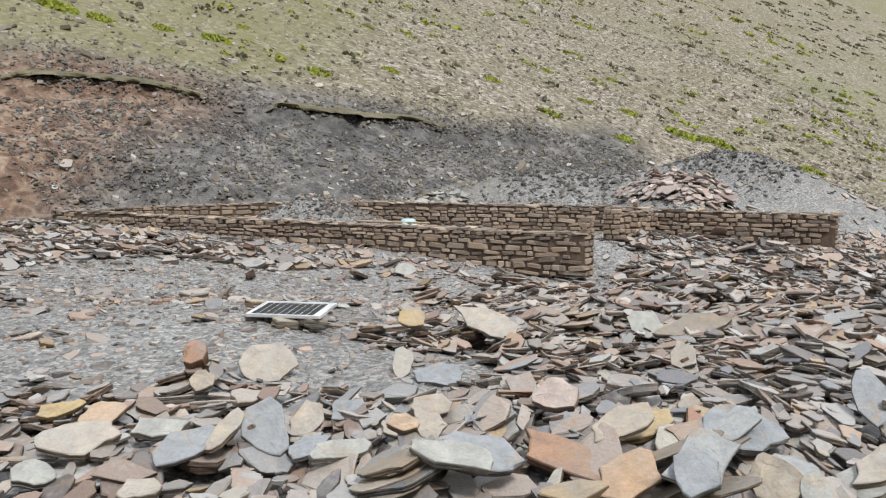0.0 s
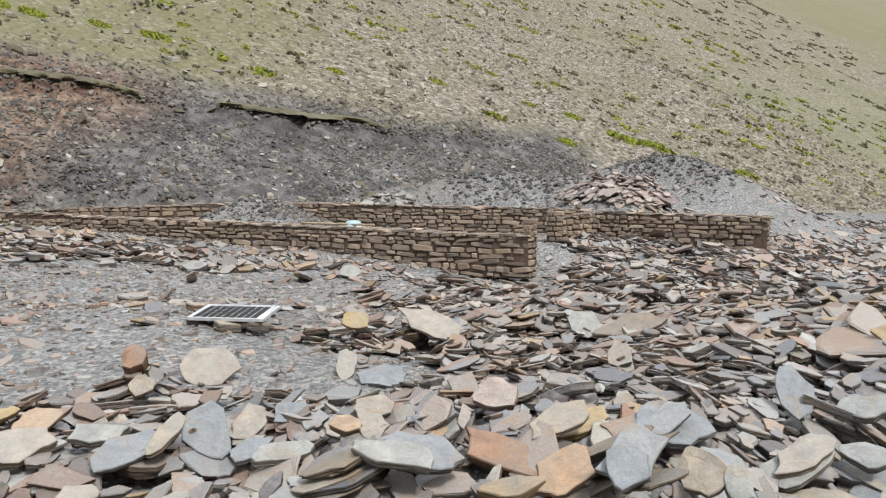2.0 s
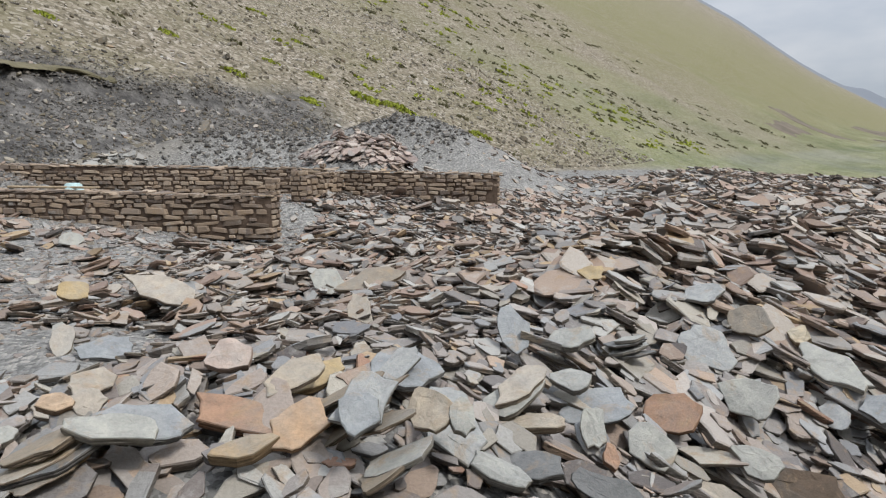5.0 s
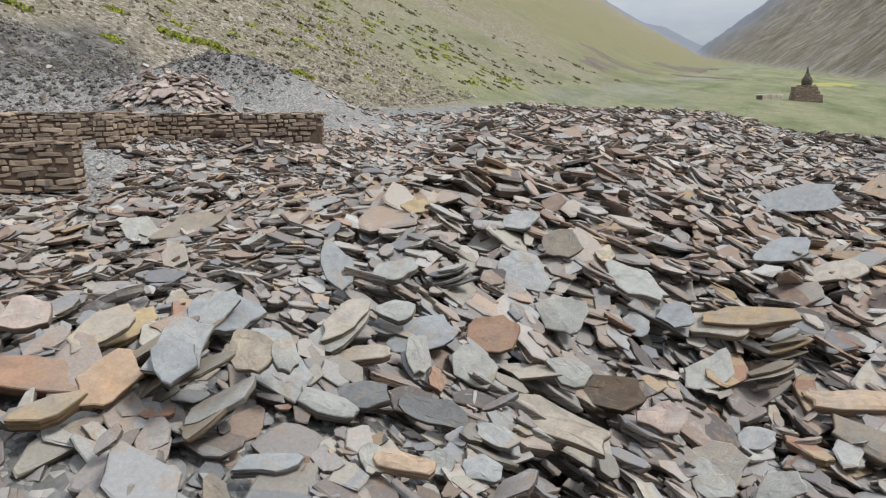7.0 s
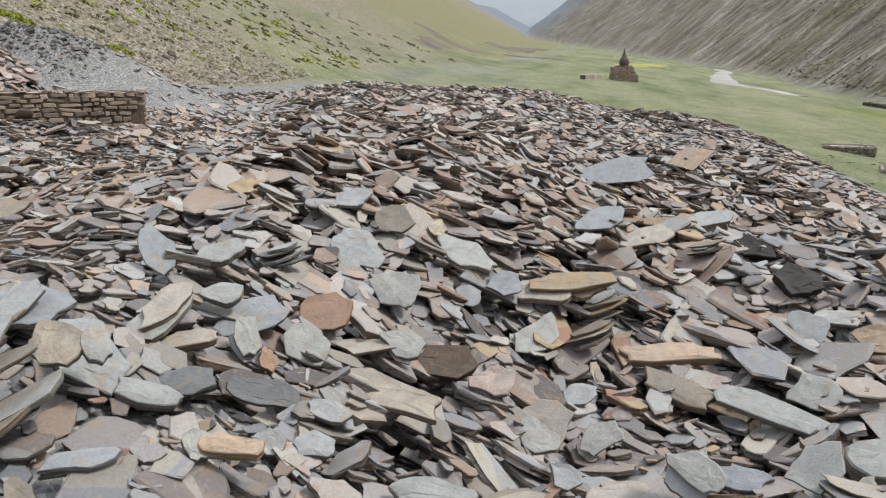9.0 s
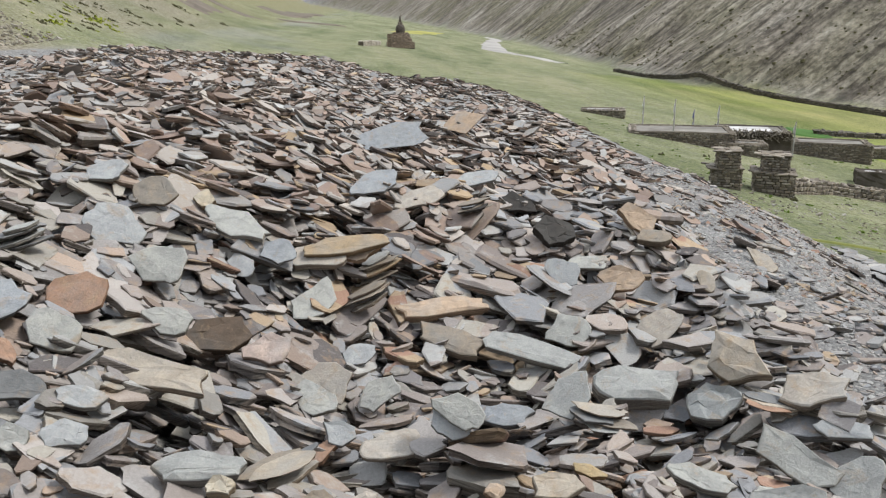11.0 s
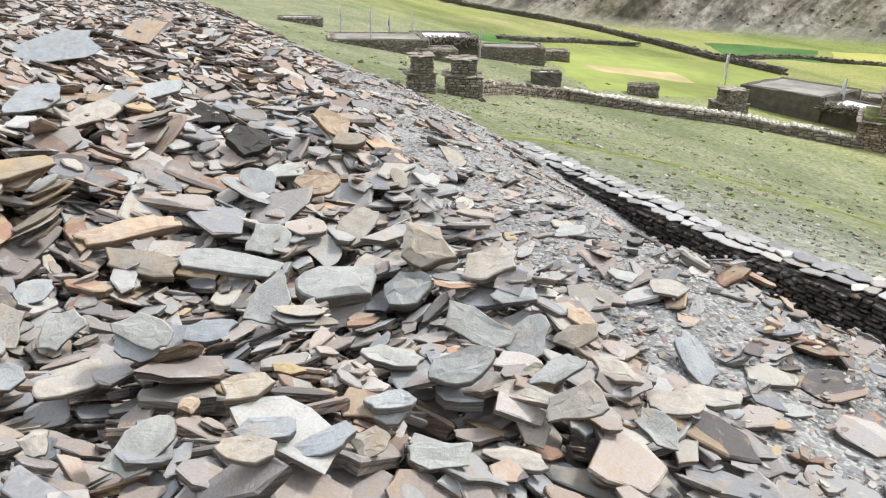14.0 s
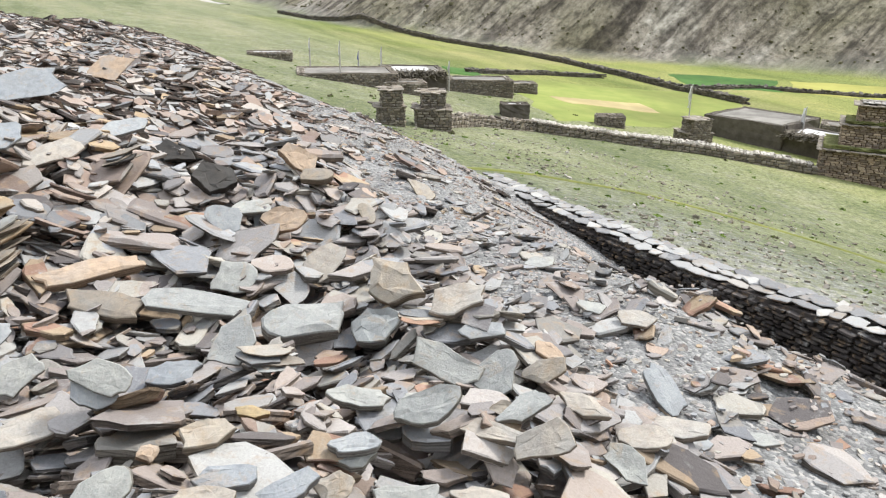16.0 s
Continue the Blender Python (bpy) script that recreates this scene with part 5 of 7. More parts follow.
split_slab(9.60, 1.72, -177, 25, -13, 0.41, 0.30, 0.10, "brown", "weathered brown block lying slantwise on the slate heap")
split_slab(7.73, 1.61, -175, 48, 8, 0.49, 0.29, 0.10, "orange_tan", "orange-tan block leaning on the slate heap")
split_slab(6.79, 1.84, -170, 45, 8, 0.43, 0.34, 0.06, "pale", "pale grey broad slab leaning on the slate heap")
split_slab(6.47, 2.05, -150, 27, -20, 0.97, 0.26, 0.07, "slate_green", "large greenish grey long layered slab lying slantwise on the slate heap")
split_slab(6.14, 0.98, -156, 30, -4, 0.70, 0.33, 0.18, "slate_green", "large greenish grey block lying slantwise on the slate heap")
split_slab(5.98, 0.37, -176, 46, -5, 0.40, 0.31, 0.20, "block_grey", "mid-grey broad block leaning on the slate heap")
split_slab(6.41, 0.27, -188, 49, -17, 0.58, 0.40, 0.20, "tan", "large tan block leaning on the slate heap")
split_slab(5.67, -0.30, -189, 28, 34, 0.48, 0.30, 0.10, "pale_tan", "pale tan block lying slantwise on the slate heap")
split_slab(5.15, 1.28, -177, 46, 33, 0.41, 0.34, 0.05, "slate_green", "greenish grey broad slab leaning on the slate heap")
split_slab(3.68, 1.46, -146, 46, -44, 0.29, 0.22, 0.05, "pale_blue", "pale blue-grey slab leaning on the slate heap")
split_slab(4.06, 2.74, -142, 42, -45, 0.32, 0.23, 0.06, "pale", "pale grey slab leaning on the slate heap")
split_slab(4.93, 2.80, -154, 49, 21, 0.36, 0.25, 0.06, "pale", "pale grey slab leaning on the slate heap")
split_slab(7.27, 1.09, -170, 45, 40, 0.53, 0.32, 0.06, "pale_tan", "pale tan slab leaning on the slate heap")
split_slab(7.69, 2.21, -164, 50, -28, 0.41, 0.31, 0.05, "pale_blue", "pale blue-grey broad slab leaning on the slate heap")
split_slab(8.81, 2.32, -153, 26, -7, 0.46, 0.24, 0.05, "pale", "pale grey slab lying slantwise on the slate heap")
split_slab(6.06, 3.99, -147, 31, 11, 0.84, 0.24, 0.08, "ochre_tan", "large ochre-tan long layered slab lying slantwise on the slate heap")
split_slab(8.62, 0.91, -170, 43, -69, 0.29, 0.17, 0.05, "tan", "tan slab leaning on the slate heap")
split_slab(3.29, 2.08, -156, 29, 38, 0.26, 0.11, 0.05, "rust", "small rusty red-brown long layered slab lying slantwise on the slate heap")
split_slab(8.49, 4.50, -149, 29, 28, 0.70, 0.35, 0.05, "pale_tan", "large pale tan slab lying slantwise on the slate heap")
split_slab(2.41, 2.10, -142, 29, 3, 0.42, 0.15, 0.08, "slate_green", "greenish grey long layered slab lying slantwise on the slate heap")
split_slab(2.29, 1.83, -134, 43, -10, 0.12, 0.08, 0.16, "cream", "small cream white block leaning on the slate heap")
split_slab(9.93, 4.40, -143, 27, 19, 0.72, 0.31, 0.05, "pale_blue", "large pale blue-grey long layered slab lying slantwise on the slate heap")
split_slab(13.18, 0.71, -181, 24, -49, 0.72, 0.28, 0.06, "tan", "large tan long layered slab lying slantwise on the slate heap")
split_slab(5.51, 3.37, -138, 44, 25, 0.32, 0.22, 0.05, "pale_blue", "pale blue-grey slab leaning on the slate heap")
split_slab(5.30, 1.80, -172, 28, 5, 0.41, 0.21, 0.06, "slate_blue", "blue-grey slab lying slantwise on the slate heap")
split_slab(3.57, 1.77, -134, 31, 1, 0.37, 0.18, 0.06, "pale_tan", "pale tan slab lying slantwise on the slate heap")
split_slab(5.21, -0.24, -186, 45, -21, 0.55, 0.24, 0.09, "pale", "pale grey slab leaning on the slate heap")
split_slab(5.13, -0.64, 168, 45, 35, 0.36, 0.31, 0.06, "slate_green", "greenish grey broad slab leaning on the slate heap")
split_slab(5.24, -0.98, 161, 49, 17, 0.32, 0.18, 0.06, "tan", "tan slab leaning on the slate heap")
split_slab(5.47, -1.02, 176, 30, -38, 0.26, 0.14, 0.10, "orange_tan", "small orange-tan block lying slantwise on the slate heap")
split_slab(3.68, 1.41, -157, 50, -29, 0.32, 0.17, 0.05, "pale", "pale grey slab leaning on the slate heap")
split_slab(6.01, -2.05, 178, 30, -67, 0.52, 0.22, 0.06, "pale_blue", "pale blue-grey long layered slab lying slantwise on the slate heap")
split_slab(4.10, 0.13, -157, 28, -17, 0.37, 0.14, 0.06, "pale", "pale grey long layered slab lying slantwise on the slate heap")
split_slab(3.85, -0.25, -175, 24, 6, 0.24, 0.12, 0.06, "pale", "small pale grey slab lying slantwise on the slate heap")
split_slab(3.76, -0.65, 171, 32, -8, 0.46, 0.11, 0.07, "pale_tan", "pale tan long layered slab lying slantwise on the slate heap")
split_slab(4.32, -1.14, 164, 24, -12, 0.34, 0.15, 0.06, "pale_tan", "pale tan long layered slab lying slantwise on the slate heap")
split_slab(3.77, -0.27, -179, 43, 13, 0.36, 0.19, 0.12, "slate_green", "greenish grey block leaning on the slate heap")
split_slab(3.37, 0.05, -167, 25, 1, 0.24, 0.12, 0.07, "pale", "small pale grey slab lying slantwise on the slate heap")
split_slab(2.94, 0.25, -159, 24, 17, 0.29, 0.11, 0.06, "slate_blue", "blue-grey long layered slab lying slantwise on the slate heap")
split_slab(2.89, 0.48, -160, 28, -4, 0.26, 0.12, 0.08, "slate_blue", "small blue-grey slab lying slantwise on the slate heap")
split_slab(2.77, 0.96, -159, 46, 27, 0.33, 0.18, 0.06, "pale", "pale grey slab leaning on the slate heap")
split_slab(2.62, 0.43, -164, 31, -11, 0.23, 0.11, 0.06, "pale_tan", "small pale tan slab lying slantwise on the slate heap")
split_slab(3.40, 2.04, -132, 45, -19, 0.20, 0.14, 0.06, "pale_blue", "small pale blue-grey slab leaning on the slate heap")
split_slab(2.70, 1.38, -142, 45, -3, 0.12, 0.11, 0.07, "pale_tan", "small pale tan broad slab leaning on the slate heap")
split_slab(2.64, 1.61, -132, 45, 14, 0.18, 0.11, 0.06, "brown", "small weathered brown slab leaning on the slate heap")
split_slab(7.77, -1.64, 179, 13, -15, 0.31, 0.19, 0.04, "pale", "pale grey slab lying flat on grey gravel")
split_slab(7.45, -2.08, 163, 16, -4, 0.39, 0.24, 0.05, "pale_tan", "pale tan slab lying flat on grey gravel")
split_slab(4.31, -1.53, 154, 11, 17, 0.32, 0.20, 0.05, "pale_tan", "pale tan slab lying flat on grey gravel")
split_slab(9.66, -1.20, 176, 12, 13, 0.41, 0.26, 0.04, "pale", "pale grey slab lying flat on grey gravel")
split_slab(9.47, -2.00, 171, 30, 11, 0.21, 0.12, 0.10, "slate_dark", "small dark grey block lying slantwise on the slate heap")
split_slab(5.45, -0.52, 176, 31, 10, 0.35, 0.15, 0.05, "pale_blue", "pale blue-grey long layered slab lying slantwise on the slate heap")
split_slab(3.34, 1.03, -142, 45, 7, 0.11, 0.09, 0.07, "orange_tan", "small orange-tan broad slab leaning on the slate heap")
split_slab(3.06, 0.62, -144, 27, -8, 0.23, 0.12, 0.07, "tan", "small tan slab lying slantwise on the slate heap")
split_slab(3.96, 0.73, -172, 30, -7, 0.20, 0.08, 0.05, "ochre", "small ochre yellow long layered slab lying slantwise on the slate heap")
split_slab(3.94, -0.68, 174, 46, 1, 0.17, 0.10, 0.08, "tan", "small tan slab leaning on the slate heap")
split_slab(3.48, -0.59, 186, 27, -12, 0.34, 0.11, 0.06, "pale_tan", "pale tan long layered slab lying slantwise on the slate heap")
split_slab(3.21, -0.23, -163, 46, 2, 0.30, 0.13, 0.06, "pale", "pale grey slab leaning on the slate heap")
split_slab(3.37, 0.03, -160, 31, -4, 0.25, 0.10, 0.07, "pale_blue", "small pale blue-grey long layered slab lying slantwise on the slate heap")
split_slab(3.93, -0.78, 183, 32, 26, 0.33, 0.14, 0.06, "slate_green", "greenish grey long layered slab lying slantwise on the slate heap")
split_slab(4.99, -1.89, 149, 9, 13, 0.43, 0.21, 0.05, "pale_tan", "pale tan slab lying flat on grey gravel")
split_slab(3.11, 0.08, -158, 49, 19, 0.17, 0.13, 0.07, "tan", "small tan broad slab leaning on the slate heap")
split_slab(3.68, -0.86, 162, 48, 33, 0.31, 0.18, 0.07, "pale_tan", "pale tan slab leaning on the slate heap")
split_slab(4.02, -1.36, 173, 45, -24, 0.28, 0.18, 0.06, "pale", "small pale grey slab leaning on the slate heap")
split_slab(5.49, -2.69, 161, 14, -4, 0.24, 0.14, 0.04, "pale", "small pale grey slab lying flat on grey gravel")
split_slab(5.17, -2.11, 148, 13, -1, 0.20, 0.14, 0.04, "pale_blue", "small pale blue-grey slab lying flat on grey gravel")


# ---------------------------------------------------------------- masonry
def box_bm(sx, sy, sz, wob=0.0, seed=0, cuts=0):
    bm = bmesh.new()
    bmesh.ops.create_cube(bm, size=1.0)
    if cuts:
        bmesh.ops.subdivide_edges(bm, edges=bm.edges[:], cuts=cuts, use_grid_fill=True)
    rng = random.Random(seed)
    for v in bm.verts:
        v.co.x = v.co.x * sx + rng.uniform(-wob, wob)
        v.co.y = v.co.y * sy + rng.uniform(-wob, wob)
        v.co.z = (v.co.z + 0.5) * sz + (rng.uniform(-wob, wob) if v.co.z > 0 else 0)
    return bm


STONES = []
for i in range(10):
    bm = bmesh.new()
    bmesh.ops.create_cube(bm, size=1.0)
    rs = random.Random(100 + i)
    for v in bm.verts:
        v.co = Vector((v.co.x * rs.uniform(0.74, 1.0), v.co.y * rs.uniform(0.85, 1.0), v.co.z * rs.uniform(0.66, 1.0)))
    bmesh.ops.bevel(bm, geom=bm.edges[:], offset=0.10, segments=1, affect="EDGES")
    me = bpy.data.meshes.new("stone")
    bm.to_mesh(me)
    bm.free()
    me.materials.append(M_MASON)
    STONES.append(me)
STONE_ARR = []
for me in STONES:
    v = np.array([tuple(x.co) for x in me.vertices])
    STONE_ARR.append((v, [np.array([tuple(f.vertices)]) for f in me.polygons]))


def joined_stones(name, mats, seed=0):
    rng = random.Random(seed)
    vs, faces, base = [], {}, 0
    for m in mats:
        v, fs = STONE_ARR[rng.randrange(10)]
        m = np.array(m)
        vs.append(v @ m[:3, :3].T + m[:3, 3])
        for f in fs:
            faces.setdefault(f.shape[1], []).append(f + base)
        base += len(v)
    return np_mesh(name, np.concatenate(vs), [np.concatenate(f) for f in faces.values()])


def masonry(name, a, b, thick, base, top_a, top_b, label, stone=0.3, course=0.13, single=True, both=False, material=None, core=None, cap=True, seed=1, ends=True):
    """A rubble wall from a to b (its front face lies on the right of that line): mortar core, stones in courses, cap slabs."""
    rng = random.Random(seed)
    a, b = Vector(a), Vector(b)
    d = (b - a)
    length = d.length
    d.normalize()
    n = Vector((d.y, -d.x))
    yaw = math.atan2(d.y, d.x)
    root = new(name)
    tagged(root, label, "wall", kind="structure")
    bm = bmesh.new()
    bmesh.ops.create_cube(bm, size=1.0)
    for v in bm.verts:
        s = v.co.x + 0.5
        g = a + d * (length * s) - n * (thick * (0.5 + v.co.y) * 0.94 + 0.03 * thick)
        top = top_a + (top_b - top_a) * s - 0.03
        v.co = Vector((g.x, g.y, top if v.co.z > 0 else base))
    link("core", bm, core or M_MORTAR, root)
    mats = []
    faces = [(0.0, -1)] + ([(thick, 1)] if both else [])
    for off, sign in faces:
        z = base + 0.02
        r = 0
        while z < max(top_a, top_b) - 0.02:
            hgt = course * rng.uniform(0.65, 1.4)
            u = -rng.uniform(0, stone * 0.5)
            while u < length:
                w = stone * rng.choice((0.45, 0.7, 0.9, 1.1, 1.4, 1.8)) * rng.uniform(0.85, 1.15)
                s = min(max((u + w / 2) / length, 0), 1)
                top = top_a + (top_b - top_a) * s
                if z + hgt < top + 0.03 and u + w * 0.3 > 0 and u + w * 0.7 < length:
                    g = a + d * (u + w / 2) - n * (off + (0.06 if sign < 0 else -0.06))
                    m = Matrix.LocRotScale((g.x, g.y, z + hgt / 2 + rng.uniform(-0.022, 0.022)), Euler((rng.uniform(-0.05, 0.05), rng.uniform(-0.12, 0.12), yaw + rng.uniform(-0.05, 0.05))),
                                           (w * rng.uniform(0.86, 1.02), rng.uniform(0.15, 0.24), hgt * rng.uniform(0.72, 1.08)))
                    mats.append(m)
                u += w
            z += hgt
    if ends:
        for end, sgn in ((a, -1), (b, 1)):
            z = base + 0.02
            while z < max(top_a, top_b) - 0.05:
                hgt = course * rng.uniform(0.9, 1.4)
                u = 0.0
                while u < thick - 0.08:
                    w = min(stone * rng.uniform(0.6, 1.3), thick - u)
                    g = end - n * (u + w / 2) - d * (0.05 * sgn)
                    mats.append(Matrix.LocRotScale((g.x, g.y, z + hgt / 2), Euler((0, 0, yaw + math.pi / 2 + rng.uniform(-0.05, 0.05))), (w * 0.92, 0.19, hgt * 0.85)))
                    u += w
                z += hgt
    caps = []
    if cap:
        u = 0.0
        while u < length:
            w = stone * rng.uniform(0.7, 1.6)
            t = 0.0
            while t < thick:
                wt = rng.uniform(0.22, 0.4)
                s = min((u + w / 2) / length, 1)
                g = a + d * (u + w / 2) - n * (t + wt / 2 - 0.04)
                caps.append(Matrix.LocRotScale((g.x, g.y, top_a + (top_b - top_a) * s + rng.uniform(-0.01, 0.035)), Euler((rng.uniform(-0.12, 0.12), rng.uniform(-0.12, 0.12), yaw + rng.uniform(-0.4, 0.4))),
                                                (w * 0.95, wt, rng.uniform(0.03, 0.07))))
                t += wt
            u += w
    if single:
        for k, m in enumerate(mats[:300]):
            ob = new("stone", STONES[rng.randrange(10)])
            ob.parent = root
            ob.matrix_world = m
        rest = mats[300:] + caps
    else:
        rest = mats + caps
    if rest:
        me = joined_stones("small_stones", rest, seed)
        tagged(link_mesh("small_stones", me, material or M_MASON_ISL, root), kind="stuff")
    return root


FOUND = "low unfinished foundation wall of tan rubble stone in mud mortar"
masonry("wall_front", (-14.5, 24.5), (2.05, 15.45), 0.5, -0.2, 1.0, 0.68, FOUND, 0.34, 0.115, True, seed=3)
masonry("wall_cross", (3.65, 20.35), (5.15, 22.6), 0.5, 0.0, 0.92, 1.04, FOUND, 0.3, 0.12, True, seed=4)
masonry("wall_right", (5.15, 22.6), (9.2, 20.2), 0.5, 0.0, 1.05, 0.95, FOUND, 0.32, 0.13, True, seed=5)
masonry("wall_back", (-6.0, 27.6), (4.6, 23.0), 0.5, 0.2, 1.3, 1.1, FOUND, 0.36, 0.14, False, seed=6)
masonry("wall_left", (-14.2, 25.3), (-6.3, 27.6), 0.5, 0.2, 1.02, 1.28, FOUND, 0.36, 0.14, False, seed=7)


# ---------------------------------------------------------------- retaining wall along the terrace edge
def retaining_wall():
    rng = random.Random(31)
    root = new("retaining_wall")
    tagged(root, "dry-laid slate retaining wall, wet face coloured as in shade, pale flat coping slabs", "wall", kind="structure")
    def at(p, q):
        return Vector((PX * p + QX * q, PY * p + QY * q))
    def top_z(p):
        return -4.24 + 0.075 * min(max(9.5 - p, 0.0), 4.5)
    yaw = math.atan2(PY, PX)
    p0, p1 = -3.0, 18.0
    bm = bmesh.new()
    rows = []
    for p in (p0, 5.0, 9.5, p1):
        c0, c1 = at(p, WALL_Q - 0.12), at(p, WALL_Q + 0.5)
        rows.append([bm.verts.new(c) for c in ((c0.x, c0.y, -6.6), (c0.x, c0.y, top_z(p)), (c1.x, c1.y, top_z(p)), (c1.x, c1.y, -6.6))])
    for r0, r1 in zip(rows[:-1], rows[1:]):
        for k in range(4):
            bm.faces.new((r0[k], r1[k], r1[(k + 1) % 4], r0[(k + 1) % 4]))
    bm.faces.new(rows[0])
    bm.faces.new(rows[-1][::-1])
    bmesh.ops.recalc_face_normals(bm, faces=bm.faces[:])
    link("core", bm, M_WALL_SHADED, root)
    face = []
    z = -6.2
    while z < -3.95:
        h = rng.uniform(0.05, 0.10)
        p = p0
        while p < p1:
            w = rng.uniform(0.15, 0.42)
            g = at(p + w / 2, WALL_Q - 0.14 + rng.uniform(-0.03, 0.03))
            if z + h > top_z(p) - 0.0:
                p += w
                continue
            face.append(Matrix.LocRotScale((g.x, g.y, z + h / 2), Euler((rng.uniform(-0.05, 0.05), rng.uniform(-0.06, 0.06), yaw + rng.uniform(-0.08, 0.08))), (w * 0.95, 0.22, h * 0.82)))
            p += w
        z += h
    # the face's shade is in this stone colour
    tagged(link_mesh("face_stones", joined_stones("face_stones", face, 9), M_WALL_SHADED, root), kind="stuff")
    for row, q in enumerate((0.02, 0.33, 0.58)):
        p = p0 + 0.1 * row
        while p < p1:
            w = rng.uniform(0.22, 0.55)
            k = rng.randrange(28)
            v, qd, sh, c = PROTO[k]
            key = ("coping", k)
            if key not in _mesh_of:
                _mesh_of[key] = np_mesh("coping_slab", v, [qd, sh, c])
                _mesh_of[key].materials.append(M_COPING)
                edged(_mesh_of[key], len(qd), M_EDGE_OBJ_SHADED)
            ob = new("coping_slab", _mesh_of[key])
            ob.parent = root
            g = at(p + w / 2, WALL_Q + q + rng.uniform(-0.06, 0.06))
            ob.matrix_world = Matrix.LocRotScale((g.x, g.y, top_z(p) + 0.035 + 0.03 * (row == 1) + rng.uniform(0, 0.03)), Euler((rng.uniform(-0.09, 0.09), rng.uniform(-0.09, 0.09), yaw + rng.uniform(-0.3, 0.3))),
                                                 (w * 1.15, rng.uniform(0.28, 0.5), rng.uniform(0.025, 0.05)))
            p += w * 0.92


retaining_wall()


# ---------------------------------------------------------------- village and fields
M_RUBBLE = slate("rubble_wall", "island", [(0.0, (0.19, 0.165, 0.13)), (0.3, (0.25, 0.22, 0.175)), (0.6, (0.15, 0.13, 0.11)), (0.8, (0.31, 0.28, 0.23))])
M_RUBBLE_CORE = plain("rubble_core", (0.10, 0.085, 0.065), (0.19, 0.165, 0.13), 3.5, 0.95, rel=0.8, dist=0.05)
M_PLASTER = plain("mud_plaster", (0.075, 0.063, 0.051), (0.155, 0.137, 0.114), 1.6, 0.95, rel=0.4, dist=0.03)
M_ROOF_PALE = plain("pale_earth_roof", (0.42, 0.41, 0.40), (0.72, 0.71, 0.70), 1.1, 0.7)
M_ROOF = plain("earth_roof", (0.15, 0.14, 0.122), (0.31, 0.295, 0.265), 0.8, 0.95)
M_BRUSH = plain("stacked_brushwood", (0.10, 0.085, 0.06), (0.30, 0.27, 0.22), 9.0, 0.95, rel=0.9, dist=0.05)
M_PALE = plain("pale_cobble", (0.42, 0.385, 0.33), (0.62, 0.58, 0.51), 5.0, 0.85)
M_WHITE = plain("white_cloth", (0.68, 0.69, 0.72), (0.82, 0.82, 0.83), 6.0, 0.8)
M_BLUEC = plain("blue_cloth", (0.10, 0.13, 0.40), (0.16, 0.2, 0.5), 6.0, 0.8)
M_POLE = plain("grey_pole", (0.38, 0.37, 0.35), (0.55, 0.53, 0.5), 6.0, 0.8)
M_GRASS = plain("short_grass", (0.075, 0.13, 0.02), (0.17, 0.24, 0.045), 5.0, 0.95, rel=0.7, dist=0.05)
M_TUFT = plain("cushion_plant", (0.15, 0.19, 0.02), (0.31, 0.34, 0.05), 9.0, 0.95, rel=0.7, dist=0.03)
M_BUSH = plain("dark_shrub", (0.055, 0.05, 0.03), (0.13, 0.125, 0.06), 9.0, 0.95, rel=0.7, dist=0.03)
M_LEDGE = plain("ledge_turf", (0.10, 0.115, 0.035), (0.22, 0.22, 0.09), 5.0, 0.95, rel=0.7, dist=0.05)


M_COPING_FAR = slate("weathered_cap", "island", [(0.0, (0.30, 0.285, 0.26)), (0.5, (0.40, 0.385, 0.36)), (0.8, (0.24, 0.225, 0.20))])


def rubble_faces(sx, sy, sz, seed, stone=0.28, course=0.11, gap=()):
    """Stones over the four sides of a block that stands on z = 0, centred."""
    rng = random.Random(seed)
    out = []
    for ang, half, span in ((0, sy / 2, sx), (math.pi / 2, sx / 2, sy), (math.pi, sy / 2, sx), (-math.pi / 2, sx / 2, sy)):
        z = -0.15
        while z < sz - 0.05:
            h = course * rng.uniform(0.7, 1.3)
            u = -span / 2
            while u < span / 2 - 0.05:
                w = min(stone * rng.uniform(0.6, 1.5), span / 2 - u)
                m = Matrix.Rotation(ang, 4, "Z") @ Matrix.LocRotScale((u + w / 2, -half + 0.03, z + h / 2), Euler((0, rng.uniform(-0.12, 0.12), rng.uniform(-0.12, 0.12))), (w * rng.uniform(0.85, 1.05), rng.uniform(0.15, 0.26), h * rng.uniform(0.75, 1.0)))
                out.append(m)
                u += w
            z += h
    return out


def rubble_block(name, sx, sy, sz, parent, seed, core=None, stones=None, label="", stone=0.28, course=0.11, facing=True):
    bm = box_bm(sx * 0.985, sy * 0.985, sz, 0.05, seed, 4)
    for v in bm.verts:
        if v.co.z < 0.01:
            v.co.z = -0.4
    body = link(name, bm, core or M_RUBBLE_CORE, parent, label)
    if not facing:
        return body
    me = joined_stones("facing_stones", rubble_faces(sx, sy, sz, seed, stone, course), seed)
    f = link_mesh("facing_stones", me, stones or M_RUBBLE, body)
    tagged(f, kind="stuff")
    return body


def place(root, x, y, yaw=0.0, dz=0.0):
    root.matrix_world = Matrix.Translation((x, y, ground_at(x, y) + dz)) @ Matrix.Rotation(yaw, 4, "Z")


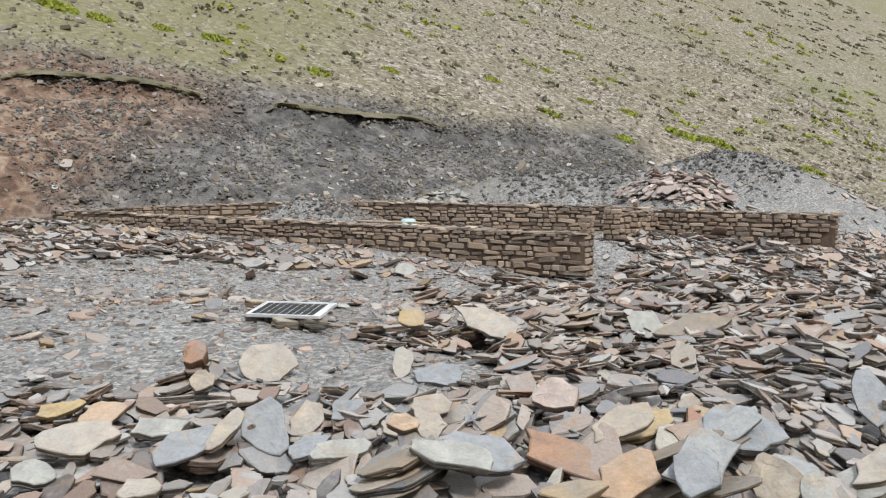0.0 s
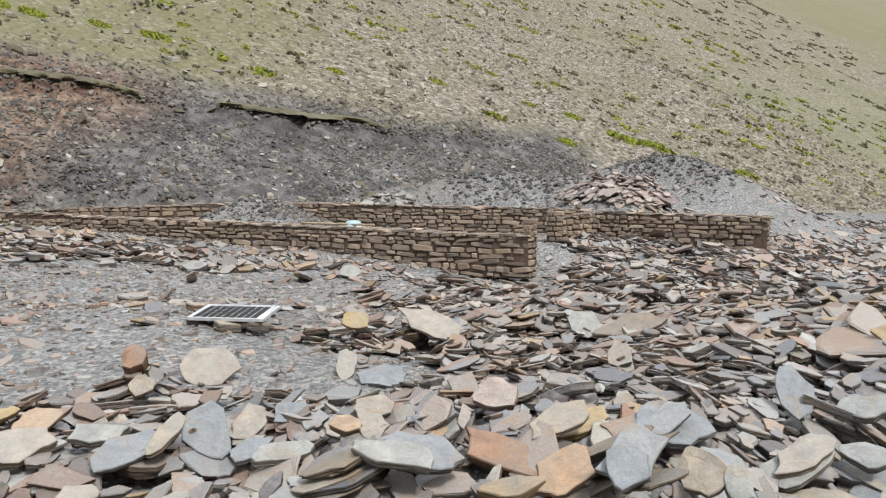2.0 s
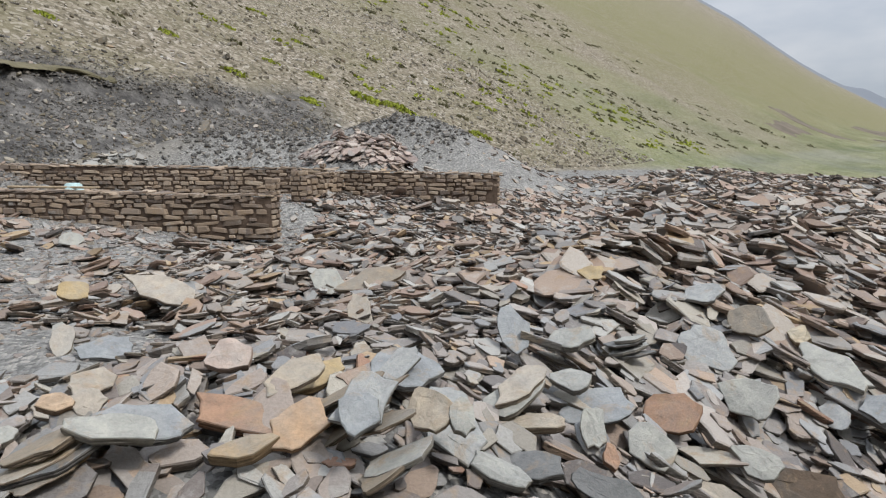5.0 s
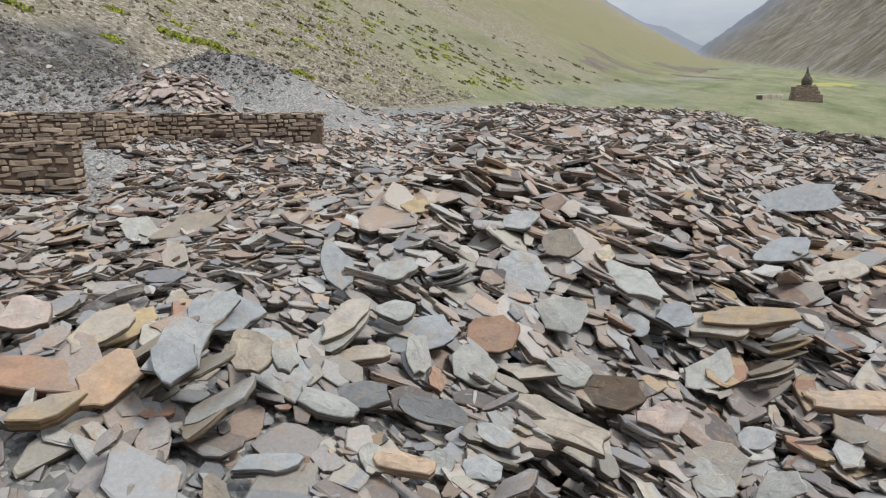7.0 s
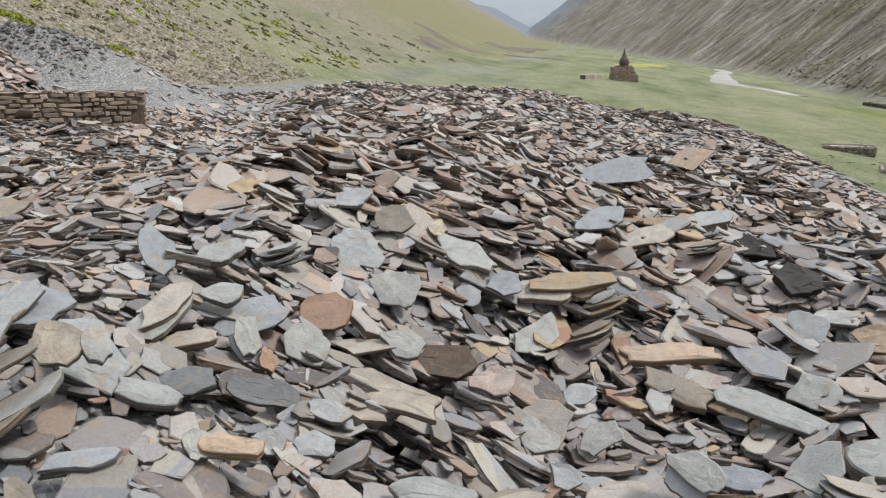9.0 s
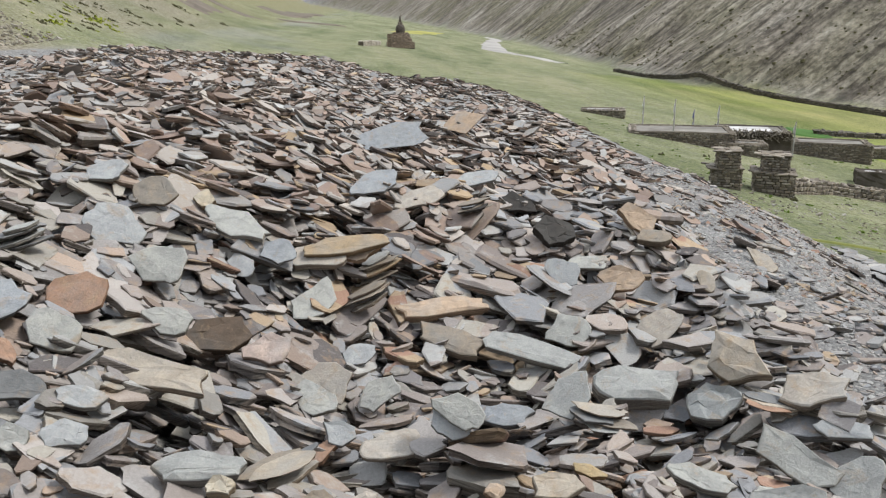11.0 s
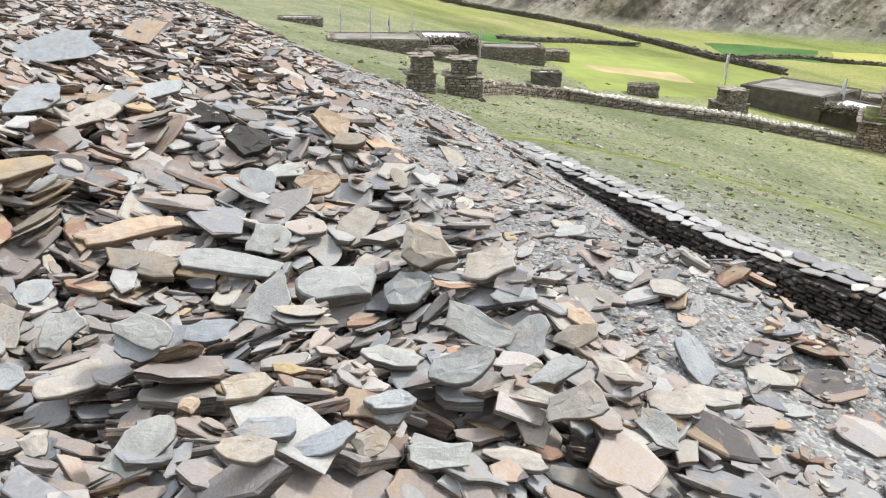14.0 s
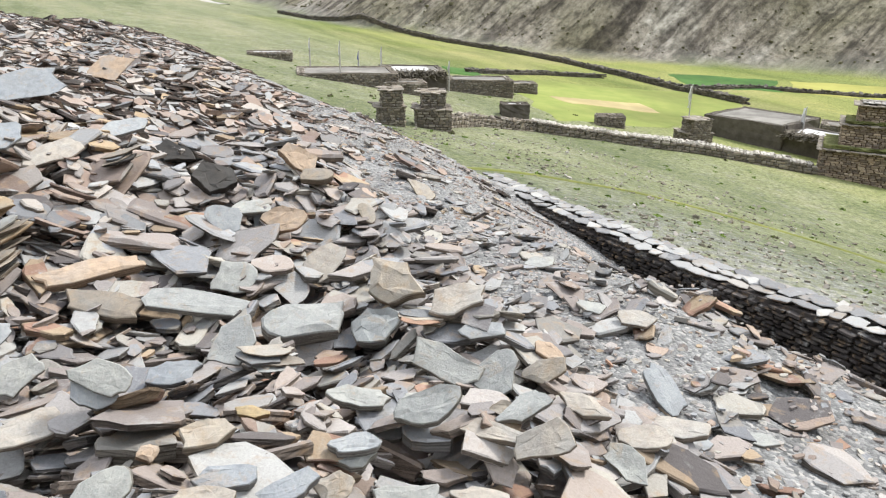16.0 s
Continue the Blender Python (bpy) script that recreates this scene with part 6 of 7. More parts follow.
def cap_slabs(sx, sy, z, parent, seed, material=None, over=0.12):
    rng = random.Random(seed)
    mats, k = [], 0
    x = -sx / 2 - over
    while x < sx / 2 + over - 0.1:
        w = rng.uniform(0.3, 0.6)
        y = -sy / 2 - over
        while y < sy / 2 + over - 0.1:
            h = rng.uniform(0.3, 0.6)
            mats.append(Matrix.LocRotScale((x + w / 2, y + h / 2, z + rng.uniform(0, 0.05)), Euler((rng.uniform(-0.12, 0.12), rng.uniform(-0.12, 0.12), rng.uniform(-0.3, 0.3))), (w, h, 0.07)))
            y += h * 0.9
        x += w * 0.9
    tagged(link_mesh("cap_slabs", joined_stones("cap_slabs", mats, seed), material or M_RUBBLE, parent), kind="stuff")


def cairn(x, y, yaw, w0, h0, w1, h1, seed, label, shift=0.0):
    root = new("stone_cairn")
    tagged(root, label, "cairn", "village cairns")
    rubble_block("plinth", w0, w0 * 0.9, h0, root, seed)
    cap_slabs(w0, w0 * 0.9, h0, root, seed + 1)
    top = rubble_block("upper_tier", w1, w1 * 0.9, h1, root, seed + 2)
    top.location = (shift, 0, h0)
    cap_slabs(w1, w1 * 0.9, h1, top, seed + 3)
    place(root, x, y, yaw)
    return root


cairn(34.7, 4.35, 0.25, 1.25, 0.85, 0.95, 0.75, 41, "two-tiered square cairn of grey rubble stone on grass", -0.2)
cairn(36.4, 2.55, 0.15, 1.75, 0.95, 1.15, 0.75, 45, "two-tiered square cairn of brown rubble stone beside a field wall", -0.1)
cairn(53.2, -14.1, 0.3, 2.0, 0.85, 1.5, 0.95, 49, "two-tiered rubble cairn standing behind the long field wall", -0.3)


def long_wall(name, pts, thick, h, label, seed, stone=0.42, course=0.18, pale=False, material=None):
    """A dry-stone wall that follows the ground through the points."""
    rng = random.Random(seed)
    root = new(name)
    tagged(root, label, "wall", kind="structure")
    bm = bmesh.new()
    path = []
    for a, b in zip(pts[:-1], pts[1:]):
        n = max(1, int(math.dist(a, b) / 1.5))
        path += [(a[0] + (b[0] - a[0]) * k / n, a[1] + (b[1] - a[1]) * k / n) for k in range(n)]
    path.append(pts[-1])
    rows, mats, cob = [], [], []
    for k, (x, y) in enumerate(path):
        j = min(k + 1, len(path) - 1)
        i = max(j - 1, 0) if j else 0
        d = Vector((path[j][0] - path[i][0], path[j][1] - path[i][1])).normalized()
        nn = Vector((-d.y, d.x)) * thick / 2
        z = ground_at(x, y)
        hh = h * rng.uniform(0.85, 1.1)
        rows.append([bm.verts.new(c) for c in ((x - nn.x, y - nn.y, z - 0.3), (x - nn.x * 0.85, y - nn.y * 0.85, z + hh), (x + nn.x * 0.85, y + nn.y * 0.85, z + hh), (x + nn.x, y + nn.y, z - 0.3))])
        if k + 1 < len(path):
            yaw = math.atan2(d.y, d.x)
            seg = math.dist(path[k], path[k + 1])
            z2 = ground_at(*path[k + 1])
            for sgn in (-1, 1):
                zz = -0.1
                while zz < hh - 0.04:
                    ch = course * rng.uniform(0.7, 1.3)
                    u = 0.0
                    while u < seg:
                        w = stone * rng.uniform(0.6, 1.4)
                        s = min((u + w / 2) / seg, 1)
                        mats.append(Matrix.LocRotScale((x + d.x * (u + w / 2) + sgn * nn.x * 0.9, y + d.y * (u + w / 2) + sgn * nn.y * 0.9, z + (z2 - z) * s + zz + ch / 2),
                                                       Euler((0, rng.uniform(-0.1, 0.1), yaw + rng.uniform(-0.1, 0.1))), (w * 0.95, 0.22, ch * 0.9)))
                        u += w
                    zz += ch
            u = 0.0
            while u < seg:
                w = rng.uniform(0.16, 0.3) if pale else stone * rng.uniform(0.6, 1.2)
                for t in (-0.32, 0.0, 0.32) if pale else (0,):
                    s = min(u / seg, 1)
                    cob.append(Matrix.LocRotScale((x + d.x * u + t * nn.x * 2.2, y + d.y * u + t * nn.y * 2.2, z + (z2 - z) * s + hh + 0.06), Euler((rng.uniform(-0.5, 0.5), rng.uniform(-0.5, 0.5), rng.uniform(0, 3))),
                                                  (w * 1.05, w * 0.8, w * (0.75 if pale else 0.3))))
                u += w
    for a, b in zip(rows[:-1], rows[1:]):
        for k in range(3):
            bm.faces.new((a[k], b[k], b[k + 1], a[k + 1]))
    bm.faces.new(rows[0])
    bm.faces.new(rows[-1][::-1])
    bmesh.ops.recalc_face_normals(bm, faces=bm.faces[:])
    link("core", bm, M_RUBBLE_CORE, root)
    tagged(link_mesh("wall_stones", joined_stones("wall_stones", mats, seed), material or M_RUBBLE, root), kind="stuff")
    tagged(link_mesh("top_stones", joined_stones("top_stones", cob, seed + 1), M_PALE if pale else (material or M_RUBBLE), root, "pale rounded cobbles" if pale else ""), kind="stuff")
    return root


long_wall("wall_field", [(37.6, 2.2), (43.5, 0.6), (47.5, -2.8)], 0.7, 0.55, "low dry-stone field wall of dark rubble in grass", 51)
long_wall("wall_mani", [(47.5, -2.9), (49.2, -7.5), (49.2, -13.5), (47.6, -20.2)], 1.0, 0.6, "low dry-stone wall topped with rows of pale cobbles", 53, pale=True)
M_FARWALL = slate("dark_field_wall", "island", [(0.0, (0.07, 0.065, 0.055)), (0.5, (0.10, 0.09, 0.075)), (0.8, (0.14, 0.125, 0.105))])
long_wall("wall_valley", [(158, 45), (149.7, 35.5), (131.6, 12.7), (122, 1), (112.7, -9.7), (100, -16.5), (90.3, -21.1), (84, -27)], 0.7, 0.6, "long dark dry-stone wall along the foot of the fields", 55, 0.6, 0.2, material=M_FARWALL)
long_wall("wall_fields_far", [(91, -21.3), (98, -33), (97, -45), (96, -70)], 0.6, 0.38, "low dark dry-stone wall between green fields", 57, 0.6, 0.2, material=M_FARWALL)
long_wall("wall_fields_mid", [(83, 3), (93, -6), (96, -13)], 0.6, 0.38, "low dark dry-stone wall between green fields", 58, 0.6, 0.2, material=M_FARWALL)


def flat_house(x, y, yaw, sx, sy, h, label, seed, roof=None, pale_patch=False, brush=False, plaster=True):
    """A low flat-roofed mountain house: four walls with parapet, earth roof, door or brushwood along the eaves."""
    rng = random.Random(seed)
    root = new("house")
    tagged(root, label, "house", "village houses")
    t = 0.45
    for nm, lx, ly, ax, ay in (("front", sx, t, 0, -sy / 2 + t / 2), ("back", sx, t, 0, sy / 2 - t / 2), ("side", t, sy - 2 * t, -sx / 2 + t / 2, 0), ("side", t, sy - 2 * t, sx / 2 - t / 2, 0)):
        w = rubble_block("wall_" + nm, lx, ly, h, root, seed + len(root.children), M_PLASTER if plaster else M_RUBBLE_CORE, M_RUBBLE, stone=0.3, course=0.12, facing=not plaster)
        w.location = (ax, ay, 0)
    bm = box_bm(sx - 2 * t + 0.02, sy - 2 * t + 0.02, 0.2, 0.02, seed, 3)
    r = link("roof", bm, roof or M_ROOF, root)
    r.location = (0, 0, h - 0.24)
    if pale_patch:
        bm = box_bm(sx * 0.62, sy * 0.55, 0.06, 0.05, seed + 5, 3)
        pp = link("pale_roof_patch", bm, M_ROOF_PALE, r, "bright pale dried mud")
        pp.location = (-0.05 * sx, -0.05 * sy, 0.205)
    if brush:
        mats = []
        for k in range(int(sx * 70)):
            u = rng.uniform(-sx / 2, sx / 2)
            mats.append(Matrix.LocRotScale((u, -sy / 2 + rng.uniform(-0.4, 0.5), h + rng.uniform(-0.42, 0.16)), Euler((rng.uniform(-0.5, 0.5), rng.uniform(-0.35, 0.35), math.pi / 2 + rng.uniform(-0.5, 0.5))), (rng.uniform(0.6, 1.25), 0.05, 0.05)))
        tagged(link_mesh("brushwood", joined_stones("brushwood", mats, seed), M_BRUSH, root, "dry grey brushwood stacked along the eaves"), kind="stuff")
    place(root, x, y, yaw)
    return root


# yaw turns the front to the terrace
flat_house(60.6, 6.4, -1.35, 5.0, 4.8, 1.55, "low flat-roofed stone house with pale roof and brushwood eaves", 61, pale_patch=True, brush=True)
flat_house(55.6, 10.6, -1.30, 7.0, 4.6, 0.75, "low flat-roofed rubble shed beside the pale-roofed house", 67, M_ROOF, plaster=False)
flat_house(55.0, 6.3, -1.30, 3.0, 2.2, 0.75, "small low lean-to of dark rubble stone", 71, M_ROOF, plaster=False)
flat_house(66.5, 1.2, -1.40, 5.5, 3.2, 1.25, "ruined low stone hut with broken walls", 73, M_ROOF, plaster=False)
flat_house(71.5, -2.4, -1.40, 3.0, 2.2, 0.9, "small ruined stone hut in green fields", 77, M_ROOF, plaster=False)
flat_house(53.2, -1.7, -1.45, 1.9, 1.5, 0.95, "small pinkish mud-walled store behind the field wall", 79, M_ROOF_PALE)
flat_house(56.4, -8.8, -1.55, 2.0, 1.3, 0.8, "tumbled stone pen behind the cobble-topped wall", 83, M_ROOF, plaster=False)
flat_house(59.7, -20.8, -2.35, 6.4, 6.0, 1.95, "long flat-roofed grey mud house with weathered roof", 85, M_ROOF, plaster=True)
flat_house(55.4, -23.7, -2.35, 4.1, 3.4, 1.6, "flat-roofed house end under a thick fringe of brushwood", 89, M_ROOF, pale_patch=True, brush=True)
flat_house(63.5, -28.5, -1.95, 3.0, 2.6, 1.6, "small dark stone hut behind the brushwood house", 93, M_ROOF, plaster=False)
flat_house(68.0, 20.0, -1.25, 3.8, 2.6, 0.5, "low stone shed with pale roof boards beyond the heap", 95, M_ROOF_PALE, plaster=False)


def stone_tower(x, y, yaw):
    root = new("stone_tower")
    tagged(root, "stepped brown rubble tower with grass growing on its ledge", "tower")
    low = rubble_block("lower_storey", 4.2, 4.2, 1.95, root, 101, M_MORTAR, M_MASON_ISL, stone=0.34, course=0.13)
    cap_slabs(4.2, 4.2, 1.95, low, 102, over=0.28)
    g = link("ledge_grass", box_bm(4.0, 4.0, 0.16, 0.09, 103, 8), M_LEDGE, low, "short green grass")
    g.location = (0, 0, 2.02)
    mid = rubble_block("upper_storey", 3.1, 3.0, 1.45, root, 104, M_MORTAR, M_MASON_ISL, stone=0.32, course=0.13)
    mid.location = (0.4, 0.35, 1.95)
    cap_slabs(3.1, 3.0, 1.45, mid, 105, over=0.24)
    g = link("ledge_grass", box_bm(2.8, 2.7, 0.14, 0.08, 113, 8), M_LEDGE, mid, "short green grass")
    g.location = (0, 0, 1.52)
    top = rubble_block("turret", 1.95, 1.9, 1.15, root, 106, M_MORTAR, M_MASON_ISL, stone=0.32, course=0.13)
    top.location = (0.55, 0.45, 3.4)
    cap_slabs(1.95, 1.9, 1.15, top, 107, over=0.36)
    cap_slabs(1.5, 1.5, 1.27, top, 108, M_COPING_FAR, over=0.12)
    place(root, x, y, yaw)


stone_tower(48.6, -23.2, -1.97)


def flag_pole(x, y, h, cloth, label, lean=0.0):
    root = new("flag_pole")
    tagged(root, label, "flag pole", "prayer poles")
    bm = bmesh.new()
    bmesh.ops.create_cone(bm, segments=7, radius1=0.06, radius2=0.035, depth=h, cap_ends=True)
    bmesh.ops.translate(bm, verts=bm.verts, vec=(0, 0, h / 2 - 0.1))
    link("pole", bm, M_POLE, root)
    if cloth:
        bm = bmesh.new()
        bmesh.ops.create_grid(bm, x_segments=3, y_segments=8, size=0.5)
        for v in bm.verts:
            u, w = v.co.x + 0.5, v.co.y + 0.5
            v.co = Vector((0.05 + u * 0.28, 0.06 * math.sin(w * 9 + u * 3), h * 0.45 + w * h * 0.48))
        bmesh.ops.solidify(bm, geom=bm.faces[:], thickness=0.01)
        link("cloth", bm, cloth, root)
    place(root, x, y, 0.4)
    root.matrix_world = root.matrix_world @ Matrix.Rotation(lean, 4, "Y")


for fx, fy, fh, fc, fl in ((57.0, 13.6, 2.6, M_WHITE, "slender pole with hanging white cloth above the enclosure"), (53.5, 10.6, 2.9, M_WHITE, "slender pole with hanging white cloth above the enclosure"),
                           (58.5, 10.2, 2.3, M_BLUEC, "short pole with faded blue cloth"), (62.0, 9.0, 2.9, M_WHITE, "slender pole with hanging white cloth above the enclosure"),
                           (63.6, 3.6, 2.6, M_WHITE, "thin pale pole beside the house wall"), (62.2, -15.9, 3.6, M_WHITE, "thin pole with a white rag by the long house"),
                           (57.2, -23.0, 3.3, M_WHITE, "short pole with white rag on the roof edge")):
    flag_pole(fx, fy, fh, fc, fl)


def stupa(x, y):
    root = new("stupa")
    tagged(root, "ruined brown earthen stupa with stepped base and short spire", "stupa")
    z = 0.0
    for k, (w, h) in enumerate(((6.2, 1.2), (5.0, 0.8), (4.2, 0.7), (3.5, 0.6))):
        s = rubble_block("step", w, w, h, root, 120 + k, M_PLASTER, M_MASON_ISL, stone=0.5, course=0.2)
        s.location = (0, 0, z)
        z += h
    bm = bmesh.new()
    bmesh.ops.create_uvsphere(bm, u_segments=18, v_segments=10, radius=1.35)
    rs = random.Random(4)
    for v in bm.verts:
        v.co *= rs.uniform(0.93, 1.06)
        v.co.z = v.co.z * 0.95 + 0.7
    d = link("dome", bm, M_PLASTER, root)
    d.location = (0, 0, z)
    s = rubble_block("harmika", 1.0, 1.0, 0.6, root, 130, stone=0.4, course=0.2)
    s.location = (0, 0, z + 1.7)
    bm = bmesh.new()
    bmesh.ops.create_cone(bm, segments=10, radius1=0.45, radius2=0.08, depth=1.5, cap_ends=True)
    bmesh.ops.translate(bm, verts=bm.verts, vec=(0, 0, 0.75))
    s = link("spire", bm, M_PLASTER, root)
    s.location = (0, 0, z + 2.3)
    side = rubble_block("side_block", 3.4, 3.0, 3.0, root, 131, M_PLASTER, M_MASON_ISL, stone=0.5, course=0.2)
    side.location = (-2.4, 2.6, 0)
    place(root, x, y, 0.9)
    root.scale = (0.76, 0.76, 0.92)


stupa(141.4, 86.8)
long_wall("wall_mani_small", [(128.6, 88.2), (138.0, 90.4)], 1.2, 0.8, "short pale mani wall beside the stupa", 141, 0.6, 0.25, pale=True, material=M_PALE)


# ---------------------------------------------------------------- sheets that lie on the ground
def drape(name, corners, nu, nv, lift, material, label, category, wob=0.0):
    a, b, c, d = [np.array(v, float) for v in corners]
    u, v = np.meshgrid(np.linspace(0, 1, nu), np.linspace(0, 1, nv), indexing="ij")
    P = a * ((1 - u) * (1 - v))[..., None] + b * (u * (1 - v))[..., None] + c * (u * v)[..., None] + d * ((1 - u) * v)[..., None]
    x, y = P[..., 0], P[..., 1]
    if wob:
        x = x + wob * fbm(x, y, 0.12, 3, 201)
        y = y + wob * fbm(x, y, 0.12, 3, 202)
    edge = np.minimum(np.minimum(u, 1 - u), np.minimum(v, 1 - v))
    z = height(x, y) + lift * np.clip(edge * 20, -0.3, 1) - 0.03 * (edge <= 0)
    co = np.stack([x, y, z], -1).reshape(-1, 3)
    i, j = np.meshgrid(np.arange(nu - 1), np.arange(nv - 1), indexing="ij")
    q = np.stack([i * nv + j, (i + 1) * nv + j, (i + 1) * nv + j + 1, i * nv + j + 1], -1).reshape(-1, 4)
    ob = link_mesh(name, np_mesh(name, co, [q]), material)
    tagged(ob, label, category, kind="structure")


def strip(name, pts, widths, lift, material, label, category):
    pts = np.array(pts, float)
    s = np.linspace(0, len(pts) - 1, (len(pts) - 1) * 24 + 1)
    # smooth the bends
    x = np.interp(s, np.arange(len(pts)), pts[:, 0])
    y = np.interp(s, np.arange(len(pts)), pts[:, 1])
    w = np.interp(s, np.arange(len(pts)), widths)
    ker = np.ones(17) / 17
    x, y = [np.convolve(np.pad(v, 8, mode="edge"), ker, "valid") for v in (x, y)]
    dx, dy = np.gradient(x), np.gradient(y)
    n = np.hypot(dx, dy)
    nx, ny = -dy / n, dx / n
    rows = []
    for t in (-1, -0.5, 0, 0.5, 1):
        wob = w * (1 + 0.3 * fbm(s * 3, s * 0 + t, 1.0, 2, 7))
        px, py = x + nx * t * wob / 2, y + ny * t * wob / 2
        rows.append(np.stack([px, py, height(px, py) + (lift if abs(t) < 1 else -0.05)], -1))
    co = np.stack(rows, 1)
    k = np.arange(len(s) - 1)
    f = [np.stack([k * 5 + c, k * 5 + c + 1, (k + 1) * 5 + c + 1, (k + 1) * 5 + c], -1) for c in range(4)]
    ob = link_mesh(name, np_mesh(name, co.reshape(-1, 3), [np.concatenate(f)]), material)
    tagged(ob, label, category, kind="structure")


M_FIELD_TAN = plain("bare_ochre_field", (0.36, 0.29, 0.14), (0.47, 0.39, 0.20), 0.6, 0.95)
M_FIELD_LUSH = plain("lush_barley", (0.175, 0.22, 0.05), (0.25, 0.272, 0.075), 0.5, 0.95)
M_FIELD_DARK = plain("dark_green_crop", (0.045, 0.12, 0.025), (0.08, 0.17, 0.035), 0.7, 0.95)
M_FIELD_YEL = plain("yellowing_crop", (0.29, 0.29, 0.07), (0.37, 0.35, 0.10), 0.5, 0.95)
M_SAND = plain("river_gravel", (0.32, 0.31, 0.29), (0.42, 0.395, 0.365), 0.8, 0.6)
M_RUT = plain("ditch_grass", (0.15, 0.17, 0.045), (0.25, 0.26, 0.075), 1.5, 0.95)
M_PLOUGH = plain("dark_ploughed_earth", (0.12, 0.10, 0.08), (0.2, 0.17, 0.135), 1.0, 0.95)
drape("field_tan", [(66.5, -6.8), (71, -5.2), (76, -15.0), (70.5, -16.5)], 30, 40, 0.10, M_FIELD_TAN, "bare ochre field strip in the valley", "field", 1.5)
drape("field_lush", [(56, -4), (84, 1), (92, -30), (60, -14)], 50, 50, 0.06, M_FIELD_LUSH, "bright green barley field below the village", "field", 3)
drape("field_dark", [(93, -24), (106, -22), (108, -38), (96, -36)], 30, 30, 0.10, M_FIELD_DARK, "dark green crop patch in the valley", "field", 3)
drape("field_dark_small", [(80, 5.0), (86, 6.5), (87, 2.0), (81, 1.0)], 20, 20, 0.12, M_FIELD_DARK, "small dark green crop patch", "field", 1.5)
drape("field_yellow", [(97, -38), (108, -40), (106, -60), (92, -58)], 30, 40, 0.08, M_FIELD_YEL, "yellowing crop field at the foot of the slope", "field", 3)
drape("field_plough", [(150, 160), (165, 172), (178, 158), (163, 148)], 24, 24, 0.15, M_PLOUGH, "dark ploughed terrace on the far meadow", "field", 3)
strip("river", [(322, 153), (292, 133), (258, 120), (205, 95), (184, 84), (177, 71), (163, 57)], [4, 6, 6, 8, 8, 6, 3], 0.12, M_SAND, "pale braided river bed in the valley floor", "river")
strip("ditch", [(24.0, 3.0), (26.9, -2.0), (28.2, -5.5), (27.7, -8.3), (26.2, -11), (24.4, -13.4), (20, -18)], [0.35, 0.4, 0.45, 0.5, 0.55, 0.6, 0.6], 0.05, M_RUT, "shallow grassy ditch across the meadow", "ditch")


# ---------------------------------------------------------------- plants and scree on the slopes
def clumps(name, xs, ys, rs, material, label, category, seed, flat=0.45):
    """Low cushions made of many small blades and lumps, joined."""
    rng = np.random.default_rng(seed)
    zs = height(xs, ys)
    mats, kinds = [], []
    for x, y, z, r in zip(xs, ys, zs, rs):
        for k in range(int(rng.integers(7, 12))):
            a, d = rng.uniform(0, 6.28), r * math.sqrt(rng.uniform(0, 1))
            s = r * rng.uniform(0.35, 0.75)
            m = np.zeros((3, 4))
            yaw, tu, tv = rng.uniform(0, 6.28), rng.normal(0, 0.4), rng.normal(0, 0.4)
            m[:, 0] = (math.cos(yaw) * s, math.sin(yaw) * s, tu * s)
            m[:, 1] = (-math.sin(yaw) * s * 0.8, math.cos(yaw) * s * 0.8, tv * s)
            m[:, 2] = (-tu * s * flat, -tv * s * flat, s * flat)
            dx, dy = d * math.cos(a) * 1.4, d * math.sin(a)
            ground_z = z + 0.577 * (-(QX * dx + QY * dy)) if QX * x + QY * y < HILL_Q - 1 else z
            m[:, 3] = (x + dx, y + dy, ground_z + 0.25 * s * flat)
            mats.append(m)
            kinds.append(int(rng.integers(0, 14)))
    ob = link_mesh(name, joined_slabs(name, PROTO_FAR, np.array(kinds), np.array(mats)), material)
    tagged(ob, label, category, kind="stuff")


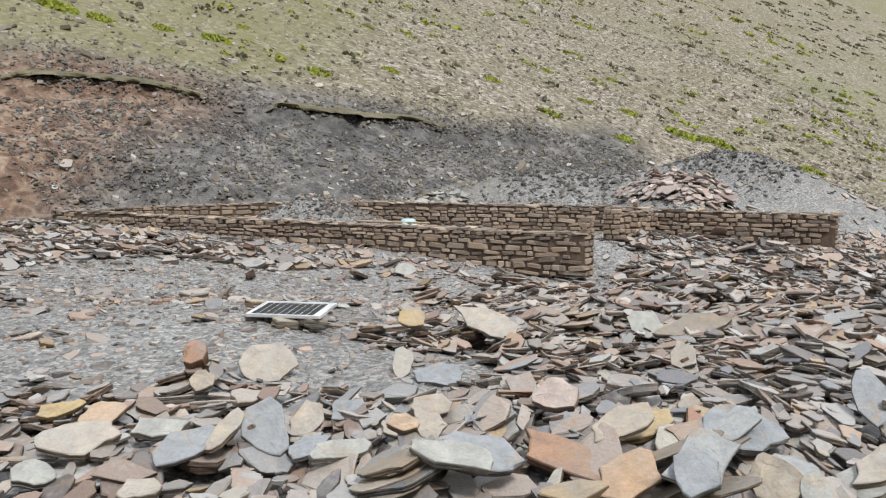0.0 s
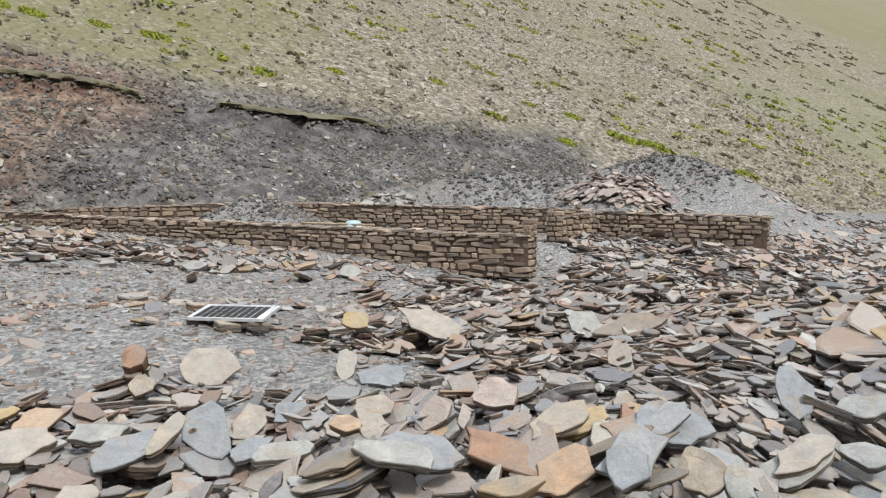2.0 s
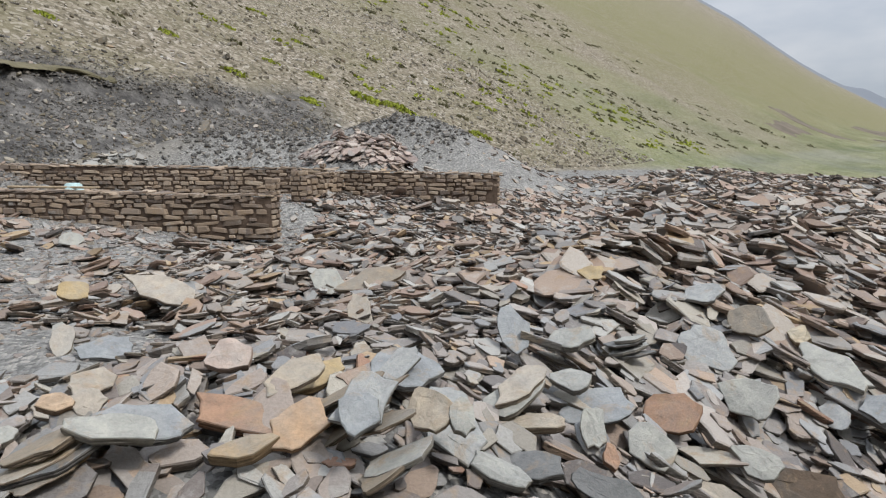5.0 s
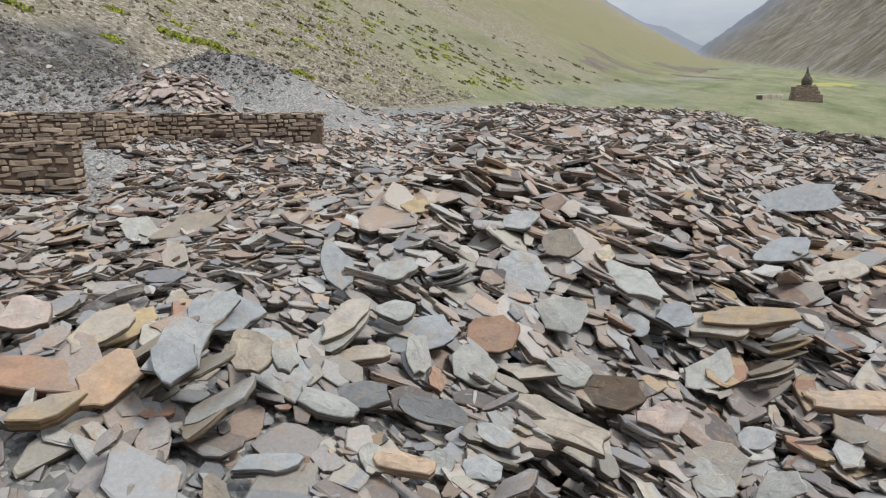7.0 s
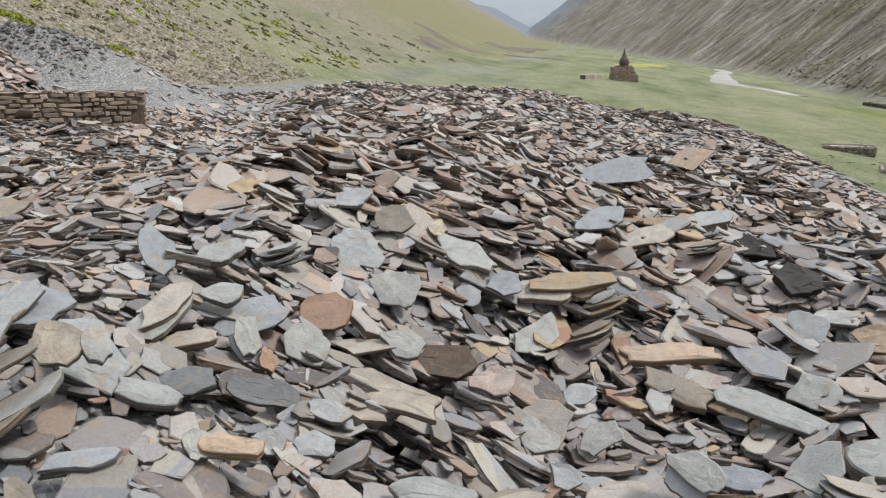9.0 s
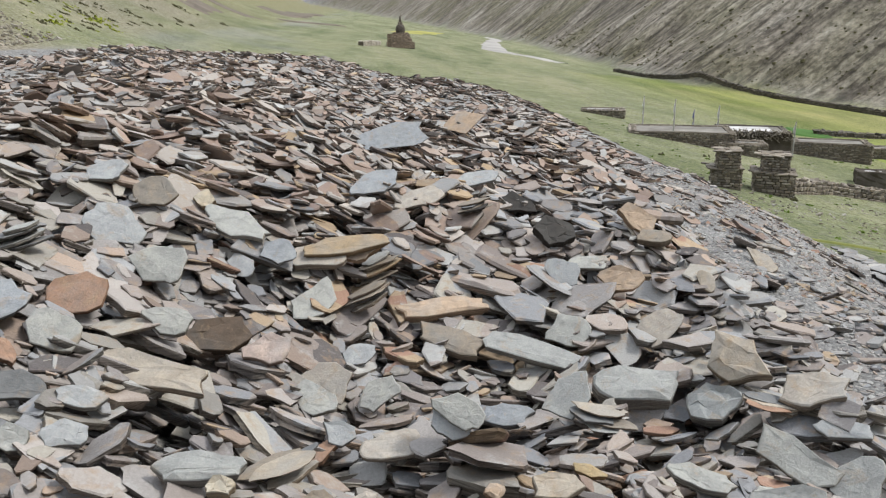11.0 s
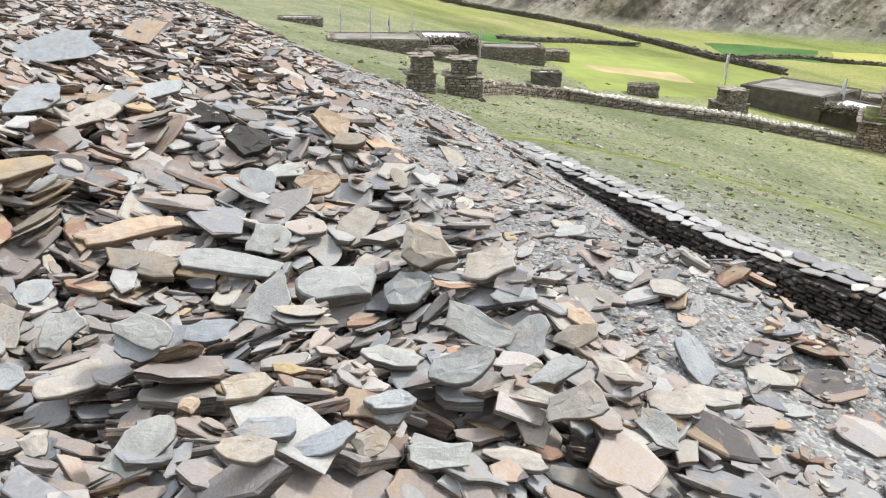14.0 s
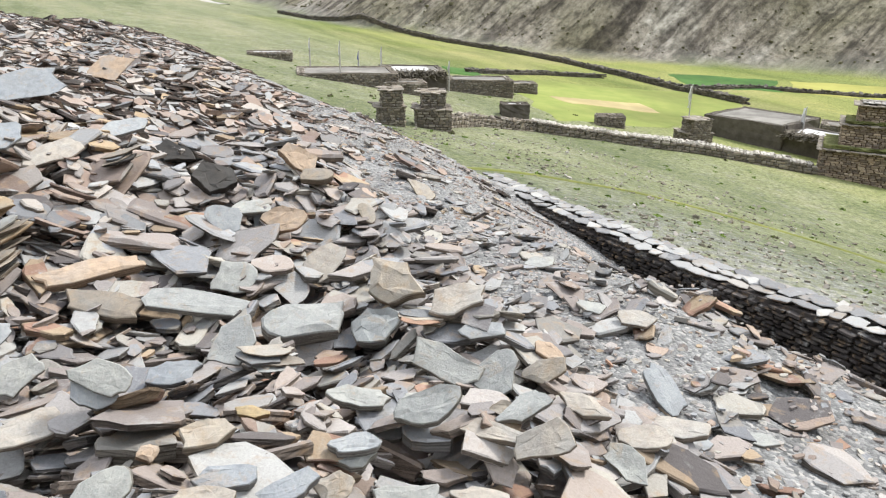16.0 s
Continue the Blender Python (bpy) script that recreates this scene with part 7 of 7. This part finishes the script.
def hillside_plants():
    rng = np.random.default_rng(77)
    def spots(n, qa, qb, pa, pb, thr):
        q, p = rng.uniform(qa, qb, n), rng.uniform(pa, pb, n)
        x, y = PX * p + QX * q, PY * p + QY * q
        keep = (fbm(p, q, 0.06, 3, 301) + rng.uniform(-0.25, 0.25, n) > thr) & ((rim(x, y) < -0.5) | (x > 12))
        return x[keep], y[keep]
    x, y = spots(1400, -85, -26.0, -8, 95, 0.14)
    clumps("cushion_plants", x, y, rng.uniform(0.14, 0.42, len(x)) * (1 + 0.006 * np.hypot(x, y)), M_TUFT, "bright yellow-green cushion plants dotted over the scree", "plants", 1)
    x, y = spots(3200, -150, -27, -5, 160, -0.02)
    clumps("dark_shrubs", x, y, rng.uniform(0.12, 0.28, len(x)) * (1 + 0.006 * np.hypot(x, y)), M_BUSH, "small dark low shrubs dotted over the scree", "shrubs", 2, 0.7)
    # loose scree
    n = 16000
    q, p = -26 - 70 * rng.uniform(0, 1, n) ** 1.5, rng.uniform(-10, 70, n)
    x, y = PX * p + QX * q, PY * p + QY * q
    s = np.exp(rng.normal(math.log(0.15), 0.45, n)) * (1 + 0.004 * np.hypot(x, y))
    m = np.zeros((n, 3, 4))
    yaw = rng.uniform(0, 6.28, n)
    m[:, 0, 0], m[:, 1, 0], m[:, 2, 0] = np.cos(yaw) * s, np.sin(yaw) * s, rng.normal(0, 0.3, n) * s
    m[:, 0, 1], m[:, 1, 1], m[:, 2, 1] = -np.sin(yaw) * s * 0.7, np.cos(yaw) * s * 0.7, rng.normal(0, 0.3, n) * s
    m[:, 2, 2] = s * 0.35
    m[:, 0, 3], m[:, 1, 3], m[:, 2, 3] = x, y, height(x, y) + 0.02
    ob = link_mesh("scree_stones", joined_slabs("scree_stones", PROTO_FAR, rng.integers(0, 14, n), m), M_SCREE)
    tagged(ob, "small tan and grey scree stones on the hillside", "scree", kind="stuff")
    # broken rock on the cut bank and in the foundations
    n = 70000
    x, y = rng.uniform(-24, 17, n), rng.uniform(17, 44, n)
    b = (y - 31.2 - 0.47 * x) * 0.91
    keep = (b > -11.0) & (y > 17.5 - 0.5 * x) & (cover(x, y) < 0.3) & (rim(x, y) > -1.0 - 3.5 * rng.uniform(0, 1, n) ** 2) & (fbm(x, y, 0.3, 3, 311) + rng.uniform(-0.3, 0.3, n) > -0.14)
    x, y = x[keep], y[keep]
    n = len(x)
    s = np.clip(np.exp(rng.normal(math.log(0.10), 0.5, n)), 0.04, 0.45)
    m = np.zeros((n, 3, 4))
    yaw = rng.uniform(0, 6.28, n)
    m[:, 0, 0], m[:, 1, 0], m[:, 2, 0] = np.cos(yaw) * s, np.sin(yaw) * s, rng.normal(0, 0.28, n) * s
    m[:, 0, 1], m[:, 1, 1], m[:, 2, 1] = -np.sin(yaw) * s * 0.7, np.cos(yaw) * s * 0.7, rng.normal(0, 0.28, n) * s
    m[:, 2, 2] = s * 0.25
    m[:, 0, 3], m[:, 1, 3], m[:, 2, 3] = x, y, height(x, y) + 0.02
    ob = link_mesh("bank_rubble", joined_slabs("bank_rubble", PROTO_FAR, rng.integers(0, 14, n), m), M_BANKROCK)
    tagged(ob, "dark broken shale rubble on the cut bank", "rubble", kind="stuff")
    # stones strewn over the meadow under the wall
    n = 5200
    q, p = 13.1 + 17 * rng.uniform(0, 1, n) ** 1.5, rng.uniform(-3, 36, n)
    keep = fbm(p, q, 0.22, 3, 321) + rng.uniform(-0.2, 0.2, n) > -0.02
    q, p = q[keep], p[keep]
    n = len(p)
    x, y = PX * p + QX * q, PY * p + QY * q
    s = np.clip(np.exp(rng.normal(math.log(0.085), 0.45, n)), 0.03, 0.3)
    m = np.zeros((n, 3, 4))
    yaw = rng.uniform(0, 6.28, n)
    m[:, 0, 0], m[:, 1, 0], m[:, 2, 0] = np.cos(yaw) * s, np.sin(yaw) * s, rng.normal(0, 0.2, n) * s
    m[:, 0, 1], m[:, 1, 1], m[:, 2, 1] = -np.sin(yaw) * s * 0.7, np.cos(yaw) * s * 0.7, rng.normal(0, 0.2, n) * s
    m[:, 2, 2] = s * 0.35
    m[:, 0, 3], m[:, 1, 3], m[:, 2, 3] = x, y, height(x, y) + 0.01
    ob = link_mesh("meadow_stones", joined_slabs("meadow_stones", PROTO_FAR, rng.integers(0, 14, n), m), M_SCREE)
    tagged(ob, "small pale stones strewn over thin grass", "stones", kind="stuff")
    # meadow tufts
    n = 260
    q, p = rng.uniform(14, 42, n), rng.uniform(-4, 60, n)
    x, y = PX * p + QX * q, PY * p + QY * q
    clumps("meadow_shrubs", x[:26], y[:26], rng.uniform(0.10, 0.22, 26), M_BUSH, "small dry shrubs in the meadow", "shrubs", 3, 1.0)
    clumps("meadow_tufts", x, y, rng.uniform(0.06, 0.16, n), M_GRASS, "small grass tufts in the meadow", "grass", 4, 0.7)


M_SCREE = slate("scree_stone", "island", [(0.0, (0.22, 0.20, 0.155)), (0.3, (0.30, 0.275, 0.225)), (0.6, (0.17, 0.15, 0.115)), (0.8, (0.38, 0.36, 0.32))])
M_BANKROCK = slate("bank_rock", "island", [(0.0, (0.145, 0.142, 0.136)), (0.35, (0.20, 0.195, 0.185)), (0.6, (0.10, 0.098, 0.096)), (0.72, (0.24, 0.232, 0.218)), (0.92, (0.31, 0.29, 0.265))])
hillside_plants()


def slab_pile(name, cx, cy, ru, rv, yaw, count, size, material, label, seed, lift=0.0):
    """A pile of slabs on the ground, higher in the middle."""
    rng = np.random.default_rng(seed)
    mats = []
    c, s = math.cos(yaw), math.sin(yaw)
    for k in range(count):
        a, d = rng.uniform(0, 6.28), math.sqrt(rng.uniform(0, 1))
        u, v = ru * d * math.cos(a), rv * d * math.sin(a)
        L = size * math.exp(rng.normal(0, 0.3))
        m = lay(cx + c * u - s * v, cy + s * u + c * v, rng.uniform(0, 6.28), L, L * rng.uniform(0.5, 0.9), rng.uniform(0.03, 0.07), rng.normal(0, 0.2), rng.normal(0, 0.2), 0.7)
        if m is not None:
            mats.append(m)
    mats = np.array(mats)
    ob = link_mesh(name, joined_slabs(name, PROTO, rng.integers(0, 28, len(mats)), mats), material)
    tagged(ob, label, "stone pile", kind="stuff")


M_COPING_ISL = slate("pale_slabs", "island", [(0.0, (0.33, 0.33, 0.31)), (0.4, (0.42, 0.41, 0.38)), (0.7, (0.26, 0.26, 0.25)), (0.9, (0.38, 0.35, 0.31))])
slab_pile("pink_slab_pile", 6.5, 26.3, 2.0, 1.1, -0.5, 420, 0.36, M_PINK, "pile of pinkish-tan slate slabs behind the foundation wall", 21)
slab_pile("pale_slab_spread", -0.6, 28.6, 2.4, 1.0, -0.5, 170, 0.36, M_COPING_ISL, "spread of pale grey slabs at the foot of the bank", 22)


# ---------------------------------------------------------------- small things about the site
M_ALU = plain("aluminium_frame", (0.62, 0.63, 0.64), (0.72, 0.73, 0.74), 20, 0.45, 0.3, 0.1)
M_CELL = plain("solar_cell", (0.018, 0.022, 0.035), (0.03, 0.035, 0.05), 12, 0.2, 0.0, 0.05)
M_SHEET = plain("white_backsheet", (0.62, 0.63, 0.65), (0.70, 0.71, 0.72), 12, 0.35, 0.0, 0.05)
M_TEAL = plain("turquoise_plastic", (0.38, 0.56, 0.58), (0.50, 0.66, 0.68), 6, 0.45, 0.0, 0.1)
M_WOOD = plain("weathered_wood", (0.32, 0.25, 0.17), (0.46, 0.38, 0.27), 14, 0.85)


def solar_panel(x, y, yaw, tip, L=0.86, W=0.56):
    root = new("solar_panel")
    tagged(root, "small dark solar panel with white frame propped on slabs", "solar panel")
    for nm, sx, sy, px, py in (("frame_rail", L, 0.022, 0, -W / 2 + 0.011), ("frame_rail", L, 0.022, 0, W / 2 - 0.011), ("frame_rail", 0.022, W - 0.044, -L / 2 + 0.011, 0), ("frame_rail", 0.022, W - 0.044, L / 2 - 0.011, 0)):
        bm = box_bm(sx, sy, 0.035)
        bmesh.ops.bevel(bm, geom=bm.edges[:], offset=0.003, segments=1, affect="EDGES")
        link(nm, bm, M_ALU, root).location = (px, py, 0)
    sheet = link("backsheet", box_bm(L - 0.044, W - 0.044, 0.018), M_SHEET, root, "white backing under the cells")
    sheet.location = (0, 0, 0.008)
    cw, ch = (L - 0.12) / 9, (W - 0.08) / 4
    cell = None
    for i in range(9):
        for j in range(4):
            if cell is None:
                bm = box_bm(cw * 0.86, ch * 0.91, 0.004)
                c = link("cell", bm, M_CELL, sheet)
                cell = c.data
            else:
                c = new("cell", cell)
                c.parent = sheet
            c.location = (-0.02 - (L - 0.12) / 2 + cw * (i + 0.5), -(W - 0.08) / 2 + ch * (j + 0.5), 0.018)
    root.matrix_world = Matrix.Translation((x, y, SEAT_Z)) @ Matrix.Rotation(yaw, 4, "Z") @ Matrix.Rotation(tip, 4, "X")


for px, py, pl, pt, tip_, tone_ in ((-1.98, 7.36, 0.34, 0.10, 2, "tan"), (-1.72, 7.40, 0.42, 0.11, 2, "brown"), (-2.35, 7.50, 0.3, 0.09, 1, "slate_dark"), (-1.9, 8.0, 0.35, 0.10, 0, "brown"), (-2.5, 8.0, 0.3, 0.09, 0, "tan")):
    loose_slab(px, py, 8 + 40 * (px + 2), pl, pl * 0.6, pt, tip_, tone_, "weathered slab propping up the solar panel")


# the panel lies on the slabs that prop it
_seat = LAID[int((-2.55 - GX0) / GC):int((-1.7 - GX0) / GC), int((7.45 - GY0) / GC):int((8.05 - GY0) / GC)]
SEAT_Z = float(np.percentile(_seat, 85)) + 0.03
solar_panel(-1.98, 7.60, -0.16, radians(7), 0.80, 0.50)


def basin(x, y, z):
    root = new("plastic_basin")
    tagged(root, "turquoise plastic basin turned upside down behind the wall", "basin")
    bm = bmesh.new()
    prof = [(0.0, 0.20), (0.12, 0.195), (0.17, 0.17), (0.20, 0.10), (0.225, 0.0), (0.255, -0.005), (0.255, 0.012), (0.215, 0.02)]
    rings = []
    for r, h in prof:
        rings.append([bm.verts.new((r * math.cos(a * math.pi / 12), r * math.sin(a * math.pi / 12), h)) for a in range(24)] if r else [bm.verts.new((0, 0, h))])
    for a in range(24):
        bm.faces.new((rings[0][0], rings[1][a], rings[1][(a + 1) % 24]))
    for r0, r1 in zip(rings[1:-1], rings[2:]):
        for a in range(24):
            bm.faces.new((r0[a], r1[a], r1[(a + 1) % 24], r0[(a + 1) % 24]))
    ob = link("shell", bm, M_TEAL, root)
    ob.data.polygons.foreach_set("use_smooth", [True] * len(ob.data.polygons))
    rim_ = bmesh.new()
    bmesh.ops.create_cone(rim_, segments=24, radius1=0.27, radius2=0.265, depth=0.05, cap_ends=True)
    link("dark_rim", rim_, plain("dark_blue_rim", (0.05, 0.10, 0.16), (0.09, 0.16, 0.22), 6, 0.5), root, "dark blue rim")
    root.location = (x, y, z)


def pole(name, a, b, r, label):
    a, b = Vector(a), Vector(b)
    bm = bmesh.new()
    bmesh.ops.create_cone(bm, segments=8, radius1=r, radius2=r * 0.75, depth=(b - a).length, cap_ends=True)
    ob = link(name, bm, M_WOOD)
    ob.matrix_world = Matrix.Translation((a + b) / 2) @ (b - a).to_track_quat("Z", "Y").to_matrix().to_4x4()
    tagged(ob, label, "pole")


basin(-1.85, 18.3, 0.74)
slab_pile("wall_top_slabs", -1.0, 17.7, 1.2, 0.5, -0.5, 24, 0.35, M_COPING_ISL, "loose slabs stacked behind the foundation wall", 25)
pole("wooden_pole", (-3.2, 18.75, 0.86), (-1.3, 17.85, 0.84), 0.03, "straight peeled wooden pole lying along the wall top")
loose_slab(-2.9, 24.6, 10, 0.6, 0.42, 0.08, 30, "pale_tan", "pale boulder slab on the foot of the bank")
loose_slab(1.7, 15.75, -30, 0.55, 0.4, 0.06, 0, "brown", "flat slab capping the end of the foundation wall")
loose_slab(2.05, 15.6, 10, 0.6, 0.34, 0.05, 0, "pale_tan", "flat slab capping the end of the foundation wall")


def cushion(x, y, r):
    rng = np.random.default_rng(int(1000 + x * 13 + y * 7))
    root_z = ground_at(x, y)
    mats, kinds = [], []
    for k in range(60):
        a, d = rng.uniform(0, 6.28), math.sqrt(rng.uniform(0, 1))
        dx, dy = r * 1.5 * d * math.cos(a), r * 0.8 * d * math.sin(a)
        s = r * rng.uniform(0.2, 0.42)
        yaw, tu, tv = rng.uniform(0, 6.28), rng.normal(0, 0.5), rng.normal(0, 0.5)
        m = np.zeros((3, 4))
        m[:, 0] = (math.cos(yaw) * s, math.sin(yaw) * s, tu * s)
        m[:, 1] = (-math.sin(yaw) * s * 0.7, math.cos(yaw) * s * 0.7, tv * s)
        m[:, 2] = (-tu * s * 0.5, -tv * s * 0.5, s * 0.7)
        m[:, 3] = (dx, dy, ground_at(x + dx, y + dy) - root_z + 0.25 * r * (1 - d * d))
        mats.append(m)
        kinds.append(int(rng.integers(0, 14)))
    ob = link_mesh("cushion_plant", joined_slabs("cushion_plant", PROTO_FAR, np.array(kinds), np.array(mats)), M_TUFT)
    ob.location = (x, y, root_z)
    tagged(ob, "bright yellow-green cushion plant spread on the scree", "plant", "large cushion plants")


for cx, cy, cr in ((-19.7, 38.3, 0.50), (-17.1, 39.8, 0.45), (-14.4, 40.3, 0.60), (-21.7, 37.8, 0.70), (-9.0, 40.7, 0.50), (-5.4, 43.9, 0.40), (0.5, 48.9, 0.40), (4.0, 46.1, 0.50), (9.8, 59.2, 0.35), (12.9, 50.6, 0.80), (15.2, 51.0, 0.70), (9.8, 51.7, 0.45), (6.8, 51.4, 0.40), (21.6, 51.0, 0.60), (8.5, 45.8, 0.50), (4.5, 55.4, 0.35), (16.0, 50.6, 0.50), (-7.6, 50.2, 0.30), (-13.8, 43.2, 0.30)):
    cushion(cx, cy, cr)


def turf_lip():
    """Overhanging turf along the rim of the cut bank."""
    xs = np.linspace(-24, -2.0, 220)
    ys = 39.9 + 0.52 * xs
    for _ in range(6):
        ys = ys + rim(xs, ys) / 0.93
    rows = []
    jag = 1.5 * fbm(xs, ys, 1.1, 5, 401) - 0.3
    thick = np.clip(0.05 + 0.30 * fbm(xs, ys, 0.6, 4, 402), 0.01, 0.18)
    nx, ny = 0.38, -0.925
    for off, up in ((-1.2, -0.4), (-0.3, 0.02), (0.25, 0.0), (0.22, -1.0), (-0.1, -1.05)):
        o = off + (jag if off > 0 else 0)
        x, y = xs + nx * o, ys + ny * o
        z = -0.45 * sstep(0.02, 0.2, fbm(xs, ys, 0.22, 3, 403)) + height(xs - nx * 0.9, ys - ny * 0.9) - 0.33 * (0.9 + np.minimum(off, 0.5)) + (up if up > 0 else up * thick)
        rows.append(np.stack([x, y, z], -1))
    co = np.stack(rows, 1).reshape(-1, 3)
    k = np.arange(len(xs) - 1)
    f = np.concatenate([np.stack([k * 5 + c, k * 5 + c + 1, (k + 1) * 5 + c + 1, (k + 1) * 5 + c], -1) for c in range(4)])
    ob = link_mesh("turf_lip", np_mesh("turf_lip", co, [f]), plain("dry_turf", (0.10, 0.09, 0.058), (0.19, 0.17, 0.105), 3.0, 0.95, rel=0.8, dist=0.05))
    tagged(ob, "overhanging lip of thin turf along the cut bank", "turf", kind="structure")


turf_lip()
drape("field_strip", [(118, 126), (142, 148), (146, 142), (122, 121)], 30, 12, 0.12, M_PLOUGH, "dark terrace strip on the far meadow", "field", 3)
drape("field_strip_green", [(236, 150), (288, 168), (292, 157), (242, 140)], 30, 16, 0.15, M_FIELD_YEL, "yellowing crop strip far up the valley", "field", 4)
drape("field_strip", [(250, 225), (398, 310), (392, 296), (264, 214)], 40, 12, 0.5, M_PLOUGH, "dark terrace strip on the far meadow", "field", 5)
drape("field_strip", [(206, 170), (232, 164), (236, 172), (208, 178)], 24, 12, 0.3, M_PLOUGH, "dark bare terrace far up the valley", "field", 2)


def slope_shrubs():
    """Low dark bushes dotted over the foot of the far slope."""
    rng = np.random.default_rng(733)
    n = 4200
    p = rng.uniform(45, 330, n)
    q = toe_q(p) + 2 + 95 * rng.uniform(0, 1, n) ** 1.7
    x, y = (PX * p + QX * q), (PY * p + QY * q)
    keep = fbm(x, y, 0.03, 3, 734) + 0.25 * rng.normal(0, 1, n) > -0.1
    x, y = x[keep], y[keep]
    n = len(x)
    z = height(x, y)
    L = np.exp(rng.normal(math.log(0.40), 0.35, n))
    yaw = rng.uniform(0, 6.28, n)
    m = np.zeros((n, 3, 4))
    m[:, 0, 0], m[:, 1, 0] = np.cos(yaw) * L, np.sin(yaw) * L
    m[:, 0, 1], m[:, 1, 1] = -np.sin(yaw) * L * 0.8, np.cos(yaw) * L * 0.8
    m[:, 2, 2] = L * 0.45
    m[:, 0, 3], m[:, 1, 3], m[:, 2, 3] = x, y, z + 0.1 * L
    ob = link_mesh("slope_shrubs", joined_slabs("slope_shrubs", PROTO_FAR, rng.integers(0, 14, n), m), plain("dry_shrub", (0.09, 0.085, 0.05), (0.17, 0.155, 0.09), 2.0, 0.95))
    tagged(ob, "dark low shrubs dotted over the far slope", "shrubs", kind="stuff")


slope_shrubs()
